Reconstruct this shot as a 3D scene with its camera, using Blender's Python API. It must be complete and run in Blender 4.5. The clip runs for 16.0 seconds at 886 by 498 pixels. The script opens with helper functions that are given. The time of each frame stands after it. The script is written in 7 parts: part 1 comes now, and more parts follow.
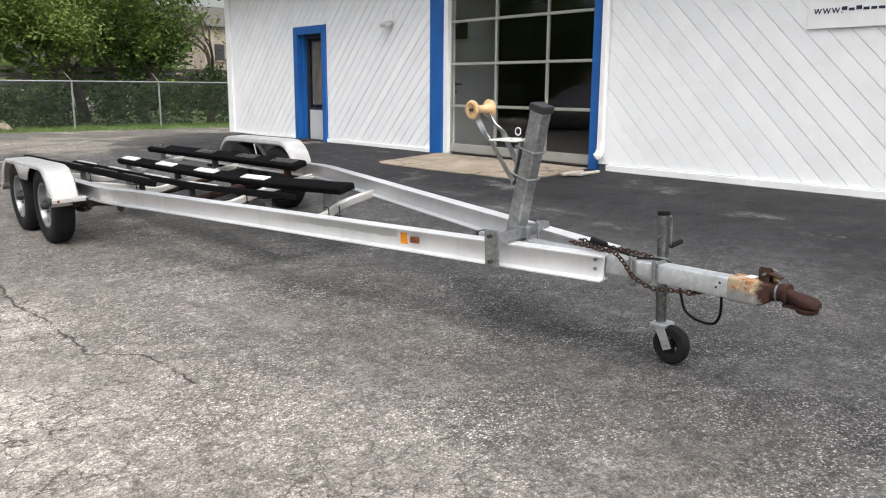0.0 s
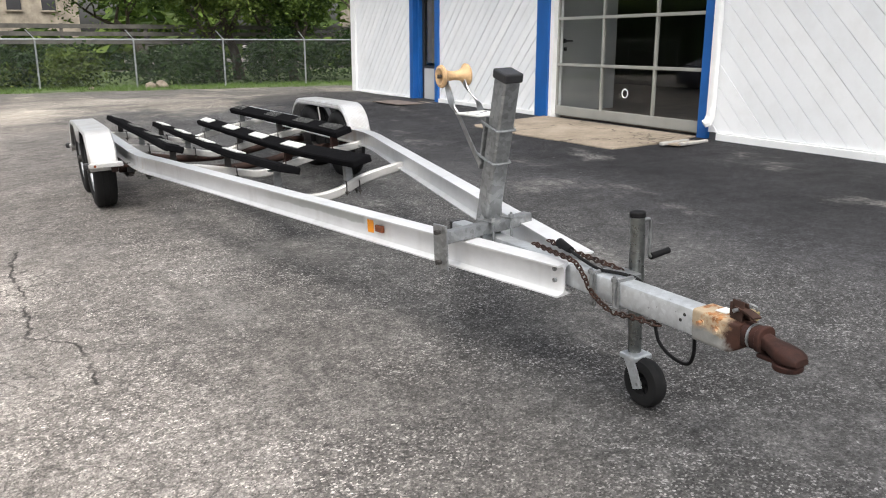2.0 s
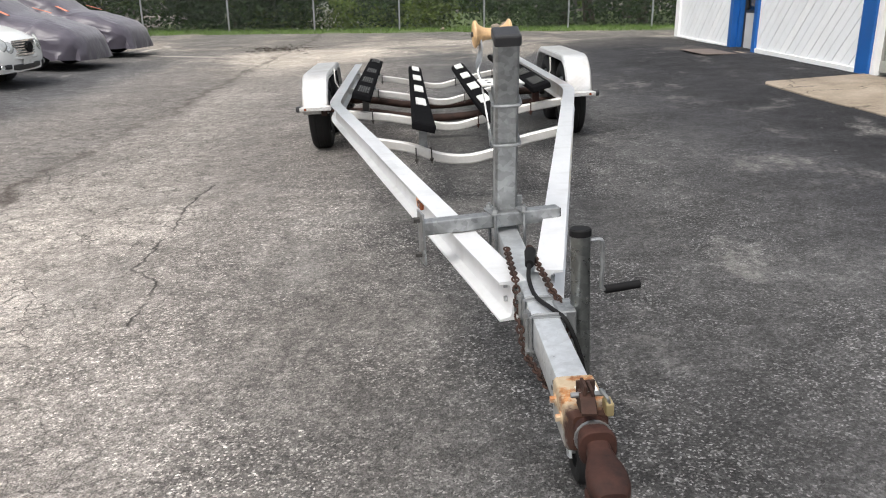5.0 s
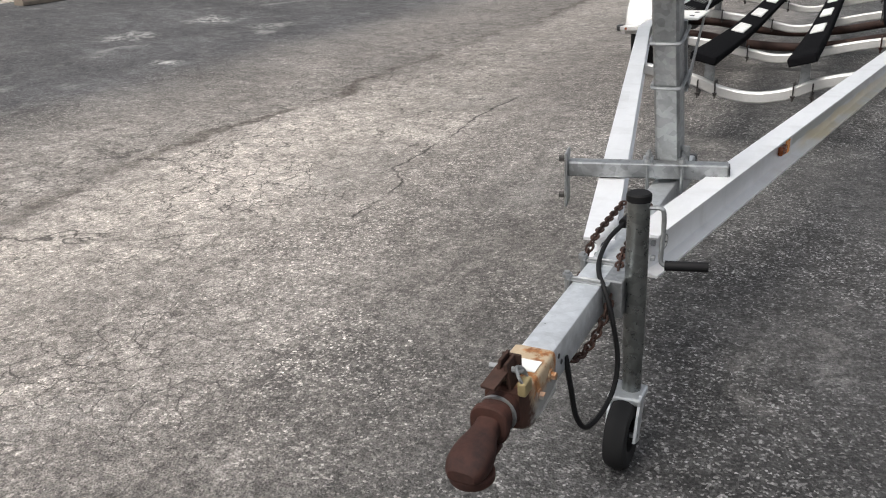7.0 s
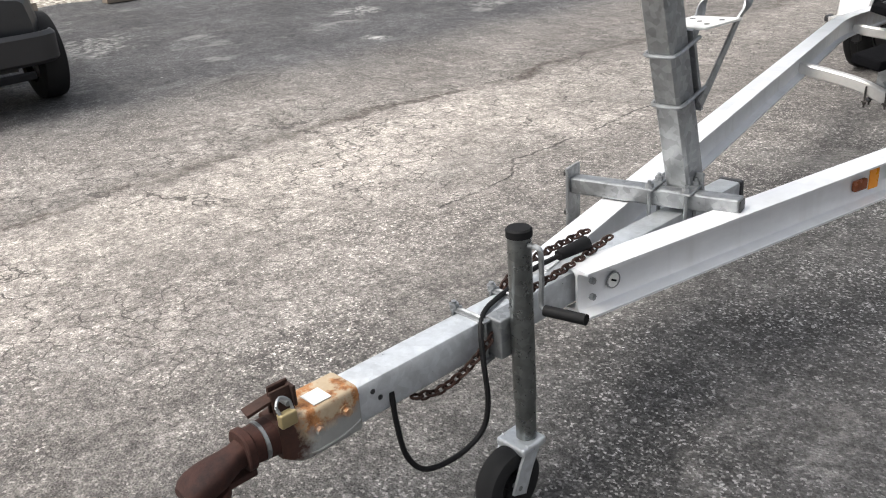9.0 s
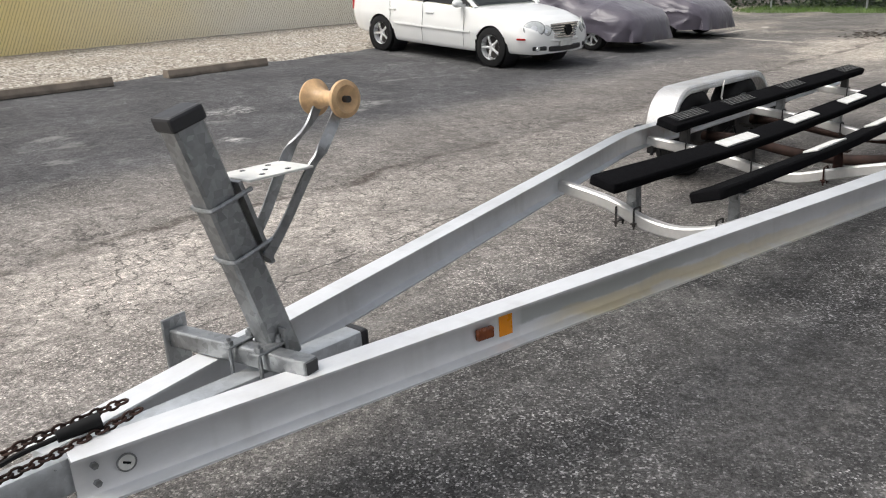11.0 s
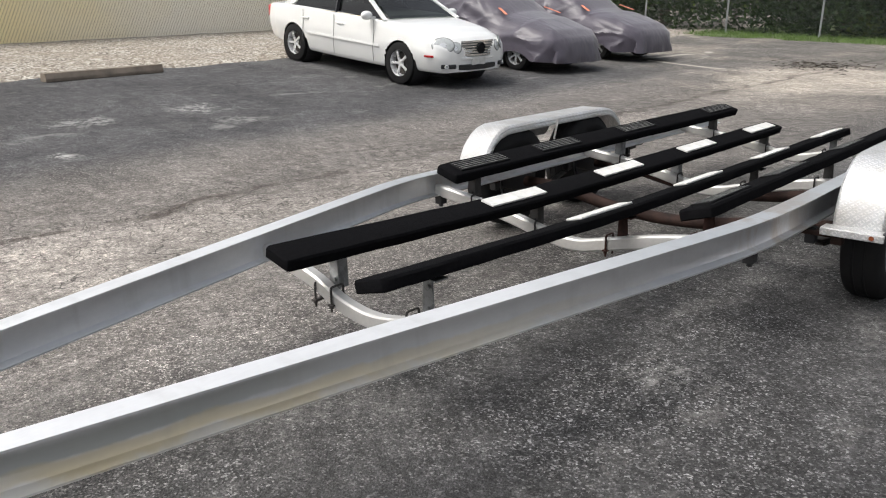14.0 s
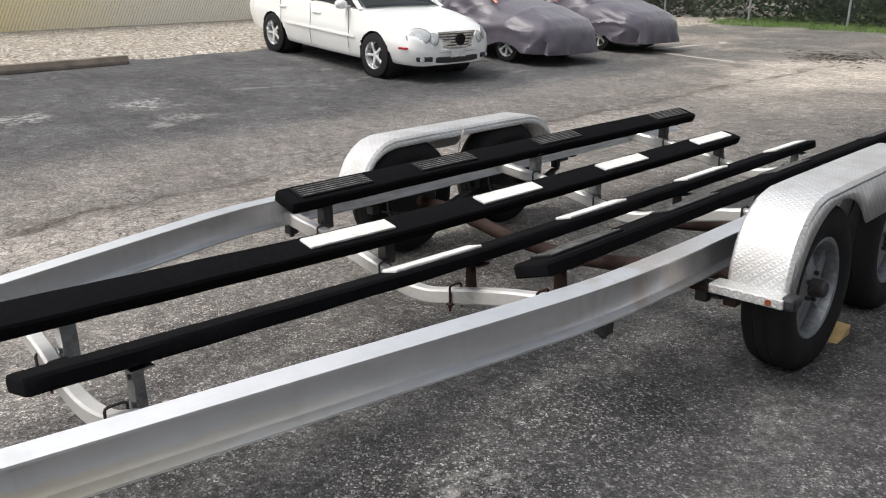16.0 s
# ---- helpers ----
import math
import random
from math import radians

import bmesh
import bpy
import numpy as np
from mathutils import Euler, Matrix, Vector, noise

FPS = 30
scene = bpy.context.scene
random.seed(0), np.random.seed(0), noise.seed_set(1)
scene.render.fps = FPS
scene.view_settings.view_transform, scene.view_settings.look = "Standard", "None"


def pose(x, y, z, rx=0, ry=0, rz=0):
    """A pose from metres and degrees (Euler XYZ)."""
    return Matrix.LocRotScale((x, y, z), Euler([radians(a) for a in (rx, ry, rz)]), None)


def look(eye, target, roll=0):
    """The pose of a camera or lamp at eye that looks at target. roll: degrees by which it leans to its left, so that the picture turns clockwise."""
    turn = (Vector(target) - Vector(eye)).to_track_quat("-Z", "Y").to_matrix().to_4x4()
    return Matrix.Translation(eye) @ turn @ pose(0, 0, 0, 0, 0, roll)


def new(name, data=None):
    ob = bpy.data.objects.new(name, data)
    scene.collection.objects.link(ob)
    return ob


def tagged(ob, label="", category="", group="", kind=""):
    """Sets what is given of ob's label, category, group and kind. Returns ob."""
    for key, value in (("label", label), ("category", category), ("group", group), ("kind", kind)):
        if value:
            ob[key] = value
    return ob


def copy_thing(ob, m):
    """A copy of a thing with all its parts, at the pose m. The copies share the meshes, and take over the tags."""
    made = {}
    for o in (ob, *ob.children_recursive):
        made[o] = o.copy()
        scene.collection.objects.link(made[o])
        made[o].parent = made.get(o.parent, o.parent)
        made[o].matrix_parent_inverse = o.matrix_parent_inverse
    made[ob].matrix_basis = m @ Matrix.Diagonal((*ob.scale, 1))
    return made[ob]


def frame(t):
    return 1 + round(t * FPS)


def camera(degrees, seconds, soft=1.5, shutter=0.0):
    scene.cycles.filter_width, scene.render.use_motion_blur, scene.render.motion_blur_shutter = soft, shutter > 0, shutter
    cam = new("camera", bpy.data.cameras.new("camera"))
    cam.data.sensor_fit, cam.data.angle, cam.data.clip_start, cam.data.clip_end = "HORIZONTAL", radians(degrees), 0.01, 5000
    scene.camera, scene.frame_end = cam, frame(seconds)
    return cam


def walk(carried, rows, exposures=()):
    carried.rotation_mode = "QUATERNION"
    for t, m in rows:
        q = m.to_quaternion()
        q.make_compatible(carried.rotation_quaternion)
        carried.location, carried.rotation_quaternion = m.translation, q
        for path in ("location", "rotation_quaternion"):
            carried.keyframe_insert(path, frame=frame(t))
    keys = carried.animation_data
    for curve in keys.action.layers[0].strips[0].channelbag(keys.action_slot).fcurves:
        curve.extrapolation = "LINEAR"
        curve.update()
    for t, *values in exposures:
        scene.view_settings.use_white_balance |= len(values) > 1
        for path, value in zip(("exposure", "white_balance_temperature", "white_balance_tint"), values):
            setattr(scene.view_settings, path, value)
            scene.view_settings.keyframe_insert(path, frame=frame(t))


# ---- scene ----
cam = camera(57.7, 16.0, soft=1.1)
PATH = [
    (0, (0.08, 0.139, 1.46), (1.053, 1.842, 1.067), 0.4),
    (0.5, (0.381, 0.176, 1.456), (1.277, 1.913, 1.034), 0.5),
    (1, (0.679, 0.32, 1.469), (1.53, 2.074, 1.02), -0.2),
    (1.5, (0.972, 0.375, 1.465), (1.694, 2.179, 0.994), -0.4),
    (2, (1.284, 0.375, 1.493), (1.88, 2.218, 0.996), 0.0),
    (2.5, (1.525, 0.476, 1.494), (2.023, 2.344, 0.983), -0.4),
    (3, (1.79, 0.573, 1.51), (2.179, 2.464, 0.99), -0.5),
    (3.2, (1.914, 0.579, 1.501), (2.243, 2.479, 0.97), -0.3),
    (5.3, (2.931, 0.782, 1.545), (2.514, 2.63, 0.904), -0.6),
    (5.5, (3.051, 0.785, 1.571), (2.534, 2.605, 0.922), -0.6),
    (6, (3.255, 0.851, 1.58), (2.519, 2.584, 0.906), -1.0),
    (6.5, (3.41, 1.016, 1.575), (2.482, 2.631, 0.845), -0.8),
    (7, (3.567, 1.162, 1.561), (2.436, 2.6, 0.754), -1.4),
    (7.5, (3.782, 1.299, 1.57), (2.44, 2.496, 0.695), -2.3),
    (8, (3.898, 1.43, 1.569), (2.421, 2.428, 0.662), -3.2),
    (8.5, (3.964, 1.66, 1.59), (2.429, 2.591, 0.708), -2.8),
    (9, (4.092, 1.893, 1.598), (2.545, 2.841, 0.756), -3.2),
    (9.5, (4.307, 2.139, 1.65), (2.755, 3.143, 0.887), -2.1),
    (10, (4.432, 2.335, 1.667), (2.869, 3.379, 0.983), -2.5),
    (10.2, (4.434, 2.459, 1.663), (2.88, 3.532, 1.002), -2.8),
    (12.3, (4.57, 3.518, 1.668), (3.043, 4.63, 1.009), -1.5),
    (12.5, (4.569, 3.615, 1.667), (3.055, 4.746, 1.013), -1.6),
    (13, (4.622, 3.894, 1.676), (3.113, 5.043, 1.041), -0.5),
    (13.5, (4.653, 4.15, 1.692), (3.122, 5.269, 1.058), 0.2),
    (14, (4.589, 4.429, 1.686), (3.066, 5.557, 1.049), 0.1),
    (14.5, (4.543, 4.697, 1.678), (3.03, 5.834, 1.03), -0.2),
    (15, (4.575, 5.028, 1.698), (3.032, 6.118, 1.042), 0.7),
    (15.5, (4.559, 5.308, 1.688), (2.987, 6.349, 1.02), 0.6),
    (16, (4.482, 5.608, 1.694), (2.918, 6.661, 1.027), 0.0),
]
EXPOSURE = [(0.0, 0.14), (3.0, 0.14), (5.5, 0.08), (6.3, 0.0), (7.0, -0.08), (7.6, 0.08), (8.5, 0.28), (9.3, 0.15), (10.2, -0.13), (12.5, -0.12), (14.0, -0.13), (15.0, -0.1), (16.0, -0.04)]
walk(cam, [(t, look(eye, target, roll)) for t, eye, target, roll in PATH], EXPOSURE)

# ---- world and light: a bright overcast sky ----
world = bpy.data.worlds.new("world")
scene.world = world
world.use_nodes = True
wn, wl = world.node_tree.nodes, world.node_tree.links
sky = wn.new("ShaderNodeTexSky")
sky.sky_type, sky.sun_disc = "NISHITA", False
sky.sun_elevation, sky.sun_rotation = radians(58), radians(200)
sky.air_density, sky.dust_density, sky.ozone_density = 1.2, 6.0, 1.0
grey = wn.new("ShaderNodeHueSaturation")
grey.inputs["Saturation"].default_value = 0.34
wl.new(sky.outputs["Color"], grey.inputs["Color"])
wl.new(grey.outputs["Color"], wn["Background"].inputs["Color"])
wn["Background"].inputs["Strength"].default_value = 0.21
sun_data = bpy.data.lights.new("sun", "SUN")
sun_data.energy, sun_data.angle, sun_data.color = 1.5, radians(25), (1.0, 0.97, 0.92)
sun = new("sun", sun_data)
sun.matrix_world = look((0, 0, 20), (0 + math.sin(radians(200)) * -12 * 0.6, 0 - math.cos(radians(200)) * 12 * 0.6, 20 - 12))


# ---- materials ----
class Mat:
    """A small builder for node materials."""

    def __init__(self, name, rough=0.6, metal=0.0, spec=0.5):
        self.m = bpy.data.materials.new(name)
        self.m.use_nodes = True
        self.n, self.l = self.m.node_tree.nodes, self.m.node_tree.links
        self.b = self.n["Principled BSDF"]
        self.b.inputs["Roughness"].default_value = rough
        self.b.inputs["Metallic"].default_value = metal
        self.b.inputs["Specular IOR Level"].default_value = spec
        self.co = self.n.new("ShaderNodeTexCoord").outputs["Object"]

    def noise(self, scale, detail=4, rough=0.6, vec=None, stretch=None):
        t = self.n.new("ShaderNodeTexNoise")
        t.inputs["Scale"].default_value, t.inputs["Detail"].default_value, t.inputs["Roughness"].default_value = scale, detail, rough
        v = vec or self.co
        if stretch:
            k = self.n.new("ShaderNodeMapping")
            k.inputs["Scale"].default_value = stretch
            self.l.new(v, k.inputs["Vector"])
            v = k.outputs["Vector"]
        self.l.new(v, t.inputs["Vector"])
        return t.outputs["Fac"]

    def voronoi(self, scale, feature="F1", out="Distance", vec=None):
        t = self.n.new("ShaderNodeTexVoronoi")
        t.feature = feature
        t.inputs["Scale"].default_value = scale
        self.l.new(vec or self.co, t.inputs["Vector"])
        return t.outputs[out]

    def ramp(self, fac, *stops, ease=False):
        r = self.n.new("ShaderNodeValToRGB")
        e = r.color_ramp.elements
        if ease:
            r.color_ramp.interpolation = "EASE"
        while len(e) < len(stops):
            e.new(0.5)
        for k, (p, c) in zip(e, stops):
            k.position = p
            k.color = (c, c, c, 1) if isinstance(c, (int, float)) else (*c, 1)
        self.l.new(fac, r.inputs["Fac"])
        return r.outputs["Color"]

    def mix(self, fac, a, b, mode="MIX"):
        x = self.n.new("ShaderNodeMix")
        x.data_type, x.blend_type = "RGBA", mode
        for v, i in ((fac, 0), (a, 6), (b, 7)):
            if isinstance(v, (int, float)):
                x.inputs[i].default_value = v if i == 0 else (v, v, v, 1)
            elif isinstance(v, tuple):
                x.inputs[i].default_value = (*v, 1)
            else:
                self.l.new(v, x.inputs[i])
        return x.outputs[2]

    def math(self, op, a, b=0.0, clamp=False):
        x = self.n.new("ShaderNodeMath")
        x.operation, x.use_clamp = op, clamp
        for v, i in ((a, 0), (b, 1)):
            if isinstance(v, (int, float)):
                x.inputs[i].default_value = v
            else:
                self.l.new(v, x.inputs[i])
        return x.outputs[0]

    def axis(self, which):
        x = self.n.new("ShaderNodeSeparateXYZ")
        self.l.new(self.co, x.inputs[0])
        return x.outputs[which]

    def random(self):
        return self.n.new("ShaderNodeObjectInfo").outputs["Random"]

    def island(self):
        return self.n.new("ShaderNodeNewGeometry").outputs["Random Per Island"]

    def base(self, v):
        if isinstance(v, tuple):
            self.b.inputs["Base Color"].default_value = (*v, 1)
        else:
            self.l.new(v, self.b.inputs["Base Color"])
        return self

    def rough(self, v):
        self.l.new(v, self.b.inputs["Roughness"])
        return self

    def bump(self, h, strength=0.3, distance=0.01):
        k = self.n.new("ShaderNodeBump")
        k.inputs["Strength"].default_value, k.inputs["Distance"].default_value = strength, distance
        self.l.new(h, k.inputs["Height"])
        self.l.new(k.outputs["Normal"], self.b.inputs["Normal"])
        return self


def simple(name, c, rough=0.6, metal=0.0, var=0.25, scale=6.0, fine=60.0, bump=0.15, spec=0.5):
    """One surface with stains at one scale and grain at another."""
    k = Mat(name, rough, metal, spec)
    big = k.noise(scale, 5)
    small = k.noise(fine, 3)
    d = tuple(x * (1 - var) for x in c)
    u = tuple(min(1, x * (1 + var * 0.6)) for x in c)
    col = k.mix(k.ramp(big, (0.35, 0.0), (0.65, 1.0)), d, u)
    col = k.mix(0.25, col, k.mix(small, d, u))
    k.base(col)
    k.rough(k.ramp(big, (0.3, max(0.03, rough - 0.1)), (0.7, min(1, rough + 0.12))))
    if bump:
        k.bump(small, bump, 0.003)
    return k.m


# ---- mesh helpers ----
def finish(bm, name, mat, smooth=False):
    me = bpy.data.meshes.new(name)
    bm.normal_update()
    bm.to_mesh(me)
    bm.free()
    me.materials.append(mat)
    if smooth:
        me.shade_smooth()
        me.set_sharp_from_angle(angle=radians(38))
    return me


def part(name, bm, mat, parent=None, label="", smooth=False, m=None):
    ob = new(name, finish(bm, name, mat, smooth))
    if parent is not None:
        ob.parent = parent
    if m is not None:
        ob.matrix_basis = m
    if label:
        tagged(ob, label)
    return ob


def empty(name, m, label, category, group="", kind=""):
    e = new(name)
    e.empty_display_size = 0.1
    e.matrix_basis = m
    return tagged(e, label, category, group, kind)


def box(bm, c, s, m=None, bev=0.0):
    """A box with centre c and size s, its edges bevelled by bev."""
    r = bmesh.ops.create_cube(bm, size=1.0, matrix=(m or Matrix()) @ Matrix.Translation(c) @ Matrix.Diagonal((*s, 1)))
    if bev:
        vs = set(r["verts"])
        es = [e for e in bm.edges if e.verts[0] in vs and e.verts[1] in vs]
        bmesh.ops.bevel(bm, geom=es, offset=bev, segments=2, affect="EDGES", profile=0.5)
    return bm


def cyl(bm, p0, p1, r, seg=16, r2=None, caps=True):
    p0, p1 = Vector(p0), Vector(p1)
    d = p1 - p0
    m = Matrix.Translation((p0 + p1) / 2) @ d.to_track_quat("Z", "Y").to_matrix().to_4x4()
    bmesh.ops.create_cone(bm, cap_ends=caps, segments=seg, radius1=r, radius2=r if r2 is None else r2, depth=d.length, matrix=m)
    return bm


def lathe(bm, prof, axis="x", seg=32, m=None):
    """A closed ring of revolution from (along, radius) pairs."""
    rings = []
    for a, r in prof:
        ring = []
        for i in range(seg):
            t = 2 * math.pi * i / seg
            p = Vector((a, r * math.cos(t), r * math.sin(t)))
            if axis == "z":
                p = Vector((p.y, p.z, p.x))
            elif axis == "y":
                p = Vector((p.z, p.x, p.y))
            ring.append(bm.verts.new((m @ p) if m else p))
        rings.append(ring)
    for a, b in zip(rings, rings[1:]):
        for i in range(seg):
            j = (i + 1) % seg
            bm.faces.new((a[i], a[j], b[j], b[i]))
    return rings


def sweep(bm, pts, prof, up=(0, 0, 1), caps=True, closed=False):
    """Carries a closed profile of (side, up) pairs along points, mitred at the bends."""
    pts = [Vector(p) for p in pts]
    up = Vector(up)
    rings = []
    n = len(pts)
    for i, p in enumerate(pts):
        a = pts[i - 1] if i or closed else pts[0]
        b = pts[(i + 1) % n] if i < n - 1 or closed else pts[-1]
        d0 = (p - a).normalized() if (p - a).length > 1e-9 else (b - p).normalized()
        d1 = (b - p).normalized() if (b - p).length > 1e-9 else d0
        t = (d0 + d1).normalized()
        side = t.cross(up)
        side.normalize()
        u = side.cross(t)
        k = 1 / max(0.3, math.sqrt(max(0.01, (1 + d0.dot(d1)) / 2)))
        rings.append([bm.verts.new(p + side * (x * k) + u * z) for x, z in prof])
    m = len(prof)
    for a, b in zip(rings, rings[1:] + ([rings[0]] if closed else [])):
        for i in range(m):
            bm.faces.new((a[i], b[i], b[(i + 1) % m], a[(i + 1) % m]))
    if caps and not closed:
        bm.faces.new(rings[0])
        bm.faces.new(rings[-1][::-1])
    return rings


def circle(r, seg=8):
    return [(r * math.cos(2 * math.pi * i / seg), r * math.sin(2 * math.pi * i / seg)) for i in range(seg)]


def rect(w, h, c=0.0):
    """A rectangular profile, its corners cut by c."""
    if not c:
        return [(-w / 2, -h / 2), (w / 2, -h / 2), (w / 2, h / 2), (-w / 2, h / 2)]
    return [(-w / 2 + c, -h / 2), (w / 2 - c, -h / 2), (w / 2, -h / 2 + c), (w / 2, h / 2 - c),
            (w / 2 - c, h / 2), (-w / 2 + c, h / 2), (-w / 2, h / 2 - c), (-w / 2, -h / 2 + c)]


def smooth_path(ps, n=6):
    """Catmull-Rom points through ps."""
    ps = [Vector(p) for p in ps]
    q = [2 * ps[0] - ps[1]] + ps + [2 * ps[-1] - ps[-2]]
    out = []
    for i in range(1, len(q) - 2):
        a, b, c, d = q[i - 1:i + 3]
        for j in range(n):
            t = j / n
            out.append(0.5 * ((2 * b) + (c - a) * t + (2 * a - 5 * b + 4 * c - d) * t * t + (3 * b - a - 3 * c + d) * t ** 3))
    out.append(ps[-1])
    return out


def lerp_table(x, tab):
    if x <= tab[0][0]:
        return tab[0][1]
    for (a, u), (b, v) in zip(tab, tab[1:]):
        if x <= b:
            k = (x - a) / (b - a)
            return u + (v - u) * k
    return tab[-1][1]


def sstep(a, b, x):
    k = min(1, max(0, (x - a) / (b - a)))
    return k * k * (3 - 2 * k)


# ---- the lot: x runs from the building's wall outwards (negative), y along the wall ----
SITE = pose(6.949, 8.207, 0, 0, 0, 9.9)
FALL = [(-21, 0.45), (-17.3, 0.36), (-15.2, 0.25), (-12.6, 0.08), (-10.7, 0.01), (-9.0, -0.02), (-7.7, 0.0), (-6.75, 0.075),
        (-6.0, 0.115), (-4.75, 0.178), (-3.95, 0.205), (0.0, 0.45)]


def level(x, y):
    """The ground's height on the site."""
    z = sum(lerp_table(x + k, FALL) for k in (-0.5, -0.25, 0, 0.25, 0.5)) / 5
    k = sstep(10.5, 18, y)
    return z * (1 - k) - 0.02 * k


def at_site(x, y, z=0.0, turn=0.0):
    """A pose on the ground of the site."""
    return SITE @ pose(x, y, level(x, y) + z, 0, 0, turn)


def spread(a, b, step, far):
    v = [a - f for f in reversed(far)]
    n = round((b - a) / step)
    return v + [a + (b - a) * i / n for i in range(n + 1)] + [b + f for f in far]


# ---- surfaces ----
def asphalt_material():
    k = Mat("weathered_asphalt", 0.85, 0, 0.3)
    x, y = k.axis(0), k.axis(1)
    wob = k.noise(0.55, 4)
    wob2 = k.noise(2.3, 4)
    xw = k.math("ADD", k.math("ADD", x, k.math("MULTIPLY", k.math("SUBTRACT", wob, 0.5), 0.9)),
                k.math("MULTIPLY", k.math("SUBTRACT", wob2, 0.5), 0.4))
    pos = k.math("DIVIDE", k.math("ADD", xw, 17.0), 17.0)
    sealed, lot, worn, dusty, dirt = (0.022, 0.022, 0.0245), (0.084, 0.083, 0.085), (0.165, 0.154, 0.143), (0.250, 0.229, 0.209), (0.42, 0.382, 0.344)
    tone = k.ramp(pos, (0.0, lot), (0.36, lot), (0.40, worn), (0.44, dusty), (0.485, dusty), (0.51, dirt), (0.535, dirt), (0.605, dusty), (0.655, worn), (0.695, (0.090, 0.088, 0.086)), (0.735, (0.076, 0.075, 0.075)), (0.785, (0.080, 0.079, 0.079)), (0.835, (0.042, 0.042, 0.045)), (0.89, sealed), (1.0, sealed))
    # the dusty strip is less pale alongside the trailer
    tone = k.mix(k.math("MULTIPLY", k.ramp(k.math("DIVIDE", k.math("ADD", y, 6.0), 12.0), (0.36, 0.0), (0.54, 1.0)), k.ramp(pos, (0.40, 0.0), (0.47, 0.55), (0.57, 0.55), (0.65, 0.5), (0.71, 0.0))), tone, (0.125, 0.115, 0.106))
    # beyond the yard the lane is pale and dusty
    yfar = k.ramp(k.math("DIVIDE", k.math("ADD", y, k.math("MULTIPLY", wob, 3.0)), 24.0), (0.42, 0.0), (0.62, 1.0))
    tone = k.mix(k.math("MULTIPLY", yfar, 0.8), tone, (0.170, 0.158, 0.142))
    silt = k.math("MULTIPLY", k.ramp(k.math("DIVIDE", y, 24.0), (0.30, 0.0), (0.42, 1.0)), k.ramp(k.noise(0.32, 6, 0.65, stretch=(1, 0.7, 1)), (0.50, 0.0), (0.56, 0.9)))
    tone = k.mix(k.math("MULTIPLY", silt, 0.7), tone, (0.33, 0.295, 0.25))
    # a fan of tan silt washed over the lane
    def blob(cx, cy, rx, ry, ragged, soft=0.35, freq=1.1):
        u = k.math("DIVIDE", k.math("SUBTRACT", x, cx), rx)
        v = k.math("DIVIDE", k.math("SUBTRACT", y, cy), ry)
        d = k.math("SQRT", k.math("ADD", k.math("MULTIPLY", u, u), k.math("MULTIPLY", v, v)))
        d = k.math("ADD", d, k.math("MULTIPLY", k.math("SUBTRACT", k.noise(freq, 7, 0.7), 0.5), ragged))
        return k.ramp(d, (1.0 - soft, 1.0), (1.0, 0.0))

    tone = k.mix(k.math("MULTIPLY", blob(-7.7, 12.0, 2.5, 3.0, 1.3), 0.95), tone, (0.47, 0.42, 0.36))
    tone = k.mix(k.math("MULTIPLY", blob(-5.2, 15.5, 3.0, 2.2, 1.5), 0.6), tone, (0.36, 0.325, 0.28))
    # stone chips showing in the binder
    chip = k.voronoi(135, "F1", "Color")
    sep = k.n.new("ShaderNodeSeparateColor")
    k.l.new(chip, sep.inputs[0])
    bright = k.ramp(sep.outputs[0], (0.0, 0.22), (0.45, 0.58), (0.75, 1.05), (0.87, 2.1), (1.0, 4.6))
    patch = k.math("MULTIPLY", k.ramp(k.noise(1.1, 6, 0.65), (0.36, 0.15), (0.60, 1.0)), k.ramp(pos, (0.30, 0.35), (0.42, 0.5), (0.47, 0.22), (0.56, 0.22), (0.66, 0.8), (0.76, 1.0), (0.81, 0.7), (0.88, 0.2)))
    chips = k.mix(patch, k.ramp(sep.outputs[1], (0, 0.58), (1, 1.42)), bright)
    col = k.mix(1.0, tone, chips, "MULTIPLY")
    grit = k.ramp(k.noise(34, 8, 0.78), (0.30, 0.30), (0.44, 0.76), (0.56, 1.16), (0.70, 2.2))
    col = k.mix(1.0, col, grit, "MULTIPLY")
    clump = k.ramp(k.noise(7.5, 8, 0.75), (0.32, 0.62), (0.5, 0.98), (0.68, 1.5))
    col = k.mix(1.0, col, clump, "MULTIPLY")
    blot = k.ramp(k.noise(0.8, 6, 0.65), (0.3, 0.64), (0.5, 0.91), (0.72, 1.28))
    col = k.mix(1.0, col, blot, "MULTIPLY")
    # pale scuffs on the sealed parts
    scuff = k.math("MULTIPLY", k.ramp(k.noise(1.6, 7, 0.75, stretch=(1, 0.6, 1)), (0.56, 0.0), (0.68, 1.0)), k.ramp(k.noise(26, 6, 0.8), (0.42, 0.2), (0.58, 1.0)))
    col = k.mix(k.math("MULTIPLY", scuff, k.ramp(pos, (0.70, 0.34), (0.78, 0.62))), col, (0.30, 0.29, 0.275))
    smear = k.ramp(k.noise(1.25, 8, 0.72, stretch=(1.5, 0.75, 1)), (0.585, 0.0), (0.63, 0.5), (0.70, 1.0))
    smear = k.math("MULTIPLY", smear, k.ramp(pos, (0.06, 0.0), (0.12, 1.0), (0.34, 1.0), (0.40, 0.0)))
    col = k.mix(k.math("MULTIPLY", smear, 0.4), col, (0.42, 0.41, 0.39))
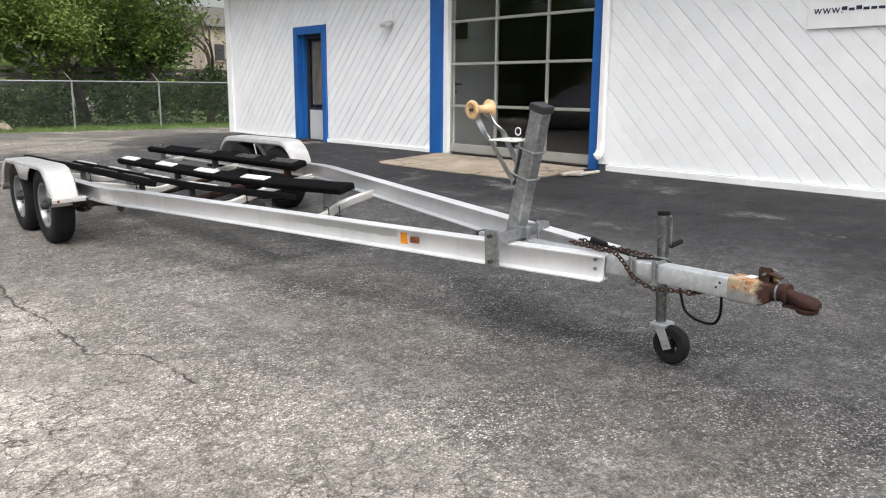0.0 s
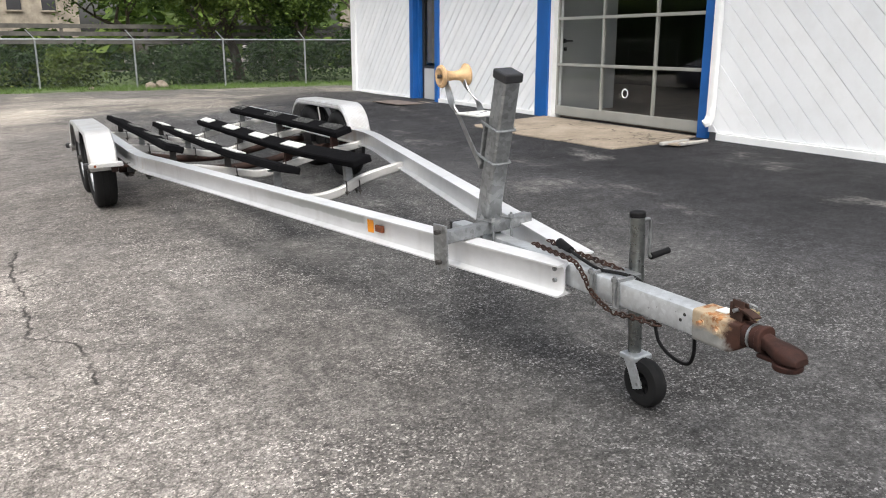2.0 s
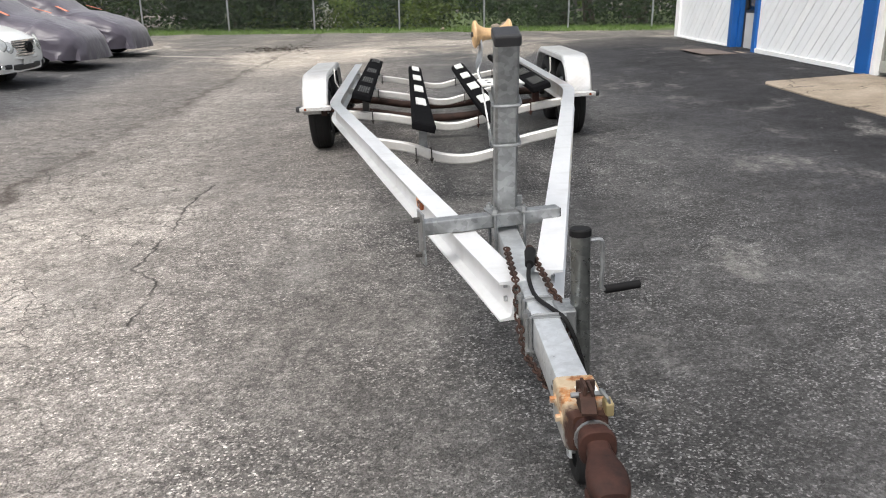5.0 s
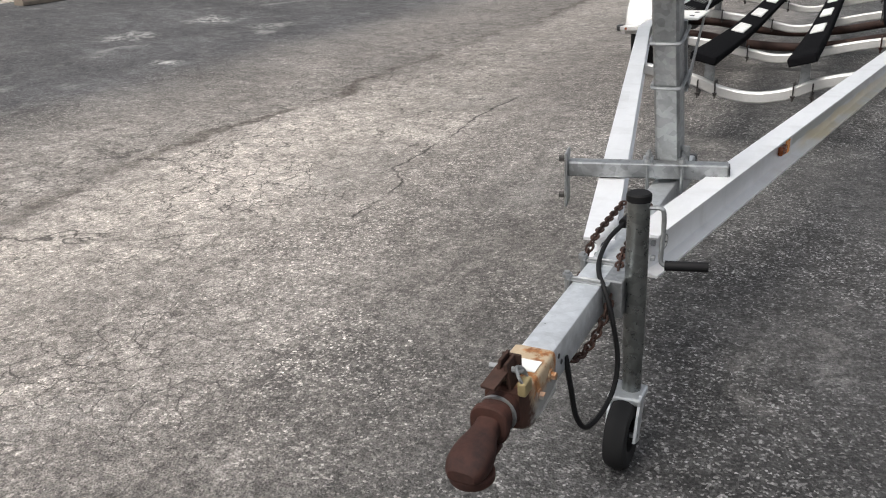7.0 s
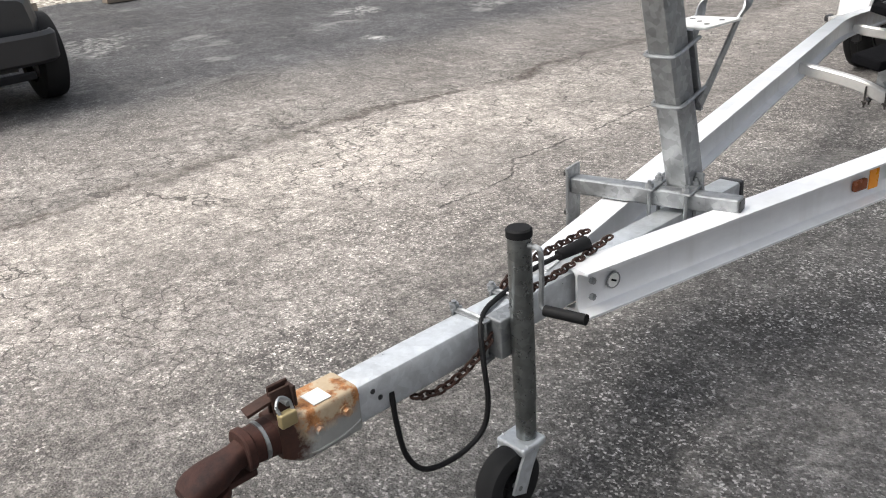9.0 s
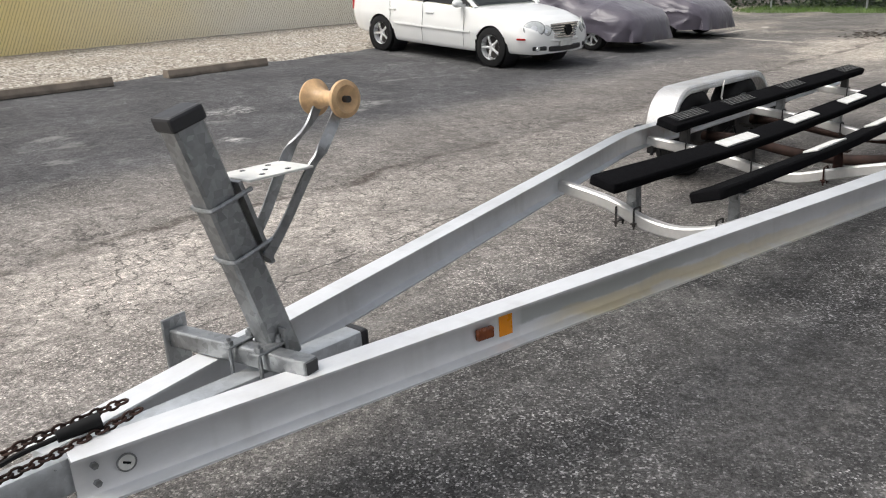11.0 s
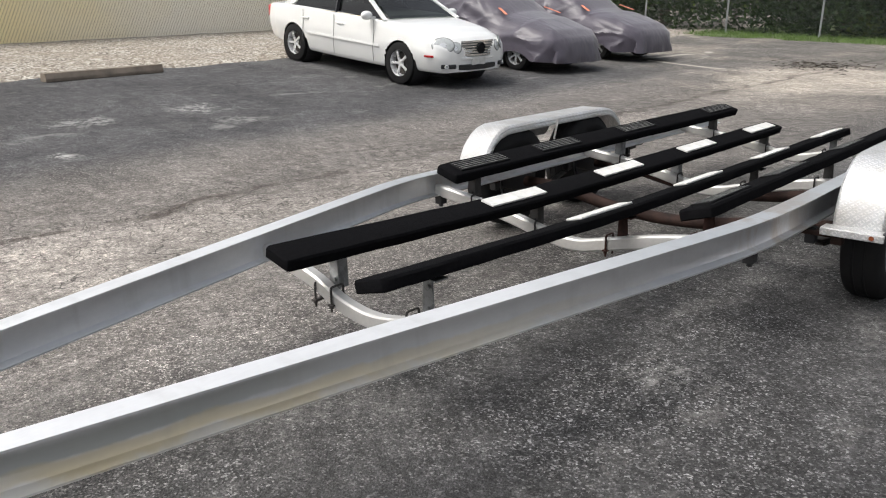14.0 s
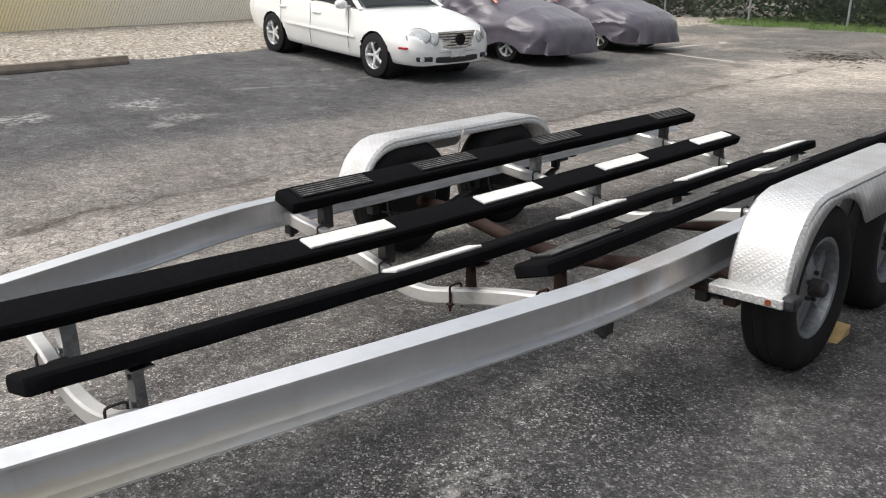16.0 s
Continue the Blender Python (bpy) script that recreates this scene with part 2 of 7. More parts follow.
    # paint and salt stains on the old parking bays
    for cx, cy, rx, ry, a in ((-12.5, 2.06, 0.34, 0.30, 1.0), (-11.06, -0.24, 0.15, 0.12, 1.3), (-12.5, 0.62, 0.26, 0.36, 0.9), (-11.58, 2.08, 0.22, 0.30, 0.6), (-13.0, -2.6, 0.4, 0.45, 0.8), (-4.28, -0.63, 0.13, 0.15, 0.45)):
        stain = k.math("MULTIPLY", blob(cx, cy, rx * 1.25, ry * 1.25, 3.0, 0.6, 5.0), k.ramp(k.noise(18, 7, 0.8, stretch=(1, 0.6, 1)), (0.46, 0.0), (0.58, 1.0)))
        col = k.mix(k.math("MULTIPLY", stain, a * 0.8), col, (0.48, 0.47, 0.45))
    dots = k.ramp(k.voronoi(3.4, "F1", "Distance"), (0.035, 1.0), (0.055, 0.0))
    col = k.mix(k.math("MULTIPLY", dots, k.ramp(k.noise(2.7, 3), (0.52, 0.0), (0.6, 0.6))), col, (0.42, 0.41, 0.40))
    # cracks
    vec = k.n.new("ShaderNodeVectorMath")
    vec.operation = "ADD"
    dist = k.n.new("ShaderNodeTexNoise")
    dist.inputs["Scale"].default_value = 3.0
    k.l.new(k.co, dist.inputs["Vector"])
    sc = k.n.new("ShaderNodeVectorMath")
    sc.operation = "SCALE"
    sc.inputs["Scale"].default_value = 0.35
    k.l.new(dist.outputs["Color"], sc.inputs[0])
    k.l.new(k.co, vec.inputs[0])
    k.l.new(sc.outputs[0], vec.inputs[1])
    jag = k.n.new("ShaderNodeTexNoise")
    jag.inputs["Scale"].default_value, jag.inputs["Detail"].default_value = 11.0, 4.0
    k.l.new(k.co, jag.inputs["Vector"])
    js = k.n.new("ShaderNodeVectorMath")
    js.operation = "SCALE"
    js.inputs["Scale"].default_value = 0.11
    k.l.new(jag.outputs["Color"], js.inputs[0])
    vec2 = k.n.new("ShaderNodeVectorMath")
    vec2.operation = "ADD"
    k.l.new(vec.outputs[0], vec2.inputs[0])
    k.l.new(js.outputs[0], vec2.inputs[1])
    vec = vec2
    edge = k.voronoi(0.8, "DISTANCE_TO_EDGE", "Distance", vec.outputs[0])
    fine = k.voronoi(6.8, "DISTANCE_TO_EDGE", "Distance", vec.outputs[0])
    zone = k.ramp(pos, (0.41, 0.0), (0.46, 0.8), (0.55, 1.0), (0.61, 0.7), (0.70, 0.0))
    zone = k.math("MULTIPLY", zone, k.ramp(k.noise(0.45, 3), (0.30, 0.3), (0.48, 1.0)))
    crack = k.math("MAXIMUM", k.math("MULTIPLY", k.ramp(edge, (0.0, 1.0), (0.003, 0.85), (0.008, 0.0)), k.ramp(k.noise(0.9, 3), (0.45, 0.0), (0.58, 1.0))), k.math("MULTIPLY", k.ramp(fine, (0.0, 1.0), (0.014, 0.8), (0.034, 0.0)), k.ramp(k.noise(0.8, 3), (0.36, 0.1), (0.52, 1.0))))
    crack = k.math("MULTIPLY", crack, zone)
    # one long branching crack beside the pale strip, and the ragged seam with loose grit in it
    jx = k.math("ADD", x, k.math("MULTIPLY", k.math("SUBTRACT", k.noise(7.0, 4, 0.6), 0.5), 0.12))
    jy = k.math("ADD", y, k.math("MULTIPLY", k.math("SUBTRACT", k.noise(8.0, 4, 0.6), 0.5), 0.12))
    runs = [(-7.03, -0.43), (-7.08, -1.05), (-7.0, -1.48), (-6.99, -2.07), (-7.0, -2.42), (-6.79, -2.63), (-6.75, -2.98), (-6.74, -3.22)]
    far_off = None
    for (ax, ay), (bx, by) in zip(runs, runs[1:]):
        dx, dy = bx - ax, by - ay
        px, py = k.math("SUBTRACT", jx, ax), k.math("SUBTRACT", jy, ay)
        h = k.math("DIVIDE", k.math("ADD", k.math("MULTIPLY", px, dx), k.math("MULTIPLY", py, dy)), dx * dx + dy * dy, clamp=True)
        qx, qy = k.math("SUBTRACT", px, k.math("MULTIPLY", h, dx)), k.math("SUBTRACT", py, k.math("MULTIPLY", h, dy))
        d = k.math("SQRT", k.math("ADD", k.math("MULTIPLY", qx, qx), k.math("MULTIPLY", qy, qy)))
        far_off = d if far_off is None else k.math("MINIMUM", far_off, d)
    crack = k.math("MAXIMUM", crack, k.math("MULTIPLY", k.ramp(far_off, (0.004, 1.0), (0.013, 0.0)), k.ramp(k.noise(3.0, 3), (0.36, 0.35), (0.5, 1.0))))
    seam = k.math("ABSOLUTE", k.math("ADD", k.math("ADD", xw, 8.65), k.math("MULTIPLY", k.math("SUBTRACT", k.noise(8.0, 5, 0.7), 0.5), 0.22)))
    grits = k.math("MULTIPLY", k.ramp(seam, (0.03, 1.0), (0.09, 0.0)), k.ramp(k.noise(1.3, 5, 0.65), (0.38, 0.15), (0.55, 1.0)))
    col = k.mix(k.math("MULTIPLY", grits, k.ramp(k.noise(28, 5, 0.8), (0.42, 1.0), (0.60, 0.35))), col, (0.060, 0.049, 0.040))
    furrow = k.math("MULTIPLY", k.ramp(k.noise(4.0, 7, 0.75, stretch=(2.2, 0.35, 1)), (0.52, 0.0), (0.64, 0.32)), k.ramp(pos, (0.40, 0.0), (0.46, 1.0), (0.57, 1.0), (0.62, 0.0)))
    col = k.mix(furrow, col, (0.105, 0.094, 0.083))
    col = k.mix(k.math("MULTIPLY", crack, 0.9), col, (0.022, 0.020, 0.018))
    k.base(col)
    k.rough(k.ramp(k.noise(2.0, 4), (0.3, 0.72), (0.7, 0.92)))
    h = k.math("SUBTRACT", k.math("ADD", k.math("MULTIPLY", k.voronoi(125), 0.5), k.math("MULTIPLY", k.noise(9, 5), 0.6)), k.math("MULTIPLY", crack, 0.5))
    k.bump(h, 0.75, 0.012)
    return k.m


M_ASPHALT = asphalt_material()


def gravel_material():
    k = Mat("pale_gravel", 0.9, 0, 0.2)
    c = k.voronoi(26, "F1", "Color")
    s = k.n.new("ShaderNodeSeparateColor")
    k.l.new(c, s.inputs[0])
    col = k.ramp(s.outputs[0], (0, (0.10, 0.085, 0.07)), (0.3, (0.22, 0.195, 0.165)), (0.6, (0.38, 0.345, 0.30)), (1, (0.66, 0.63, 0.57)))
    col = k.mix(k.ramp(k.noise(1.4, 7, 0.7), (0.40, 0.0), (0.65, 0.6)), col, (0.30, 0.255, 0.20))
    k.base(col)
    k.bump(k.voronoi(26), 0.7, 0.025)
    return k.m


M_GRAVEL = gravel_material()
M_GRASSY = simple("grassy_soil", (0.09, 0.13, 0.04), 0.95, var=0.5, scale=2.5, fine=30, bump=0.4)
M_GRASS = simple("grass_blades", (0.10, 0.17, 0.035), 0.7, var=0.4, scale=1.2, fine=10, bump=0)
def concrete_material():
    """Old tan concrete: damp stains, grit and a few hairline cracks."""
    k = Mat("stained_concrete", 0.85, 0, 0.3)
    col = k.mix(k.ramp(k.noise(1.5, 7, 0.7), (0.34, 0.0), (0.66, 1.0)), (0.20, 0.165, 0.125), (0.37, 0.31, 0.245))
    col = k.mix(1.0, col, k.ramp(k.noise(40, 5, 0.7), (0.3, 0.78), (0.7, 1.2)), "MULTIPLY")
    col = k.mix(k.ramp(k.noise(4.5, 6, 0.7), (0.58, 0.0), (0.70, 0.5)), col, (0.12, 0.10, 0.08))
    vec = k.n.new("ShaderNodeVectorMath")
    vec.operation = "ADD"
    k.l.new(k.co, vec.inputs[0])
    wave = k.n.new("ShaderNodeTexNoise")
    wave.inputs["Scale"].default_value, wave.inputs["Detail"].default_value = 2.5, 5.0
    k.l.new(k.co, wave.inputs["Vector"])
    k.l.new(wave.outputs["Color"], vec.inputs[1])
    line = k.ramp(k.voronoi(0.75, "DISTANCE_TO_EDGE", "Distance", vec.outputs[0]), (0.004, 1.0), (0.012, 0.0))
    col = k.mix(k.math("MULTIPLY", line, 0.8), col, (0.05, 0.043, 0.035))
    k.base(col)
    k.bump(k.math("SUBTRACT", k.noise(45, 4), line), 0.3, 0.004)
    return k.m


M_CONCRETE = concrete_material()
M_STOP = simple("weathered_concrete_block", (0.21, 0.175, 0.14), 0.9, var=0.4, scale=4, fine=50, bump=0.4)


def board_material():
    k = Mat("white_painted_boards", 0.55, 0, 0.4)
    rnd = k.random()
    col = k.mix(rnd, (0.86, 0.88, 0.90), (0.93, 0.94, 0.95))
    col = k.mix(k.ramp(k.noise(2.2, 6, 0.7), (0.45, 0.0), (0.8, 0.35)), col, (0.66, 0.66, 0.64))
    chips = k.ramp(k.noise(9, 4, 0.75), (0.70, 0.0), (0.76, 1.0))
    col = k.mix(k.math("MULTIPLY", chips, 0.55), col, (0.42, 0.40, 0.37))
    k.base(col)
    k.bump(k.noise(40, 4, 0.6, stretch=(1, 1, 0.2)), 0.15, 0.003)
    return k.m


M_BOARD = board_material()
M_WHITE = simple("white_trim_paint", (0.87, 0.88, 0.88), 0.5, var=0.08, scale=3, fine=40, bump=0.08)
M_JOINT = simple("bare_sheathing", (0.13, 0.13, 0.135), 0.8, var=0.2)
M_BLUE = simple("blue_trim_paint", (0.010, 0.108, 0.38), 0.42, var=0.2, scale=3, fine=40, bump=0.08)
M_ALU = simple("dull_aluminium_frame", (0.40, 0.40, 0.37), 0.5, 0.35, var=0.12, scale=4)
# near-black base colour holds the shade of rooms behind glass and window openings
M_DARK = simple("dark_room_shade", (0.05, 0.05, 0.055), 0.8, var=0.3, scale=1)
M_INPANEL = simple("grey_interior_panel", (0.50, 0.51, 0.51), 0.7, var=0.12, scale=1.2)
M_BLACKPL = simple("black_plastic", (0.02, 0.02, 0.022), 0.45, var=0.2)
M_RUBBER = simple("tyre_rubber", (0.012, 0.012, 0.0125), 0.75, var=0.3, scale=9, fine=90, spec=0.25)
M_GREYLAMP = simple("grey_lamp_housing", (0.55, 0.55, 0.53), 0.5)
M_MAT = simple("brown_door_mat", (0.15, 0.12, 0.105), 0.95, var=0.35, scale=7)


def glass_material(name, tint=(1, 1, 1), rough=0.0, ior=1.5):
    k = Mat(name, rough)
    g = k.n.new("ShaderNodeBsdfGlossy")
    g.inputs["Roughness"].default_value = 0.02
    t = k.n.new("ShaderNodeBsdfTransparent")
    t.inputs["Color"].default_value = (*tint, 1)
    f = k.n.new("ShaderNodeLayerWeight")
    f.inputs["Blend"].default_value = 0.5
    r0 = ((ior - 1) / (ior + 1)) ** 2
    gloss = k.math("ADD", k.math("MULTIPLY", k.math("POWER", f.outputs["Facing"], 5.0), 1 - r0), r0)
    x = k.n.new("ShaderNodeMixShader")
    k.l.new(gloss, x.inputs[0])
    k.l.new(t.outputs[0], x.inputs[1])
    k.l.new(g.outputs[0], x.inputs[2])
    k.l.new(x.outputs[0], k.n["Material Output"].inputs["Surface"])
    return k.m


M_GLASS = glass_material("window_glass", (0.95, 0.965, 0.965))
M_CARGLASS = glass_material("tinted_car_glass", (0.03, 0.035, 0.035))

# ---- ground: one sheet out to the horizon ----
xs = spread(-24.0, 3.0, 0.3, (3, 8, 20, 60, 160, 500))
ys = spread(-14.0, 26.0, 0.4, (3, 8, 20, 60, 160, 500))
bm = bmesh.new()
grid = [[bm.verts.new((x, y, level(x, y) + 0.012 * noise.noise((x * 0.7, y * 0.7, 0)) * (abs(x + 9) < 12))) for x in xs] for y in ys]
for a, b in zip(grid, grid[1:]):
    for i in range(len(xs) - 1):
        bm.faces.new((a[i], a[i + 1], b[i + 1], b[i]))
ground = part("ground", bm, M_ASPHALT, smooth=True, m=SITE)
tagged(ground, "cracked grey asphalt yard with dusty worn strips", "ground", kind="structure")


def sheet(name, x0, x1, y0, y1, mat, lift, label, category, wob=0.25, step=0.4, seed=1.0):
    """A thin uneven layer on the ground, its rim worn and dipping under the asphalt."""
    bm = bmesh.new()
    nx, ny = max(2, round((x1 - x0) / step)), max(2, round((y1 - y0) / step))
    rows = []
    for j in range(ny + 1):
        r = []
        for i in range(nx + 1):
            x, y = x0 + (x1 - x0) * i / nx, y0 + (y1 - y0) * j / ny
            rim = i in (0, nx) or j in (0, ny)
            dx, dy = wob * noise.noise((x * 0.9, y * 0.9, seed)), wob * noise.noise((x * 0.9, y * 0.9, seed + 9))
            z = level(x + dx, y + dy) + (-0.03 if rim else lift + lift * noise.noise((x * 1.7, y * 1.7, seed)))
            r.append(bm.verts.new((x + dx, y + dy, z)))
        rows.append(r)
    for a, b in zip(rows, rows[1:]):
        for i in range(nx):
            bm.faces.new((a[i], a[i + 1], b[i + 1], b[i]))
    ob = part(name, bm, mat, smooth=True, m=SITE)
    return tagged(ob, label, category, kind="structure")


sheet("gravel_strip", -24.5, -15.45, -16, 26, M_GRAVEL, 0.025, "pale loose gravel strip beside the asphalt", "gravel")
sheet("grass_verge", -16, 16, 21.3, 40, M_GRASSY, 0.03, "grass verge under the chain link fence", "grass", wob=0.5)

# concrete apron before the roll-up door
bm = bmesh.new()
poly = [(-0.02, 3.15), (-1.26, 3.06)]
poly += [(-1.33 + 0.05 * noise.noise((0.3, y * 1.7, 2)) + 0.09 * max(0, 1.2 - y), y) for y in [2.9 - 0.14 * i for i in range(21)]]
poly += [(-0.45, 0.02), (-0.02, 0.12)]
top = [bm.verts.new((x, y, level(x, y) + 0.013)) for x, y in poly]
low = [bm.verts.new((x, y, level(x, y) - 0.06)) for x, y in poly]
bm.faces.new(top[::-1])
for i in range(len(poly)):
    j = (i + 1) % len(poly)
    bm.faces.new((top[i], top[j], low[j], low[i]))
bmesh.ops.recalc_face_normals(bm, faces=bm.faces)
tagged(part("concrete_apron", bm, M_CONCRETE, m=SITE), "tan stained concrete apron before the garage door", "concrete apron", kind="structure")

# ---- the building ----
WZ0, WZ1 = 0.46, 3.32      # foot and top of the boarding
BACK = 6.5                 # depth of the building


def wall_piece(name, x0, x1, y0, y1, z0, z1, mat=None, label="white painted wall"):
    bm = bmesh.new()
    box(bm, ((x0 + x1) / 2, (y0 + y1) / 2, (z0 + z1) / 2), (x1 - x0, y1 - y0, z1 - z0))
    return tagged(part(name, bm, mat or M_JOINT, m=SITE), label, "wall", kind="structure")


T0, T1 = 0.03, 0.2
front_left = wall_piece("wall_front_left", T0, T1, 7.62, 10.6, 0.2, 3.5, label="white boarded wall beside the entrance door")
front_mid = wall_piece("wall_front_middle", T0, T1, 3.12, 6.62, 0.2, 3.5, label="white boarded wall between the doors")
front_right = wall_piece("wall_front_right", T0, T1, -9.0, 0.09, 0.2, 3.5, label="white boarded wall beside the garage door")
over_door = wall_piece("wall_over_door", T0, T1, 6.62, 7.62, 2.52, 3.5, label="white boarded wall over the entrance door")
over_garage = wall_piece("wall_over_garage", T0, T1, 0.09, 3.12, 3.12, 3.5, label="white boarded wall over the garage door")
wall_piece("wall_end", T0, BACK, 10.6, 10.72, 0.2, 3.5, M_WHITE)
wall_piece("wall_back", BACK, BACK + 0.15, -9.0, 10.72, 0.2, 3.5, M_DARK, "back wall of the garage, coloured near black for the room's shade")
wall_piece("wall_far_end", T0, BACK, -9.15, -9.0, 0.2, 3.5, M_WHITE)
wall_piece("floor", 0.2, BACK, -9.0, 10.6, 0.3, 0.5, M_STOP, "grey concrete floor inside the garage")
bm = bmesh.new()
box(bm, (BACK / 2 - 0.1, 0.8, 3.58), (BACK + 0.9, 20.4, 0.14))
tagged(part("ceiling", bm, M_DARK, m=SITE), "ceiling under a flat roof, coloured near black for the room's shade", "ceiling", kind="structure")
bm = bmesh.new()
box(bm, (-0.34, 0.8, 3.56), (0.12, 20.4, 0.2), bev=0.02)
tagged(part("trim", bm, M_GREYLAMP, m=SITE), "grey eaves gutter along the roof edge", "gutter", kind="structure")
bm = bmesh.new()
box(bm, (-0.14, 0.8, 3.47), (0.3, 20.3, 0.03))
tagged(part("soffit", bm, M_WHITE, m=SITE), "white soffit boards under the eaves", "soffit", kind="structure")


def clip(poly, axis, limit, keep_less):
    out = []
    for i, p in enumerate(poly):
        q = poly[(i + 1) % len(poly)]
        a, b = (p[axis] - limit) * (1 if keep_less else -1), (q[axis] - limit) * (1 if keep_less else -1)
        if a <= 0:
            out.append(p)
        if a * b < 0:
            k = a / (a - b)
            out.append((p[0] + (q[0] - p[0]) * k, p[1] + (q[1] - p[1]) * k))
    return out


def boards(parent, y0, y1, z0, z1, lean, width=0.152, gap=0.010, phase=0.0):
    """Diagonal boards over a rectangle of the wall. lean: +1 or -1."""
    pitch = (width + gap) * math.sqrt(2)
    n0 = int((y0 - 6) / pitch) - 2
    n1 = int((y1 + 6) / pitch) + 2
    for n in range(n0, n1):
        c = n * pitch + phase
        w = width * math.sqrt(2)
        poly = [(c, 0), (c + w, 0), (c + w + lean * 6, 6), (c + lean * 6, 6)]
        for axis, lim, less in ((0, y0, False), (0, y1, True), (1, z0, False), (1, z1, True)):
            poly = clip(poly, axis, lim, less)
            if len(poly) < 3:
                break
        if len(poly) < 3:
            continue
        area = abs(sum(a[0] * b[1] - b[0] * a[1] for a, b in zip(poly, poly[1:] + poly[:1]))) / 2
        if area < 0.004:
            continue
        off = random.uniform(-0.002, 0.002)
        cy, cz = sum(p[0] for p in poly) / len(poly), sum(p[1] for p in poly) / len(poly)
        bm = bmesh.new()
        f = [bm.verts.new((0.004 + off, cy + (y - cy) * 0.997, cz + (z - cz) * 0.997)) for y, z in poly]
        e = [bm.verts.new((0.010 + off, y, z)) for y, z in poly]
        g = [bm.verts.new((0.030, y, z)) for y, z in poly]
        bm.faces.new(f)
        for a, b in ((f, e), (e, g)):
            for i in range(len(poly)):
                j = (i + 1) % len(poly)
                bm.faces.new((a[i], a[j], b[j], b[i]))
        bmesh.ops.recalc_face_normals(bm, faces=bm.faces)
        part("board", bm, M_BOARD, parent)


# trims
def trim(name, x0, x1, y0, y1, z0, z1, mat, label, category="trim", bev=0.006):
    bm = bmesh.new()
    box(bm, ((x0 + x1) / 2, (y0 + y1) / 2, (z0 + z1) / 2), (x1 - x0, y1 - y0, z1 - z0), bev=bev)
    return tagged(part(name, bm, mat, m=SITE), label, category, kind="structure")


trim("baseboard", -0.035, 0.03, -9.0, -2.12, 0.36, 0.515, M_WHITE, "white skirting board at the wall's foot", "skirting")
trim("baseboard", -0.031, 0.03, -2.118, -0.19, 0.36, 0.513, M_WHITE, "white skirting board at the wall's foot", "skirting")
trim("baseboard", -0.03, 0.03, 3.40, 6.52, 0.3, 0.50, M_WHITE, "white skirting board at the wall's foot", "skirting")
trim("baseboard", -0.03, 0.03, 7.72, 10.62, 0.25, 0.47, M_WHITE, "white skirting board at the wall's foot", "skirting")
trim("corner_trim", -0.035, 0.04, 10.52, 10.76, 0.25, 3.46, M_WHITE, "white corner board of the building")
# garage surround
trim("door_trim", -0.03, 0.06, 3.10, 3.40, 0.36, 3.3, M_BLUE, "blue painted garage door post")
trim("door_trim", -0.03, 0.06, -0.04, 0.10, 0.4, 3.3, M_BLUE, "blue painted garage door post")
trim("door_trim", -0.028, 0.058, 0.102, 3.098, 3.1, 3.3, M_BLUE, "blue painted garage door header")
trim("door_frame", 0.0, 0.16, 3.0, 3.098, 0.4, 3.098, M_WHITE, "white inner frame of the garage door")
trim("door_stop", 0.062, 0.16, 0.03, 0.10, 0.4, 3.098, M_WHITE, "white inner frame of the garage door")
# entrance surround
trim("door_trim", -0.035, 0.07, 7.56, 7.71, 0.40, 2.60, M_BLUE, "blue painted entrance door casing")
trim("door_trim", -0.035, 0.07, 6.53, 6.66, 0.40, 2.60, M_BLUE, "blue painted entrance door casing")
trim("door_trim", -0.034, 0.069, 6.662, 7.558, 2.45, 2.60, M_BLUE, "blue painted entrance door casing")
trim("door_jamb", 0.07, 0.19, 7.50, 7.62, 0.42, 2.52, M_BLUE, "blue painted entrance door jamb")
trim("door_jamb", 0.07, 0.19, 6.62, 6.68, 0.42, 2.52, M_BLUE, "blue painted entrance door jamb")
trim("doorstep", -0.22, 0.2, 6.5, 7.72, 0.25, 0.43, M_CONCRETE, "worn concrete doorstep", "doorstep", bev=0.015)

# roll-up glazed garage door
garage = empty("garage_door", SITE, "glazed aluminium roll-up garage door, shut", "garage door")
ycols = [0.12, 0.975, 1.99, 3.0]
zrows = [0.60, 1.19, 1.82, 2.45, 3.08]
bm = bmesh.new()
box(bm, (0.085, 1.56, 0.545), (0.05, 2.9, 0.13), bev=0.006)
part("bottom_rail", bm, M_ALU, garage)
for z in zrows[1:]:
    bm = bmesh.new()
    box(bm, (0.085, 1.56, z), (0.046, 2.88, 0.04), bev=0.005)
    part("rail", bm, M_ALU, garage)
for y in ycols:
    bm = bmesh.new()
    box(bm, (0.085, y, 1.85), (0.04, 0.036, 2.48), bev=0.005)
    part("stile", bm, M_ALU, garage)
for a, b in zip(ycols, ycols[1:]):
    for c, d in zip(zrows, zrows[1:]):
        bm = bmesh.new()
        box(bm, (0.09, (a + b) / 2, (c + d) / 2), (0.006, b - a - 0.03, d - c - 0.03))
        p = part("pane", bm, M_GLASS, garage)
        p.visible_shadow = False
bm = bmesh.new()
lathe(bm, [(-0.004, 0.045), (-0.004, 0.062), (0.0, 0.062), (0.0, 0.045), (-0.004, 0.045)], "x", 24)
part("ring_sticker", bm, M_WHITE, garage, "white ring sticker on the glass", m=pose(0.082, 1.505, 0.857))

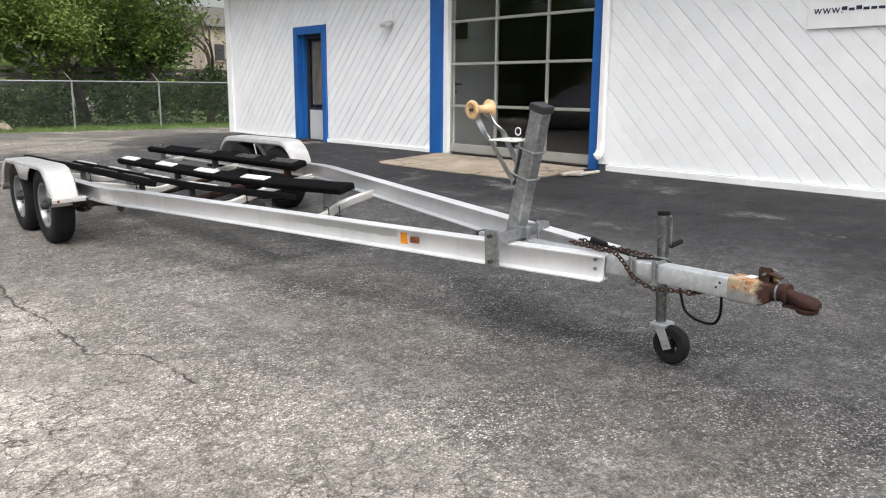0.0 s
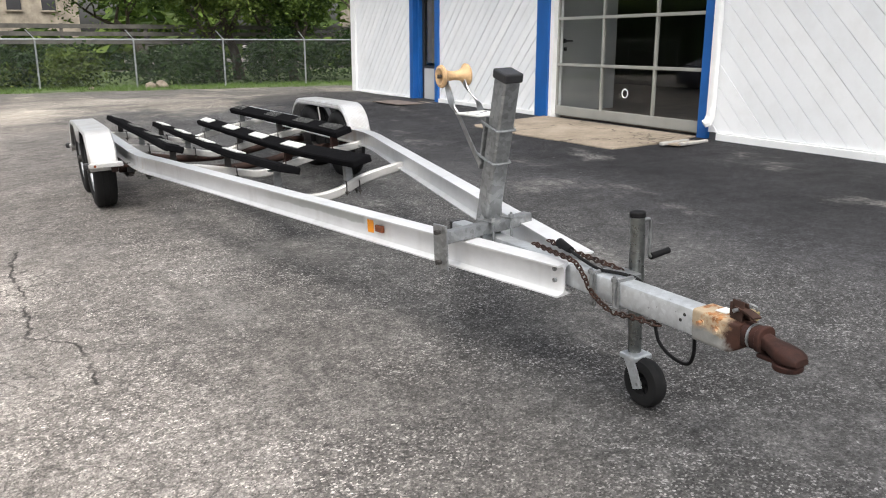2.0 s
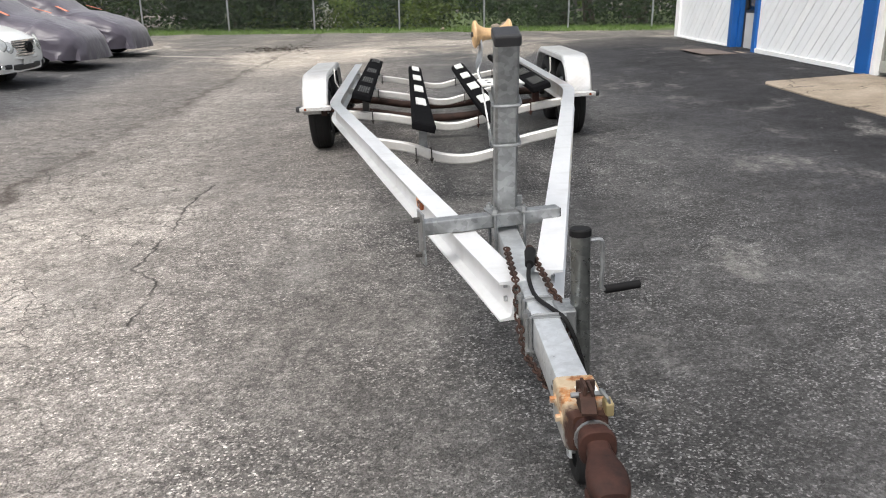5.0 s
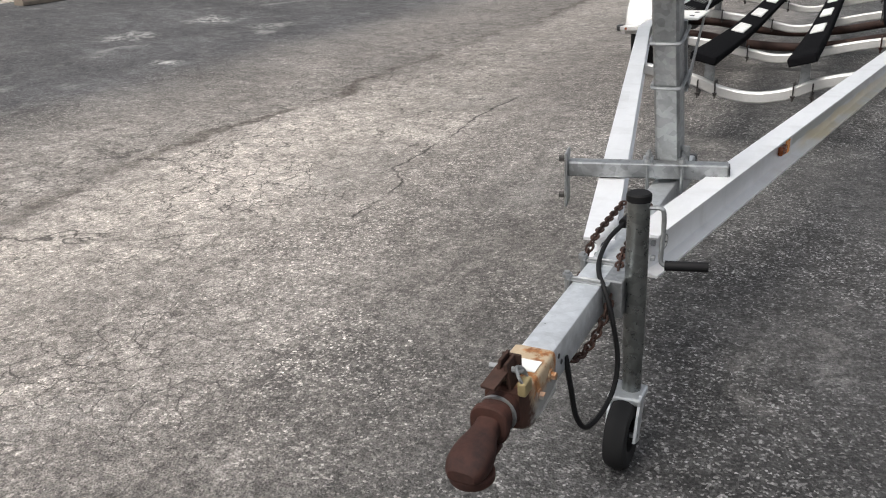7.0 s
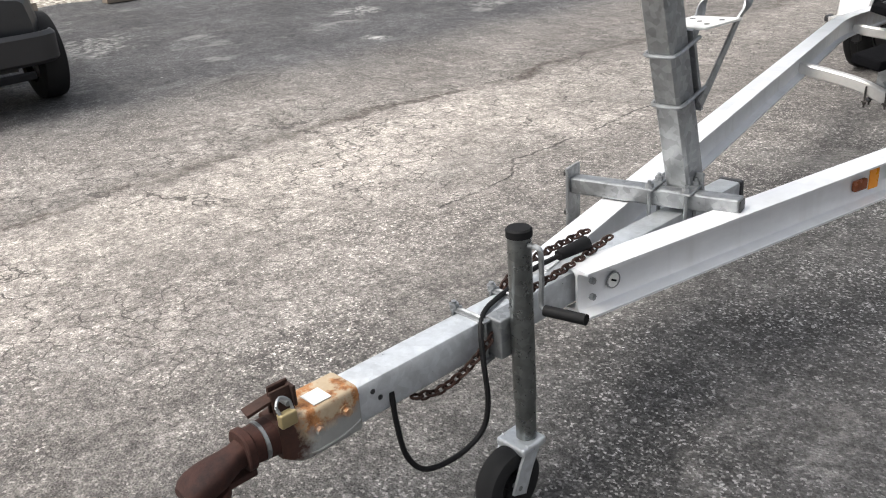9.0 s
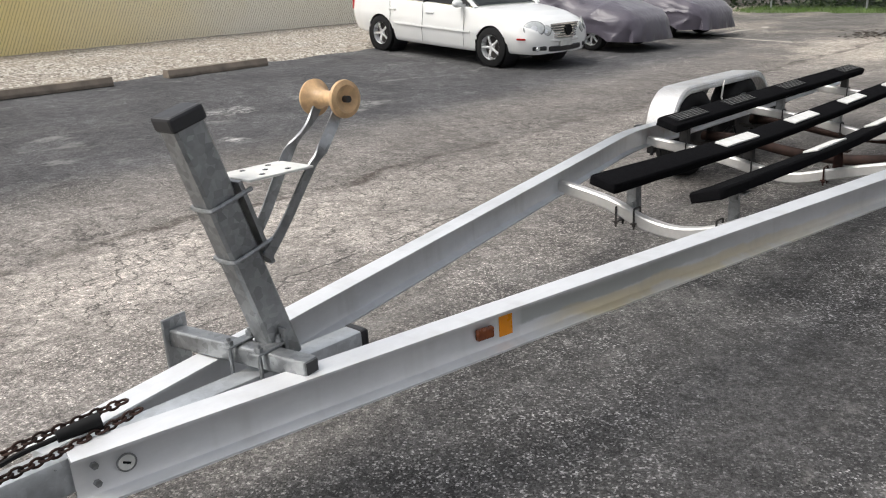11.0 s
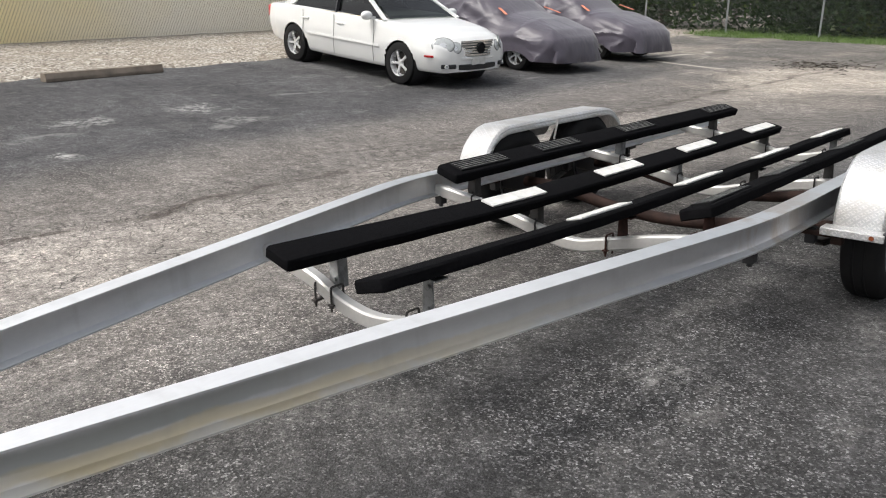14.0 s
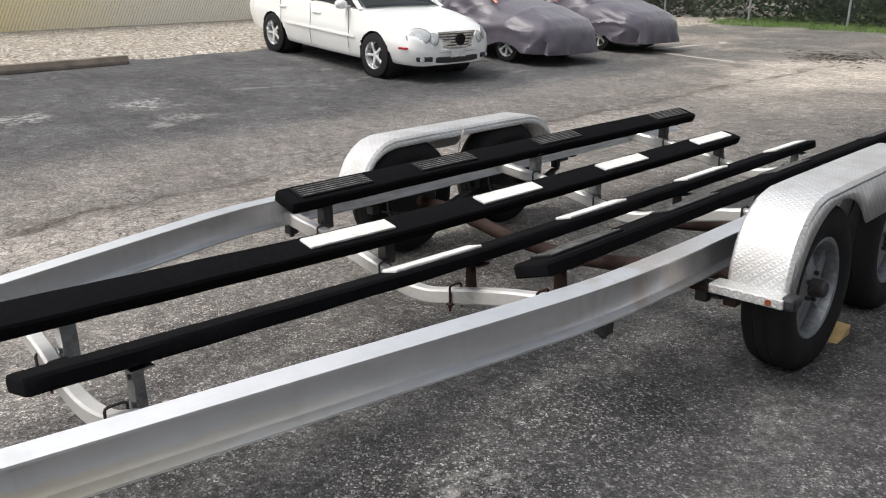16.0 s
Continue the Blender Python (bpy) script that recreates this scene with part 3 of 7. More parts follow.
# inside the garage
trim("inner_wall", 0.17, 1.45, 3.38, 3.46, 0.5, 3.4, M_INPANEL, "pale inner partition with a door", "wall")
door_in = empty("inner_door", SITE @ pose(0.79, 3.356, 0.5, 0, 0, 90), "grey inner door with a black lever handle", "door")
bm = bmesh.new()
box(bm, (0, 0, 1.02), (0.04, 0.86, 2.04), bev=0.004)
part("leaf", bm, M_INPANEL, door_in)
bm = bmesh.new()
box(bm, (-0.05, 0.3, 1.02), (0.02, 0.14, 0.025), bev=0.004)
box(bm, (-0.03, 0.36, 1.02), (0.04, 0.03, 0.06), bev=0.004)
part("handle", bm, M_BLACKPL, door_in, "black lever handle")
bm = bmesh.new()
box(bm, (-0.025, 0.34, 0.90), (0.01, 0.05, 0.05))
part("lock", bm, M_BLACKPL, door_in)
spk = empty("wall_speaker", SITE @ pose(0.50, 3.27, 2.38, 0, 0, 90), "dark round loudspeaker on the inner wall", "speaker")
bm = bmesh.new()
box(bm, (0.02, 0, 0), (0.16, 0.22, 0.3), bev=0.03)
part("cabinet", bm, M_BLACKPL, spk)

# entrance door, standing open inwards
edoor = empty("entrance_door", SITE @ pose(0.165, 6.66, 0.435), "shut entrance door with a glass pane over a grey panel", "door")
bm = bmesh.new()
box(bm, (0, 0.44, 0.30), (0.045, 0.66, 0.58), bev=0.005)
part("lower_panel", bm, M_INPANEL, edoor)
for y in (0.055, 0.82):
    bm = bmesh.new()
    box(bm, (0, y, 1.03), (0.05, 0.105, 2.04))
    part("stile", bm, M_BLACKPL, edoor)
for z in (0.61, 2.0):
    bm = bmesh.new()
    box(bm, (0, 0.44, z), (0.048, 0.66, 0.05 if z < 1 else 0.1))
    part("rail", bm, M_BLACKPL, edoor)
bm = bmesh.new()
box(bm, (0.006, 0.44, 1.29), (0.008, 0.66, 1.31))
part("pane", bm, M_GLASS, edoor)
bm = bmesh.new()
box(bm, (0.03, 0.47, 1.29), (0.01, 0.5, 1.2))
part("blind", bm, M_STOP, edoor, "grey blind behind the glass")
bm = bmesh.new()
box(bm, (0, 0, 0.005), (0.55, 1.05, 0.012), bev=0.004)
tagged(part("door_mat", bm, M_MAT, m=at_site(-0.62, 7.0, 0.004, 3)), "worn brown door mat on the asphalt", "door mat")

# outside lamp
lamp = empty("wall_lamp", SITE @ pose(0.0, 4.45, 2.56), "small grey flood lamp on the white wall", "lamp")
bm = bmesh.new()
box(bm, (-0.02, 0, 0.06), (0.05, 0.12, 0.14), bev=0.01)
part("back_plate", bm, M_WHITE, lamp)
bm = bmesh.new()
box(bm, (-0.12, 0.02, -0.03), (0.16, 0.17, 0.07), Matrix.Rotation(radians(-22), 4, "Y"), bev=0.012)
part("housing", bm, M_GREYLAMP, lamp)

# downspout and splash block
M_OLDWOOD = simple("weathered_grey_board", (0.40, 0.39, 0.37), 0.85, var=0.35, scale=9, fine=60, bump=0.3)
spout = empty("downspout", SITE @ pose(0, -0.125, 0), "white metal rain downspout at the wall", "downspout")
bm = bmesh.new()
sweep(bm, smooth_path([(-0.06, 0, 3.5), (-0.06, 0, 2.2), (-0.06, 0, 0.80), (-0.065, 0.005, 0.70), (-0.085, 0.02, 0.635), (-0.115, 0.04, 0.61)], 4), rect(0.065, 0.09, 0.01), up=(0, 1, 0))
part("pipe", bm, M_WHITE, spout, smooth=True)
splash = empty("splash_block", at_site(-0.55, -0.2, 0.0, 12), "weathered grey splash boards under the downspout", "splash block")
for dy, dx in ((-0.1, 0.0), (0.1, -0.12)):
    bm = bmesh.new()
    box(bm, (dx + 0.12, dy * 0.8, 0.022), (0.5, 0.05, 0.035), bev=0.01)
    part("board", bm, M_OLDWOOD, splash)
bm = bmesh.new()
box(bm, (0.1, 0, 0.012), (0.5, 0.16, 0.016))
part("tray", bm, M_CONCRETE, splash)

# sign
sign = empty("wall_sign", SITE @ pose(-0.012, -4.9, 2.62), "white sign board with dark lettering", "sign")
bm = bmesh.new()
box(bm, (0, 0, 0), (0.02, 4.5, 1.12), bev=0.004)
part("board", bm, M_WHITE, sign)
M_INK = simple("dark_blue_lettering", (0.015, 0.02, 0.05), 0.5, var=0.1)
text = bpy.data.curves.new("lettering", "FONT")
text.body, text.size, text.extrude, text.space_character = "www.", 0.115, 0.0015, 1.1
text.materials.append(M_INK)
letters = new("lettering", text)
letters.parent = sign
letters.matrix_basis = Matrix(((0, 0, -1, -0.013), (-1, 0, 0, 2.19), (0, 1, 0, -0.42), (0, 0, 0, 1)))
y = 1.915
rnd = random.Random(5)
bm = bmesh.new()
for i in range(8):
    w = rnd.uniform(0.045, 0.055)
    h = 0.083 if i in (0, 2) else 0.06
    box(bm, (-0.012, y - w / 2, -0.42 + h / 2), (0.004, w, h * 0.42))
    y -= w + 0.016
part("lettering", bm, M_INK, sign)
bm = bmesh.new()
lathe(bm, [(-0.014, 0.0), (-0.014, 0.2), (-0.01, 0.2), (-0.01, 0.0)], "x", 24, Matrix.Translation((0, 1.75, 0.0)))
part("emblem", bm, M_INK, sign)

# ---- chain link fence at the far side ----
M_GALV = simple("galvanised_steel", (0.42, 0.44, 0.45), 0.42, 0.75, var=0.2, scale=9, fine=70, bump=0.08)
M_WIRESHADE = simple("brown_wire_and_shadow_lines", (0.30, 0.21, 0.11), 0.7, var=0.2)
M_WIRE = simple("fence_wire", (0.20, 0.21, 0.21), 0.5, 0.5, var=0.1, bump=0)
FY = 22.66
fence = empty("chain_link_fence", SITE, "galvanised chain link fence with angled post tops", "fence")
posts = [-0.15 + 2.97 * i for i in range(-7, 5)]
for x in posts:
    z = level(x, FY)
    bm = bmesh.new()
    cyl(bm, (x, FY, z - 0.1), (x, FY, z + 1.66), 0.03, 10)
    cyl(bm, (x, FY, z + 1.64), (x - 0.24, FY - 0.05, z + 1.92), 0.018, 8)
    part("post", bm, M_GALV, fence)
bm = bmesh.new()
cyl(bm, (posts[0], FY - 0.03, 1.6), (posts[-1], FY - 0.03, 1.6), 0.021, 8)
part("top_rail", bm, M_GALV, fence)


def diamond(bm, x0, x1, z0, z1, pitch, w, y=0.0, back=None):
    """Crossing wires of a chain link panel."""
    h = z1 - z0
    n = int((x1 - x0 + h) / pitch)
    for i in range(n):
        for s in (1, -1):
            a = x0 - h + i * pitch if s > 0 else x0 + i * pitch
            p, q = (a, z0), (a + s * h, z1) if s > 0 else (a - h, z1)
            g = w if s > 0 or back is None else back
            pts = clip(clip([p, (p[0] + g, p[1]), (q[0] + g, q[1]), q], 0, x0, False), 0, x1, True)
            if len(pts) >= 3:
                bm.faces.new([bm.verts.new((u, y + 0.004 * s, v)) for u, v in pts])


bm = bmesh.new()
diamond(bm, posts[0], posts[-1], 0.03, 1.59, 0.085, 0.0036, FY - 0.035)
tagged(part("wire_mesh", bm, M_WIRE, fence), kind="stuff")

# slatted fence along the gravel
k = Mat("faded_privacy_slats", 0.7, 0, 0.3)
yy = k.axis(1)
k.base(k.mix(k.ramp(k.math("DIVIDE", k.math("ADD", yy, k.math("MULTIPLY", k.noise(0.8, 4), 2.5)), 10.0), (0.15, 0.0), (0.75, 1.0)), (0.98, 0.82, 0.38), (0.97, 0.93, 0.80)))
k.bump(k.noise(30, 3), 0.2, 0.004)
M_SLAT = k.m
FX = -20.4
slat = empty("privacy_fence", SITE, "chain link fence with faded tan privacy slats", "fence")
bm = bmesh.new()
n = 330
for i in range(n):
    y0 = -14 + 0.085 * i
    box(bm, (FX + 0.003 * (i % 2), y0, 0.43 + 1.25), (0.006, 0.0855, 2.5))
tagged(part("slats", bm, M_SLAT, slat), kind="stuff")
bm = bmesh.new()
# the wires, wider and brown one way, also draw the slats' slanting shadow lines
diamond(bm, -28, 28, 0.45, 2.9, 0.13, 0.013, back=0.004)
for v in bm.verts:
    v.co = Vector((FX + 0.03 + v.co.y, v.co.x * 0.5, v.co.z))
tagged(part("wire_mesh", bm, M_WIRESHADE, slat), kind="stuff")
for y in (-12, -9, -6, -3, 0, 3, 6, 9, 12):
    bm = bmesh.new()
    cyl(bm, (FX - 0.05, y, 0.2), (FX - 0.05, y, 3.0), 0.035, 10)
    part("post", bm, M_GALV, slat)
bm = bmesh.new()
cyl(bm, (FX - 0.05, -14, 2.93), (FX - 0.05, 14, 2.93), 0.022, 8)
part("top_rail", bm, M_GALV, slat)


# parking stops
def parking_stop(m):
    st = empty("parking_stop", m, "weathered concrete parking stop on the asphalt's edge", "parking stop", "parking stops")
    bm = bmesh.new()
    prof = [(-0.09, 0), (0.09, 0), (0.09, 0.045), (0.06, 0.122), (-0.06, 0.122), (-0.09, 0.045)]
    pts = [(0, -0.93 + 1.86 * i / 14, 0) for i in range(15)]
    sweep(bm, pts, prof)
    for v in bm.verts:
        v.co += Vector((noise.noise(v.co * 9), noise.noise(v.co * 9 + Vector((5, 0, 0))), noise.noise(v.co * 9 + Vector((0, 7, 0))) * 0.4)) * 0.012
    part("block", bm, M_STOP, st)
    return st


first_stop = parking_stop(at_site(-15.35, 2.18, 0, 1.5))
for i, y in enumerate((-0.55, -3.3)):
    copy_thing(first_stop, at_site(-15.35, y, 0, (-1, 2)[i]))

# ---- the boat trailer: x to its starboard side, y to the rear, z up ----
def metal_material(name, c, rough, metal, stain, stain_amt, streak=True, spangle=1.0):
    k = Mat(name, rough, metal)
    big = k.noise(3.2, 6, 0.65)
    small = k.noise(45, 4, 0.6, stretch=(1, 0.25, 1) if streak else None)
    col = k.mix(big, tuple(x * 0.86 for x in c), tuple(min(1, x * 1.1) for x in c))
    col = k.mix(k.math("MULTIPLY", k.ramp(k.noise(1.4, 7, 0.7), (0.5, 0.0), (0.75, 1.0)), stain_amt), col, stain)
    col = k.mix(0.35, col, k.mix(small, tuple(x * 0.6 for x in c), tuple(min(1, x * 1.35) for x in c)))
    if not streak:
        sp = k.n.new("ShaderNodeSeparateColor")
        k.l.new(k.voronoi(55, "F1", "Color"), sp.inputs[0])
        col = k.mix(spangle, col, k.ramp(sp.outputs[0], (0.0, 0.80), (1.0, 1.16)), "MULTIPLY")
        col = k.mix(1.0, col, k.ramp(k.noise(11, 6, 0.7), (0.30, 0.80), (0.5, 1.0), (0.70, 1.14)), "MULTIPLY")
        white = k.ramp(k.noise(6.5, 6, 0.72), (0.60, 0.0), (0.74, 0.22))
        col = k.mix(white, col, (0.55, 0.55, 0.53))
    k.base(col)
    k.rough(k.ramp(small, (0.25, max(0.05, rough - 0.14)), (0.75, rough + 0.12)))
    k.bump(small, 0.06, 0.002)
    return k.m


def beam_material():
    """Oxidised, chalky aluminium; bare brushed metal about the bend; a tan tide mark low on the web."""
    k = Mat("weathered_aluminium", 0.4, 0.4)
    y, z = k.axis(1), k.axis(2)
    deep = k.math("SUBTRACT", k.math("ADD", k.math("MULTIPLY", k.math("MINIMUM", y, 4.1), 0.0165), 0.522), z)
    big = k.noise(2.2, 6, 0.65, stretch=(1, 0.5, 1))
    small = k.noise(55, 5, 0.65, stretch=(1, 0.12, 1))
    mott = k.noise(16, 6, 0.7, stretch=(1, 0.5, 1))
    bare = k.ramp(k.math("ADD", k.math("DIVIDE", y, 8.0), k.math("MULTIPLY", k.math("SUBTRACT", big, 0.5), 0.25)), (0.05, 0.38), (0.36, 0.5), (0.46, 0.82), (0.62, 0.78))
    col = k.mix(k.ramp(big, (0.3, 0.0), (0.7, 1.0)), (0.67, 0.68, 0.695), (0.83, 0.84, 0.855))
    col = k.mix(1.0, col, k.ramp(mott, (0.30, 0.94), (0.5, 1.0), (0.72, 1.04)), "MULTIPLY")
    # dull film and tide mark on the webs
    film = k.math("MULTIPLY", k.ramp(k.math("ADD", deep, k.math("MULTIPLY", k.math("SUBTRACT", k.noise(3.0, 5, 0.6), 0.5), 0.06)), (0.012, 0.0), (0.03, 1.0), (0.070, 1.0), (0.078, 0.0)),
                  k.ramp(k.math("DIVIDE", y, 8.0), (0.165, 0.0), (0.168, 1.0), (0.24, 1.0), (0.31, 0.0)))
    tide = k.math("MULTIPLY", k.ramp(k.math("ADD", deep, k.math("MULTIPLY", k.math("SUBTRACT", k.noise(2.2, 5, 0.6, stretch=(1, 1, 0.2)), 0.5), 0.10)), (0.070, 0.0), (0.080, 0.8), (0.108, 1.0), (0.118, 0.3)),
                  k.ramp(k.math("DIVIDE", y, 8.0), (0.17, 0.0), (0.20, 1.0), (0.30, 0.8), (0.45, 0.0)))
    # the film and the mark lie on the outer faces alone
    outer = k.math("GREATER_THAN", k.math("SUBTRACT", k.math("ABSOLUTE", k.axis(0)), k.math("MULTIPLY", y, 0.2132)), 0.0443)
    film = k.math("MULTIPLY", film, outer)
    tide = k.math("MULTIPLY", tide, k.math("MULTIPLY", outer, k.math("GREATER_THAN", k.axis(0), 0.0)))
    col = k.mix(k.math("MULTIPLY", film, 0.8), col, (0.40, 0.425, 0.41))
    col = k.mix(k.math("MULTIPLY", tide, 0.95), col, (0.66, 0.57, 0.37))
    streak = k.ramp(k.noise(5.0, 3, 0.55, stretch=(1, 2.2, 0.25)), (0.54, 0.0), (0.72, 0.22))
    col = k.mix(streak, col, (0.40, 0.39, 0.36))
    # tan rub marks where the beam was bent
    rub = k.math("MULTIPLY", k.ramp(k.math("DIVIDE", y, 8.0), (0.50, 0.0), (0.535, 1.0), (0.60, 0.6), (0.64, 0.0)), k.ramp(k.noise(6, 5, 0.7, stretch=(1, 1, 0.4)), (0.46, 0.0), (0.62, 0.7)))
    col = k.mix(rub, col, (0.50, 0.41, 0.33))
    k.base(k.mix(0.10, col, k.mix(small, 0.40, 0.95)))
    k.l.new(bare, k.b.inputs["Metallic"])
    k.rough(k.math("SUBTRACT", k.ramp(big, (0.25, 0.40), (0.75, 0.46)), k.math("MULTIPLY", bare, 0.10)))
    k.bump(k.noise(9, 3, stretch=(1, 0.4, 1)), 0.04, 0.004)
    return k.m


M_BEAM = beam_material()
M_JACKTUBE = metal_material("dull_galvanised_tube", (0.19, 0.20, 0.195), 0.33, 0.9, (0.10, 0.10, 0.085), 0.7, False)
M_TUBE = metal_material("brushed_aluminium_tube", (0.64, 0.63, 0.61), 0.4, 0.5, (0.42, 0.38, 0.30), 0.5)
M_TONGUE = metal_material("bright_galvanised_tube", (0.56, 0.585, 0.605), 0.40, 0.65, (0.46, 0.44, 0.43), 0.35, False, 0.4)
M_STEEL = metal_material("spangled_galvanised_steel", (0.31, 0.32, 0.325), 0.42, 0.8, (0.21, 0.225, 0.21), 0.7, False)
M_DARKSTEEL = metal_material("dull_dark_steel", (0.045, 0.042, 0.04), 0.6, 0.2, (0.06, 0.03, 0.018), 0.7, False)


def rust_material(name, lo, hi, pale=None, amt=0.0):
    k = Mat(name, 0.8, 0.1, 0.35)
    col = k.mix(k.ramp(k.noise(14, 6, 0.7), (0.3, 0.0), (0.7, 1.0)), lo, hi)
    if pale:
        col = k.mix(k.math("MULTIPLY", k.ramp(k.noise(9, 5, 0.7), (0.45, 0.0), (0.53, 1.0)), amt), col, pale)
    k.base(col)
    k.bump(k.noise(60, 4), 0.4, 0.004)
    return k.m


M_RUST = rust_material("brown_rust", (0.014, 0.006, 0.005), (0.058, 0.021, 0.014))
M_CHAIN = rust_material("rusty_chain_steel", (0.013, 0.008, 0.0065), (0.056, 0.027, 0.019))
M_CABLE = simple("black_cable_rubber", (0.006, 0.006, 0.0065), 0.65, var=0.2, bump=0, spec=0.2)
M_RUSTAXLE = rust_material("rusty_axle_tube", (0.014, 0.008, 0.0065), (0.045, 0.022, 0.016))
M_RUSTPLATE = rust_material("rusty_pale_plate", (0.17, 0.075, 0.03), (0.36, 0.22, 0.11), (0.44, 0.42, 0.36), 0.8)


def carpet_material():
    k = Mat("black_bunk_carpet", 1.0, 0, 0.03)
    k.base(k.mix(k.noise(60, 3), (0.003, 0.003, 0.0035), (0.010, 0.010, 0.011)))
    k.bump(k.noise(240, 2), 0.5, 0.003)
    return k.m


def plate_material():
    """Bright tread plate: raised bars that lie crosswise in turn."""
    k = Mat("white_tread_plate", 0.36, 0.5)
    s = k.n.new("ShaderNodeSeparateXYZ")
    k.l.new(k.co, s.inputs[0])
    run = k.math("ADD", s.outputs[1], s.outputs[2])
    a = k.math("MULTIPLY", k.math("ADD", run, s.outputs[0]), 46.0)
    b = k.math("MULTIPLY", k.math("SUBTRACT", run, s.outputs[0]), 46.0)

    def bars(u, v):
        p = k.math("ABSOLUTE", k.math("SUBTRACT", k.math("FRACT", k.math("MULTIPLY", u, 0.5)), 0.5))
        q = k.math("ABSOLUTE", k.math("SUBTRACT", k.math("FRACT", v), 0.5))
        return k.math("MULTIPLY", k.ramp(p, (0.20, 1.0), (0.30, 0.0)), k.ramp(q, (0.10, 1.0), (0.22, 0.0)))

    h = k.math("MAXIMUM", bars(a, b), bars(k.math("ADD", b, 1.0), k.math("ADD", a, 0.5)))
    dirt = k.ramp(k.noise(6, 6, 0.7), (0.36, 0.0), (0.75, 0.7))
    k.base(k.mix(dirt, k.mix(h, (0.58, 0.59, 0.60), (0.76, 0.76, 0.76)), (0.36, 0.33, 0.29)))
    k.bump(h, 0.5, 0.004)
    return k.m


M_CARPET = carpet_material()
M_PLATE = plate_material()
M_PAD = simple("white_plastic_pad", (0.70, 0.70, 0.67), 0.45, var=0.22, scale=13, fine=90)
M_RIB = simple("ribbed_black_plastic", (0.008, 0.008, 0.009), 0.75, var=0.2, spec=0.2)
M_RIBTOP = simple("worn_grey_rib", (0.30, 0.30, 0.28), 0.6, var=0.75, scale=14)
M_ROLLER = simple("amber_roller_plastic", (0.58, 0.38, 0.20), 0.5, var=0.35, scale=22, fine=80)
M_AMBER = simple("amber_reflector", (0.85, 0.30, 0.01), 0.3, var=0.1)
M_LENS = simple("dark_amber_lens", (0.22, 0.06, 0.02), 0.2, var=0.4, scale=30)
M_BRASS = simple("brass_padlock", (0.42, 0.34, 0.18), 0.4, 0.6)
M_RIM = metal_material("grey_wheel_steel", (0.27, 0.285, 0.30), 0.4, 0.6, (0.2, 0.17, 0.13), 0.5, False)
M_WOOD = simple("raw_pine", (0.48, 0.34, 0.15), 0.8, var=0.25, scale=20)

TRAILER = pose(2.721, 3.0095, 0.167, -0.573, -2.29, 10.93)
trailer = empty("boat_trailer", TRAILER, "tandem-axle aluminium boat trailer with carpeted bunks", "boat trailer")
WEB = [(0.055, 0.05), (0.865, 3.85), (0.90, 4.05), (0.922, 4.25), (0.932, 4.5), (0.935, 4.8), (0.935, 7.95)]
BEAM_H = 0.128
BEAM_TOP = {-1: 0.511, 1: 0.527}      # the port beam sits a little lower
FW, FT, WT = 0.086, 0.008, 0.008
HALF_BEAM = [(FW / 2, 0), (FW / 2, FT * 0.8), (WT / 2 + 0.014, FT + 0.002), (WT / 2 + 0.004, FT + 0.006), (WT / 2, FT + 0.016)]
IBEAM = HALF_BEAM + [(x, BEAM_H - z) for x, z in HALF_BEAM[::-1]]
IBEAM = [(-x, z) for x, z in HALF_BEAM[:1]] + IBEAM + [(-x, z) for x, z in IBEAM[:0:-1]]


def rise(y):
    """How far the beams climb above the nose, towards the wheels."""
    return 0.0165 * min(y, 4.1)


def sag(s, y):
    """The port beam hangs a little lower behind its bend."""
    k = min(1.0, max(0.0, (y - 3.4) / 1.4))
    return (0.027 if s < 0 else 0.013) * k * k * (3 - 2 * k)


def halfwidth(y):
    for (a, u), (b, v) in zip(WEB, WEB[1:]):
        if u <= y <= v:
            return a + (b - a) * (y - u) / (v - u)
    return WEB[-1][0] if y > WEB[-1][1] else WEB[0][0]


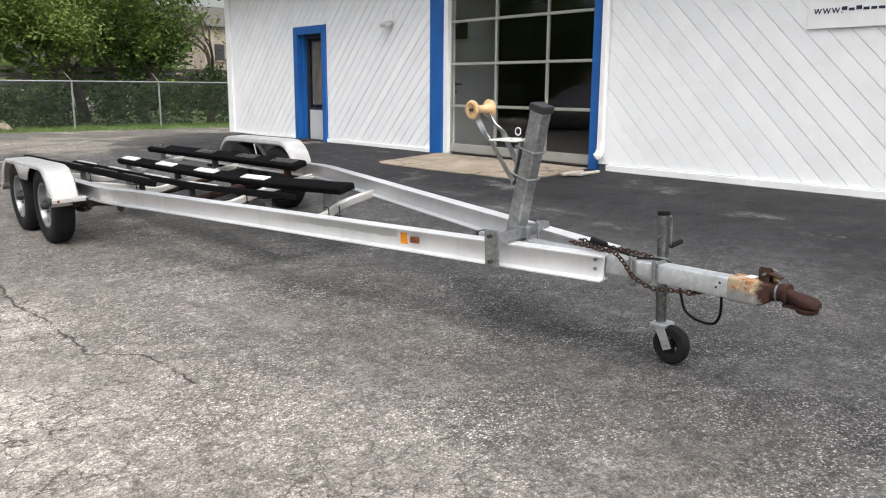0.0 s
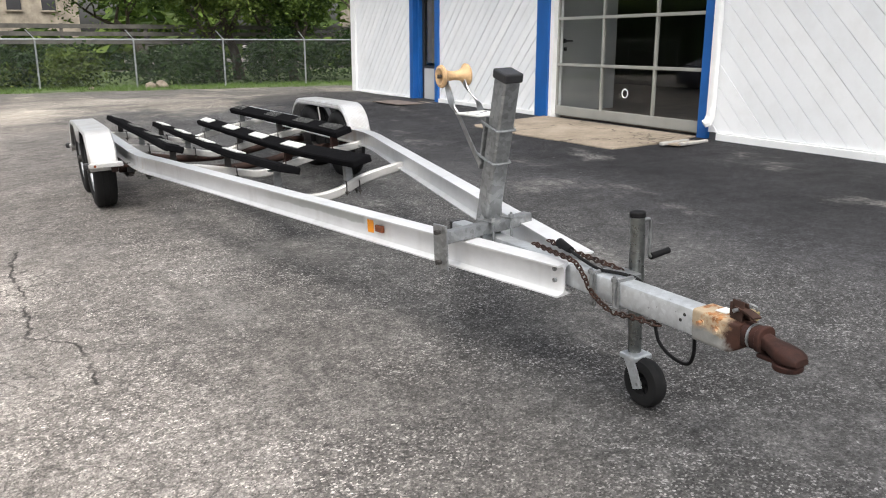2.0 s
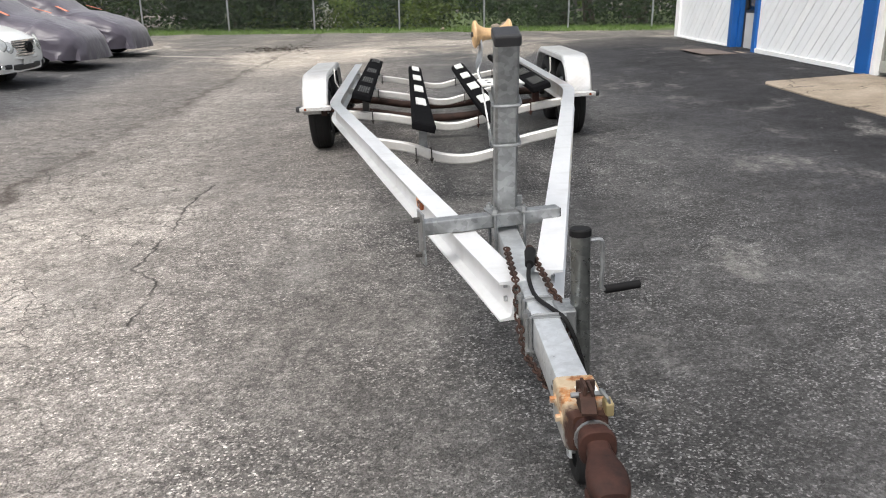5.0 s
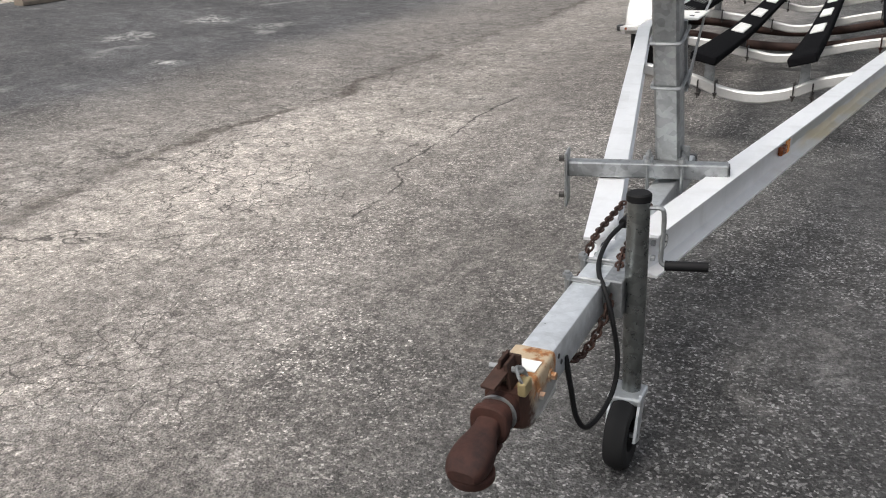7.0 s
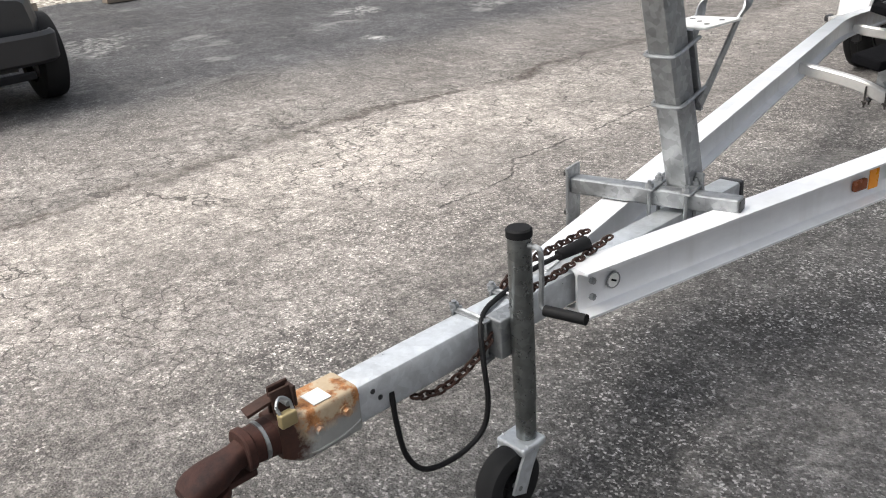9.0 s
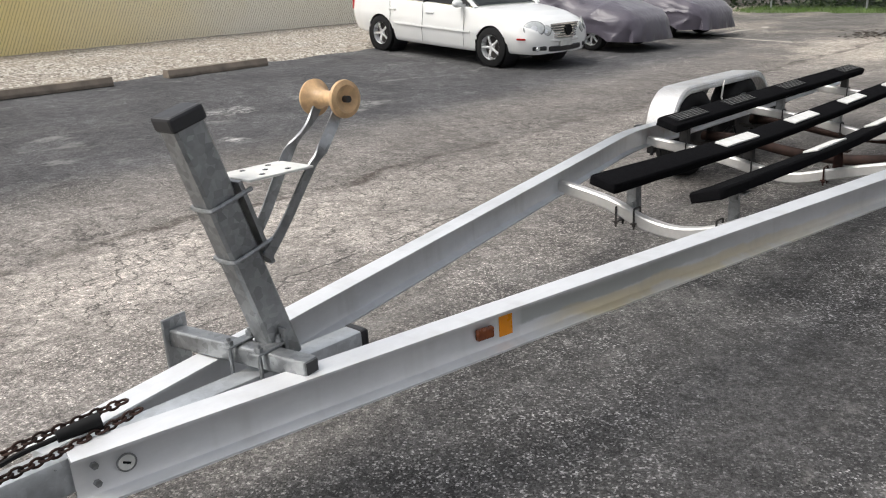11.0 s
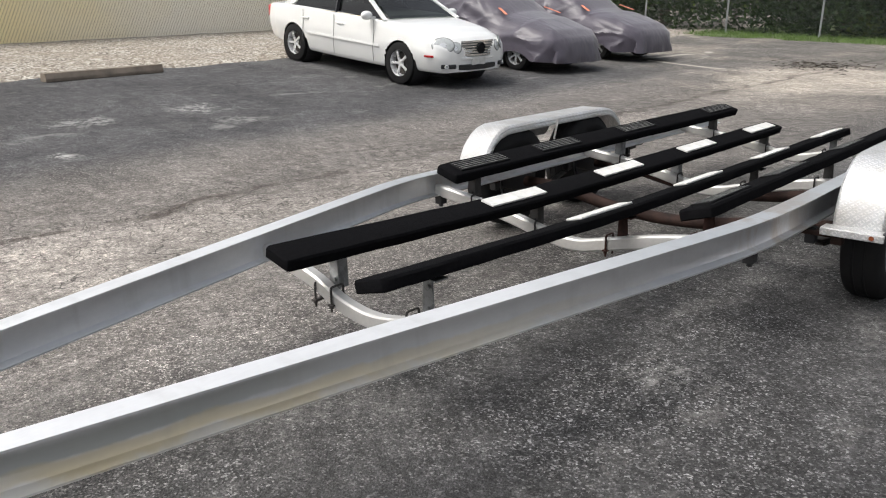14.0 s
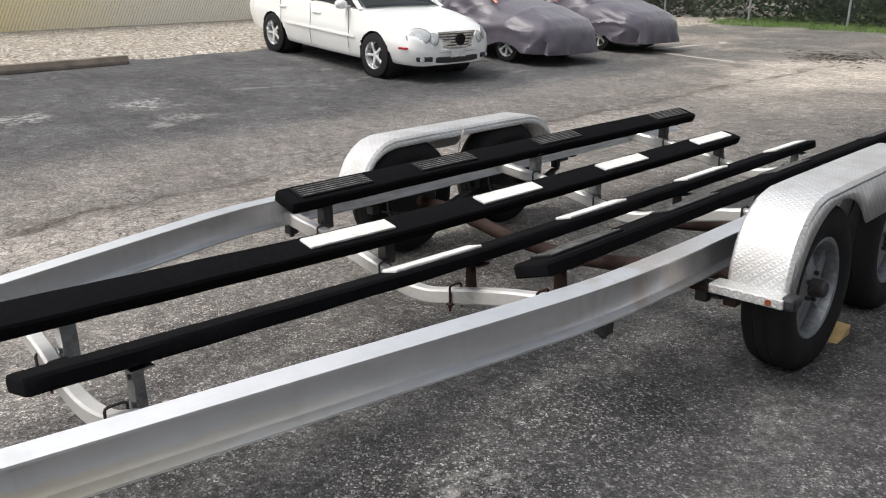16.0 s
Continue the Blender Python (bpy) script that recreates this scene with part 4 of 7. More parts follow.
for s in (-1, 1):
    bm = bmesh.new()
    web = WEB if s < 0 else [(halfwidth(0.083), 0.083)] + WEB[1:]
    bend = [Vector((s * x, y, BEAM_TOP[s] - BEAM_H + rise(y) - sag(s, y))) for x, y in web]
    pts = [bend[0]] + smooth_path(bend[1:-1], 4) + [bend[-1]]
    sweep(bm, pts, IBEAM if s > 0 else [(-x, z) for x, z in IBEAM][::-1])
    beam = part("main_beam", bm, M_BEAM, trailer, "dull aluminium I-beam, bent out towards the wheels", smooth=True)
    # side marker and reflector sticker on the web's outer face
    k = math.degrees(math.atan(0.206))
    side = 1.278
    x = halfwidth(side) * s + s * 0.005
    m = pose(x, side, 0.484 if s > 0 else 0.468, 0, 0, -s * k)
    bm = bmesh.new()
    box(bm, (s * 0.001, 0.0, 0.0), (0.002, 0.05, 0.064))
    part("reflector_sticker", bm, M_AMBER, beam, "amber reflector sticker", m=m)
    bm = bmesh.new()
    box(bm, (s * 0.008, -0.085, 0.0), (0.018, 0.062, 0.036), bev=0.006)
    part("side_marker", bm, M_LENS, beam, "small dark amber marker lamp", m=m)
    if s > 0:
        bm = bmesh.new()
        lathe(bm, [(0.0, 0.0), (0.002, 0.0), (0.002, 0.019), (0.0, 0.019)], "x", 20)
        bm2 = bmesh.new()
        lathe(bm2, [(0.0, 0.019), (0.0025, 0.019), (0.0025, 0.023), (0.0, 0.023)], "x", 24)
        part("sticker_edge", bm2, M_STEEL, beam, m=pose(0.0955, 0.19, 0.468, 0, 0, -k))
        part("round_sticker", bm, M_PAD, beam, "round white maker's sticker", m=pose(0.0955, 0.19, 0.468, 0, 0, -k))
        bm = bmesh.new()
        box(bm, (0.003, 0, 0), (0.002, 0.018, 0.005), Matrix.Rotation(radians(-25), 4, "X"))
        part("emblem", bm, M_RIB, beam, m=pose(0.0955, 0.19, 0.468, 0, 0, -k))
    for dz in (0.44, 0.485):
        bm = bmesh.new()
        lathe(bm, [(0, 0.0), (0.012, 0.0), (0.012, 0.009), (0, 0.009)], "x", 6, Matrix.Rotation(math.pi if s < 0 else 0, 4, "Z"))
        part("nose_bolt", bm, M_STEEL, beam, m=pose(s * (0.066 if s < 0 else 0.0735), 0.09 if s < 0 else 0.125, dz))


# cross members: square tube, dished towards the keel
def dish(y, w, mid=0.305):
    return [(-w, y, 0.462), (-w * 0.55, y, 0.404), (-0.2, y, mid + 0.033), (-0.08, y, mid + 0.006), (0, y, mid),
            (0.08, y, mid + 0.006), (0.2, y, mid + 0.033), (w * 0.55, y, 0.404), (w, y, 0.462)]


def dish_z(x, w, mid=0.305):
    return lerp_table(abs(x), [(0, mid), (0.08, mid + 0.006), (0.2, mid + 0.033), (w * 0.55, 0.404), (w, 0.462)])


CROSS = [2.95, 4.3, 5.85, 7.3]
for y in CROSS:
    w = halfwidth(y) - 0.006
    bm = bmesh.new()
    sweep(bm, smooth_path(dish(y, w), 4), rect(0.052, 0.062, 0.008), up=(0, 0, 1))
    part("cross_member", bm, M_TUBE, trailer, "dished aluminium cross tube", smooth=True)


# bunks
def bunk_path(s, inner):
    if inner:
        return [(s * 0.248, 2.70, 0.588), (s * 0.248, 3.4, 0.560), (s * 0.248, 4.15, 0.533), (s * 0.248, 5.15, 0.522), (s * 0.248, 7.52, 0.517)]
    return [(s * 0.70, 4.14, 0.622), (s * 0.70, 5.2, 0.622), (s * 0.70, 7.72, 0.612)]


def bunk_at(path, y):
    return lerp_table(y, [(p[1], p[2]) for p in path])


def u_bolt(w, h, r=0.005):
    """A bolt bent round a tube: w wide, h high, open side up."""
    bm = bmesh.new()
    pts = smooth_path([(-w / 2, 0, h), (-w / 2, 0, 0.02), (-w / 2 + 0.012, 0, 0.002), (0, 0, 0), (w / 2 - 0.012, 0, 0.002), (w / 2, 0, 0.02), (w / 2, 0, h)], 3)
    sweep(bm, pts, circle(r, 6), up=(0, 1, 0))
    return bm


def tube_clamp(w, h, r=0.0048):
    """A square bolt round a tube, its threaded ends and nuts hanging under a keeper plate."""
    bm = bmesh.new()
    c = 0.010
    pts = [(-w / 2, 0, -h / 2 - 0.03), (-w / 2, 0, h / 2 - c), (-w / 2 + c * 0.3, 0, h / 2 - c * 0.3), (-w / 2 + c, 0, h / 2), (w / 2 - c, 0, h / 2), (w / 2 - c * 0.3, 0, h / 2 - c * 0.3), (w / 2, 0, h / 2 - c), (w / 2, 0, -h / 2 - 0.03)]
    sweep(bm, pts, circle(r, 6), up=(0, 1, 0))
    box(bm, (0, 0, -h / 2), (w + 0.024, 0.026, 0.006))
    for x in (-w / 2, w / 2):
        cyl(bm, (x, 0, -h / 2 - 0.014), (x, 0, -h / 2 - 0.004), 0.010, 6)
    return bm


for s in (-1, 1):
    for inner in (True, False):
        path = bunk_path(s, inner)
        tilt = s * (-14 if inner else -16)
        W, H = (0.142, 0.05) if inner else (0.15, 0.052)
        c, sn = math.cos(radians(tilt)), math.sin(radians(tilt))
        prof = [(-W / 2, -H), (W / 2, -H), (W / 2 + 0.003, -0.012), (W / 2 - 0.004, -0.002), (W / 2 - 0.016, 0.0), (-W / 2 + 0.016, 0.0), (-W / 2 + 0.004, -0.002), (-W / 2 - 0.003, -0.012)]
        turned = [(x * c + z * sn, -x * sn + z * c) for x, z in prof]
        bm = bmesh.new()
        mids = smooth_path(path, 7)
        a, b = mids[0], mids[-1]
        mids = [a, a + (mids[1] - a) * 0.06, a + (mids[1] - a) * 0.16] + mids[1:-1] + [b + (mids[-2] - b) * 0.16, b + (mids[-2] - b) * 0.06, b]
        rings = sweep(bm, mids, turned)
        for ring, p, shrink in ((rings[0], a, 0.72), (rings[1], a, 0.93), (rings[-2], b, 0.93), (rings[-1], b, 0.72)):
            for v in ring:
                v.co = Vector((p.x, v.co.y, p.z - H * 0.5)) + (Vector((v.co.x, v.co.y, v.co.z)) - Vector((p.x, v.co.y, p.z - H * 0.5))) * shrink
        bmesh.ops.subdivide_edges(bm, edges=[e for e in bm.edges if e.calc_length() > 0.25], cuts=3)
        for v in bm.verts:
            v.co.z += 0.0025 * noise.noise(v.co * 7) + 0.0015 * noise.noise(v.co * 31)
            v.co.x += 0.002 * noise.noise(v.co * 19)
        bunk = part("bunk", bm, M_CARPET, trailer, "long board wrapped in black carpet", smooth=True)
        roty = Matrix.Rotation(radians(tilt), 4, "Y")
        if inner:
            for y in (4.15, 5.15, 6.15, 7.2):
                slope = math.degrees(math.atan2(bunk_at(path, y + 0.2) - bunk_at(path, y - 0.2), 0.4))
                bm = bmesh.new()
                box(bm, (0, 0, 0.004), (0.082, 0.44, 0.012), bev=0.004)
                for yy in (-0.19, 0.0, 0.19):
                    cyl(bm, (0.02, yy, 0.009), (0.02, yy, 0.0115), 0.005, 8)
                part("slide_pad", bm, M_PAD, bunk, "white plastic slide pad", m=pose(s * 0.248, y, bunk_at(path, y) + 0.002, slope, 0, 0) @ roty)
        else:
            for y in (4.42, 5.16, 6.12, 7.42):
                pad_m = pose(s * 0.70, y, bunk_at(path, y) + 0.001) @ roty
                bm = bmesh.new()
                box(bm, (0, 0, 0.003), (0.095, 0.42, 0.008), bev=0.002)
                pad = part("ribbed_pad", bm, M_RIB, bunk, "ribbed black slide pad", m=pad_m)
                bm = bmesh.new()
                for i in range(5):
                    box(bm, (-0.036 + 0.018 * i, 0, 0.0085), (0.0022, 0.40, 0.003))
                part("ribs", bm, M_RIBTOP, pad)
        # brackets on the cross members
        for n, y in enumerate(CROSS):
            if not inner and n == 0:
                continue
            w = halfwidth(y) - 0.006
            x = s * (0.262 if inner else 0.69)
            z0, z1 = dish_z(x, w) - 0.05, bunk_at(path, y) - 0.052
            mat = M_RUST if n == 1 and s > 0 else M_STEEL if n == 0 or (n + (s > 0)) % 2 == 0 else M_DARKSTEEL
            bm = bmesh.new()
            h = z1 - z0
            yo = 0.03
            foot, wide, slim = 0.022, 0.062, 0.044
            front = [bm.verts.new((u, yo, v)) for u, v in ((-wide / 2, foot), (wide / 2, foot), (slim / 2, h), (-slim / 2, h))]
            rear = [bm.verts.new((u, yo + 0.006, v)) for u, v in ((-wide / 2, foot), (wide / 2, foot), (slim / 2, h), (-slim / 2, h))]
            bm.faces.new(front)
            bm.faces.new(rear[::-1])
            for i in range(4):
                j = (i + 1) % 4
                bm.faces.new((front[j], front[i], rear[i], rear[j]))
            box(bm, (-s * 0.024, yo + 0.028, h / 2 + 0.03), (0.006, 0.044, h - 0.06))
            box(bm, (0, yo + 0.02, h - 0.003), (0.105, 0.066, 0.006))
            for zz in (0.45, 0.85):
                cyl(bm, (0.008, yo - 0.010, h * zz), (0.008, yo - 0.001, h * zz), 0.009, 6)
            br = part("bunk_bracket", bm, mat, bunk, "rusted angle bracket" if mat == M_RUST else "galvanised angle bracket", m=pose(x, y, z0))
            for gap in ((0.052,) if n else (0.050, -0.050)):
                part("u_bolt", tube_clamp(0.064, 0.074), M_RUST if mat == M_RUST else M_DARKSTEEL, br, "bolt bent round the cross tube", m=pose(-s * gap, 0.0, 0.05, 0, 0, 90))

# axles, hubs and springs
AXLES = (5.25, 6.10)
HUBZ = 0.36
for y in AXLES:
    bm = bmesh.new()
    sweep(bm, smooth_path([(-1.0, y, HUBZ - 0.02), (-0.72, y, HUBZ - 0.03), (-0.35, y, 0.265), (0, y, 0.24), (0.35, y, 0.265), (0.72, y, HUBZ - 0.03), (1.0, y, HUBZ - 0.02)], 5), circle(0.036, 12))
    part("axle", bm, M_RUSTAXLE, trailer, "rusty bent axle tube", smooth=True)
for s in (-1, 1):
    for y in AXLES:
        bm = bmesh.new()
        for i in range(3):
            L = 0.33 - 0.08 * i
            pts = [(s * 0.93, y + L * t, 0.30 - 0.012 * i + 0.055 * t * t * (L / 0.33) ** 2) for t in (-1, -0.6, -0.2, 0.2, 0.6, 1)]
            sweep(bm, pts, rect(0.045, 0.009))
        part("leaf_spring", bm, M_DARKSTEEL, trailer, "rusty leaf spring")
    for y in (4.86, 5.655, 6.45):
        bm = bmesh.new()
        box(bm, (s * 0.955, y, 0.395), (0.05, 0.045, 0.08), bev=0.006)
        part("spring_hanger", bm, M_BLACKPL, trailer, "dark spring hanger")
    bm = bmesh.new()
    box(bm, (s * 0.895, 4.30, 0.418), (0.05, 0.05, 0.075), bev=0.006)
    cyl(bm, (s * 0.895, 4.30, 0.366), (s * 0.895, 4.30, 0.384), 0.013, 8)
    part("tube_clamp", bm, M_BLACKPL, trailer, "dark steel clamp under the beam")


def trailer_wheel(s, y):
    """Tyre and spoked steel rim; the outer face looks along s."""
    R, r, half = 0.333, 0.192, 0.088
    prof = [(-half * 0.8, r), (-half, r + 0.03), (-half * 1.06, (R + r) / 2), (-half * 0.98, R - 0.03), (-half * 0.86, R - 0.012), (-half * 0.62, R - 0.003), (-half * 0.35, R), (-half * 0.3, R - 0.004), (-half * 0.24, R - 0.004), (-half * 0.19, R),
            (half * 0.19, R), (half * 0.24, R - 0.004), (half * 0.3, R - 0.004), (half * 0.35, R), (half * 0.62, R - 0.003), (half * 0.86, R - 0.012), (half * 0.98, R - 0.03), (half * 1.06, (R + r) / 2), (half, r + 0.03), (half * 0.8, r), (-half * 0.8, r)]
    bm = bmesh.new()
    lathe(bm, prof, "x", 48)
    m = pose(s * 1.15, y, HUBZ)
    wheel = part("wheel", bm, M_RUBBER, trailer, "black trailer tyre on a grey spoked rim", smooth=True, m=m)
    bm = bmesh.new()
    q = Matrix.Rotation(0 if s > 0 else math.pi, 4, "Z")
    lathe(bm, [(0.075, r + 0.012), (0.078, r + 0.004), (0.073, r - 0.008), (0.05, r - 0.016), (0.0, r - 0.02), (-0.08, r - 0.01), (-0.08, r), (0.02, r - 0.003), (0.068, r + 0.008), (0.075, r + 0.012)], "x", 40, q)
    part("rim", bm, M_RIM, wheel, "grey painted steel rim", smooth=True)
    bm = bmesh.new()
    for i in range(5):
        a = 2 * math.pi * i / 5 + 0.3
        rot = q @ Matrix.Rotation(a, 4, "X")
        fan = [bm.verts.new(rot @ Vector(p)) for p in ((0.052, -0.036, 0.06), (0.052, 0.036, 0.06), (0.034, 0.024, 0.188), (0.034, -0.024, 0.188), (0.018, -0.044, 0.06), (0.018, 0.044, 0.06), (0.0, 0.034, 0.188), (0.0, -0.034, 0.188))]
        for f in ((0, 1, 2, 3), (4, 7, 6, 5), (0, 3, 7, 4), (1, 5, 6, 2), (3, 2, 6, 7), (0, 4, 5, 1)):
            bm.faces.new([fan[j] for j in f])
    lathe(bm, [(0.025, 0.0), (0.05, 0.02), (0.05, 0.055), (0.045, 0.08), (0.02, 0.085), (0.02, 0.0)], "x", 24, q)
    bmesh.ops.recalc_face_normals(bm, faces=bm.faces)
    part("spokes", bm, M_RIM, wheel)
    bm = bmesh.new()
    lathe(bm, [(0.006, 0.0), (0.006, 0.15), (-0.02, 0.155), (-0.02, 0.178), (-0.092, 0.178), (-0.096, 0.15), (-0.096, 0.0)], "x", 28, q)
    part("brake_drum", bm, M_BLACKPL, wheel, "dark brake drum", smooth=True)
    bm = bmesh.new()
    lathe(bm, [(0.05, 0.036), (0.095, 0.034), (0.105, 0.028), (0.107, 0.0)], "x", 20, q)
    for i in range(5):
        a = 2 * math.pi * i / 5
        p = q @ Vector((0.05, 0.056 * math.cos(a), 0.056 * math.sin(a)))
        cyl(bm, p, p + (q @ Vector((0.016, 0, 0))), 0.009, 6)
    part("hub", bm, M_DARKSTEEL, wheel, "dark hub cap and nuts")


for s in (-1, 1):
    for y in AXLES:
        trailer_wheel(s, y)


# fenders
def fender(s):
    drop = 0.045 if s < 0 else 0.0
    X0, X1 = 1.045, 1.265
    back = 0.05
    arc = [(4.80, 0.435), (4.81, 0.51), (4.835, 0.58), (4.87, 0.645), (4.925, 0.70), (4.99, 0.739), (5.07, 0.757), (5.3, 0.759), (5.655, 0.759), (6.0, 0.759),
           (6.24, 0.757), (6.32, 0.739), (6.39, 0.70), (6.445, 0.645), (6.485, 0.58), (6.51, 0.51), (6.52, 0.435)]

    def low(y, ra):
        y -= 0.02
        z = 0.0
        for c in AXLES:
            d = abs(y - c)
            if d < 0.40:
                z = max(z, HUBZ + math.sqrt(max(0, ra ** 2 - min(d, ra) ** 2)))
        return max(z, 0.55) if 5.0 < y < 6.41 else z

    bm = bmesh.new()
    # tread surface, rounded into both sides
    edge = [(X0, -0.03), (X0, -0.012), (X0 + 0.012, 0.0), (X1 - 0.012, 0.0), (X1, -0.012), (X1, -0.03)]
    rows = []
    arc = [(y + back, z - drop) for y, z in arc]
    n = len(arc)
    for i, (y, z) in enumerate(arc):
        a, b = arc[max(0, i - 1)], arc[min(n - 1, i + 1)]
        t = Vector((0, b[0] - a[0], b[1] - a[1])).normalized()
        up = Vector((0, -t.z, t.y))
        rows.append([bm.verts.new(Vector((s * x, y, z)) + up * d) for x, d in edge])
    for a, b in zip(rows, rows[1:]):
        for i in range(len(edge) - 1):
            bm.faces.new((a[i], a[i + 1], b[i + 1], b[i]))
    # side skirts with the wheel arches cut out
    ys = [4.895 + (6.515 - 4.895) * i / 60 for i in range(61)]
    for x in (X0, X1):
        prev = None
        for y in ys:
            zt = lerp_table(y, arc) - 0.02
            zl = low(y, 0.352 if x == X1 else 0.375)
            if 5.2 < y < 6.11 and zl < 0.56:
                zl = 0.56
            zl = min(zl, zt - 0.012)
            if x == X0:
                zl = zt - 0.03
            if y < 4.95 or y > 6.46:
                zl = min(zl, zt - 0.04)
            cur = (bm.verts.new((s * x, y, zt)), bm.verts.new((s * x, y, max(zl, 0.44))))
            if prev:
                bm.faces.new((prev[0], cur[0], cur[1], prev[1]))
            prev = cur
    ob = part("fender", bm, M_PLATE, trailer, "white tandem fender of tread plate", smooth=True)
    sol = ob.modifiers.new("thickness", "SOLIDIFY")
    sol.thickness, sol.offset = 0.005, 0.0
    for y, d in ((4.815, -1), (6.58, 1)):
        bm = bmesh.new()
        box(bm, (s * 1.15, y, 0.442), (0.27, 0.085, 0.036), bev=0.005)
        bar = part("step_bar", bm, M_PLATE, ob, "white bar across the fender's end")
        bm = bmesh.new()
        box(bm, (s * 1.295, y, 0.445), (0.05, 0.07, 0.05), bev=0.014)
        part("rubber_block", bm, M_BLACKPL, bar, "black rubber marker block")
        bm = bmesh.new()
        cyl(bm, (s * 1.235, y + d * 0.042, 0.442), (s * 1.235, y + d * 0.047, 0.442), 0.011, 12)
        part("marker_lamp", bm, M_LENS, bar)
        bm = bmesh.new()
        box(bm, (s * 1.0, y + 0.03, 0.415), (0.16, 0.06, 0.022), bev=0.004)
        box(bm, (s * 1.08, y + 0.02, 0.40), (0.05, 0.05, 0.05), bev=0.006)
        part("fender_bracket", bm, M_RUSTAXLE, ob)


fender(-1)
fender(1)
for s in (-1, 1):
    bm = bmesh.new()
    sweep(bm, [(s * 1.04, 5.66, 0.70), (s * 1.03, 5.60, 0.58), (s * 0.965, 5.57, 0.47)], rect(0.012, 0.006), up=(0, 1, 0))
    part("fender_brace", bm, M_TUBE, trailer, "thin flat fender brace")
    bm = bmesh.new()
    sweep(bm, [(s * 0.95, 6.40, 0.42), (s * 0.95, 6.46, 0.36), (s * 0.95, 6.40, 0.31)], rect(0.03, 0.012), up=(1, 0, 0))
    box(bm, (s * 0.95, 6.50, 0.40), (0.05, 0.1, 0.02), bev=0.004)
    part("spring_shackle", bm, M_BLACKPL, trailer, "dark spring shackle under the beam")

# tongue
bm = bmesh.new()
box(bm, (0, 0.17, 0.4625), (0.076, 1.58, 0.089), bev=0.008)
tongue = part("tongue", bm, M_TONGUE, trailer, "galvanised square tongue tube", smooth=True)
bm = bmesh.new()
box(bm, (0, 0.965, 0.4625), (0.082, 0.03, 0.095), bev=0.008)
part("end_cap", bm, M_BLACKPL, tongue)
for y, z in ((-0.557, 0.480), (-0.540, 0.458)):
    for x in (-0.0385, 0.0385):
        bm = bmesh.new()
        cyl(bm, (x, y, z), (x * 1.03, y, z), 0.006, 12)
        part("bolt_hole", bm, M_BLACKPL, tongue)
for y in (-0.105, -0.233):
    part("u_bolt", u_bolt(0.092, 0.115, 0.006), M_STEEL, tongue, "galvanised clamp bolt", m=pose(0.0, y, 0.5135, 180, 0, 0))
for y in (-0.105, -0.233):
    bm = bmesh.new()
    box(bm, (-0.044, y, 0.45), (0.008, 0.034, 0.13), bev=0.003)
    cyl(bm, (-0.052, y, 0.395), (-0.052, y, 0.530), 0.0065, 10)
    cyl(bm, (-0.052, y, 0.512), (-0.052, y, 0.524), 0.012, 6)
    box(bm, (0, y, 0.509), (0.112, 0.022, 0.005), bev=0.001)
    box(bm, (0, y, 0.412), (0.116, 0.032, 0.010), bev=0.002)
    part("clamp_plate", bm, M_STEEL, tongue)

# coupler
def coupler_material():
    """Galvanised below, orange rust and pale old paint on top, brown rust towards the socket."""
    k = Mat("rusted_coupler_steel", 0.7, 0.25)
    y, z = k.axis(1), k.axis(2)
    n1, n2 = k.noise(16, 6, 0.7), k.noise(38, 5, 0.7)
    zinc = k.mix(n1, (0.20, 0.20, 0.19), (0.42, 0.42, 0.40))
    orange = k.mix(k.ramp(n2, (0.35, 0.0), (0.65, 1.0)), (0.17, 0.055, 0.015), (0.50, 0.24, 0.09))
    pale = k.mix(n2, (0.36, 0.26, 0.15), (0.55, 0.46, 0.34))
    upper = k.mix(k.ramp(n1, (0.44, 0.0), (0.52, 1.0)), orange, pale)
    col = k.mix(k.ramp(k.math("ADD", k.math("MULTIPLY", k.math("SUBTRACT", z, 0.455), 16.0), k.math("MULTIPLY", k.math("SUBTRACT", n1, 0.5), 1.6)), (0.0, 0.0), (0.35, 1.0)), zinc, upper)
    brown = k.mix(n2, (0.016, 0.007, 0.005), (0.075, 0.028, 0.016))
    col = k.mix(k.ramp(k.math("ADD", k.math("MULTIPLY", k.math("ADD", y, 0.722), -16.0), k.math("MULTIPLY", k.math("SUBTRACT", n1, 0.5), 2.2)), (0.0, 0.0), (0.5, 1.0)), col, brown)
    k.base(col)
    k.bump(n2, 0.35, 0.004)
    return k.m


M_COUPLER = coupler_material()


def loft(sections, n=16, power=0.7):
    """A rounded bar through (y, width, height, middle z) sections."""
    bm = bmesh.new()
    rings = []
    for y, w, h, z in sections:
        ring = []
        for i in range(n):
            t = 2 * math.pi * (i + 0.5) / n
            cx, cz = math.cos(t), math.sin(t)
            ring.append(bm.verts.new((math.copysign(abs(cx) ** power, cx) * w / 2, y, z + math.copysign(abs(cz) ** power, cz) * h / 2)))
        rings.append(ring)
    for p, q in zip(rings, rings[1:]):
        for i in range(n):
            bm.faces.new((p[i], p[(i + 1) % n], q[(i + 1) % n], q[i]))
    bm.faces.new(rings[0][::-1])
    bm.faces.new(rings[-1])
    bmesh.ops.recalc_face_normals(bm, faces=bm.faces)
    return bm


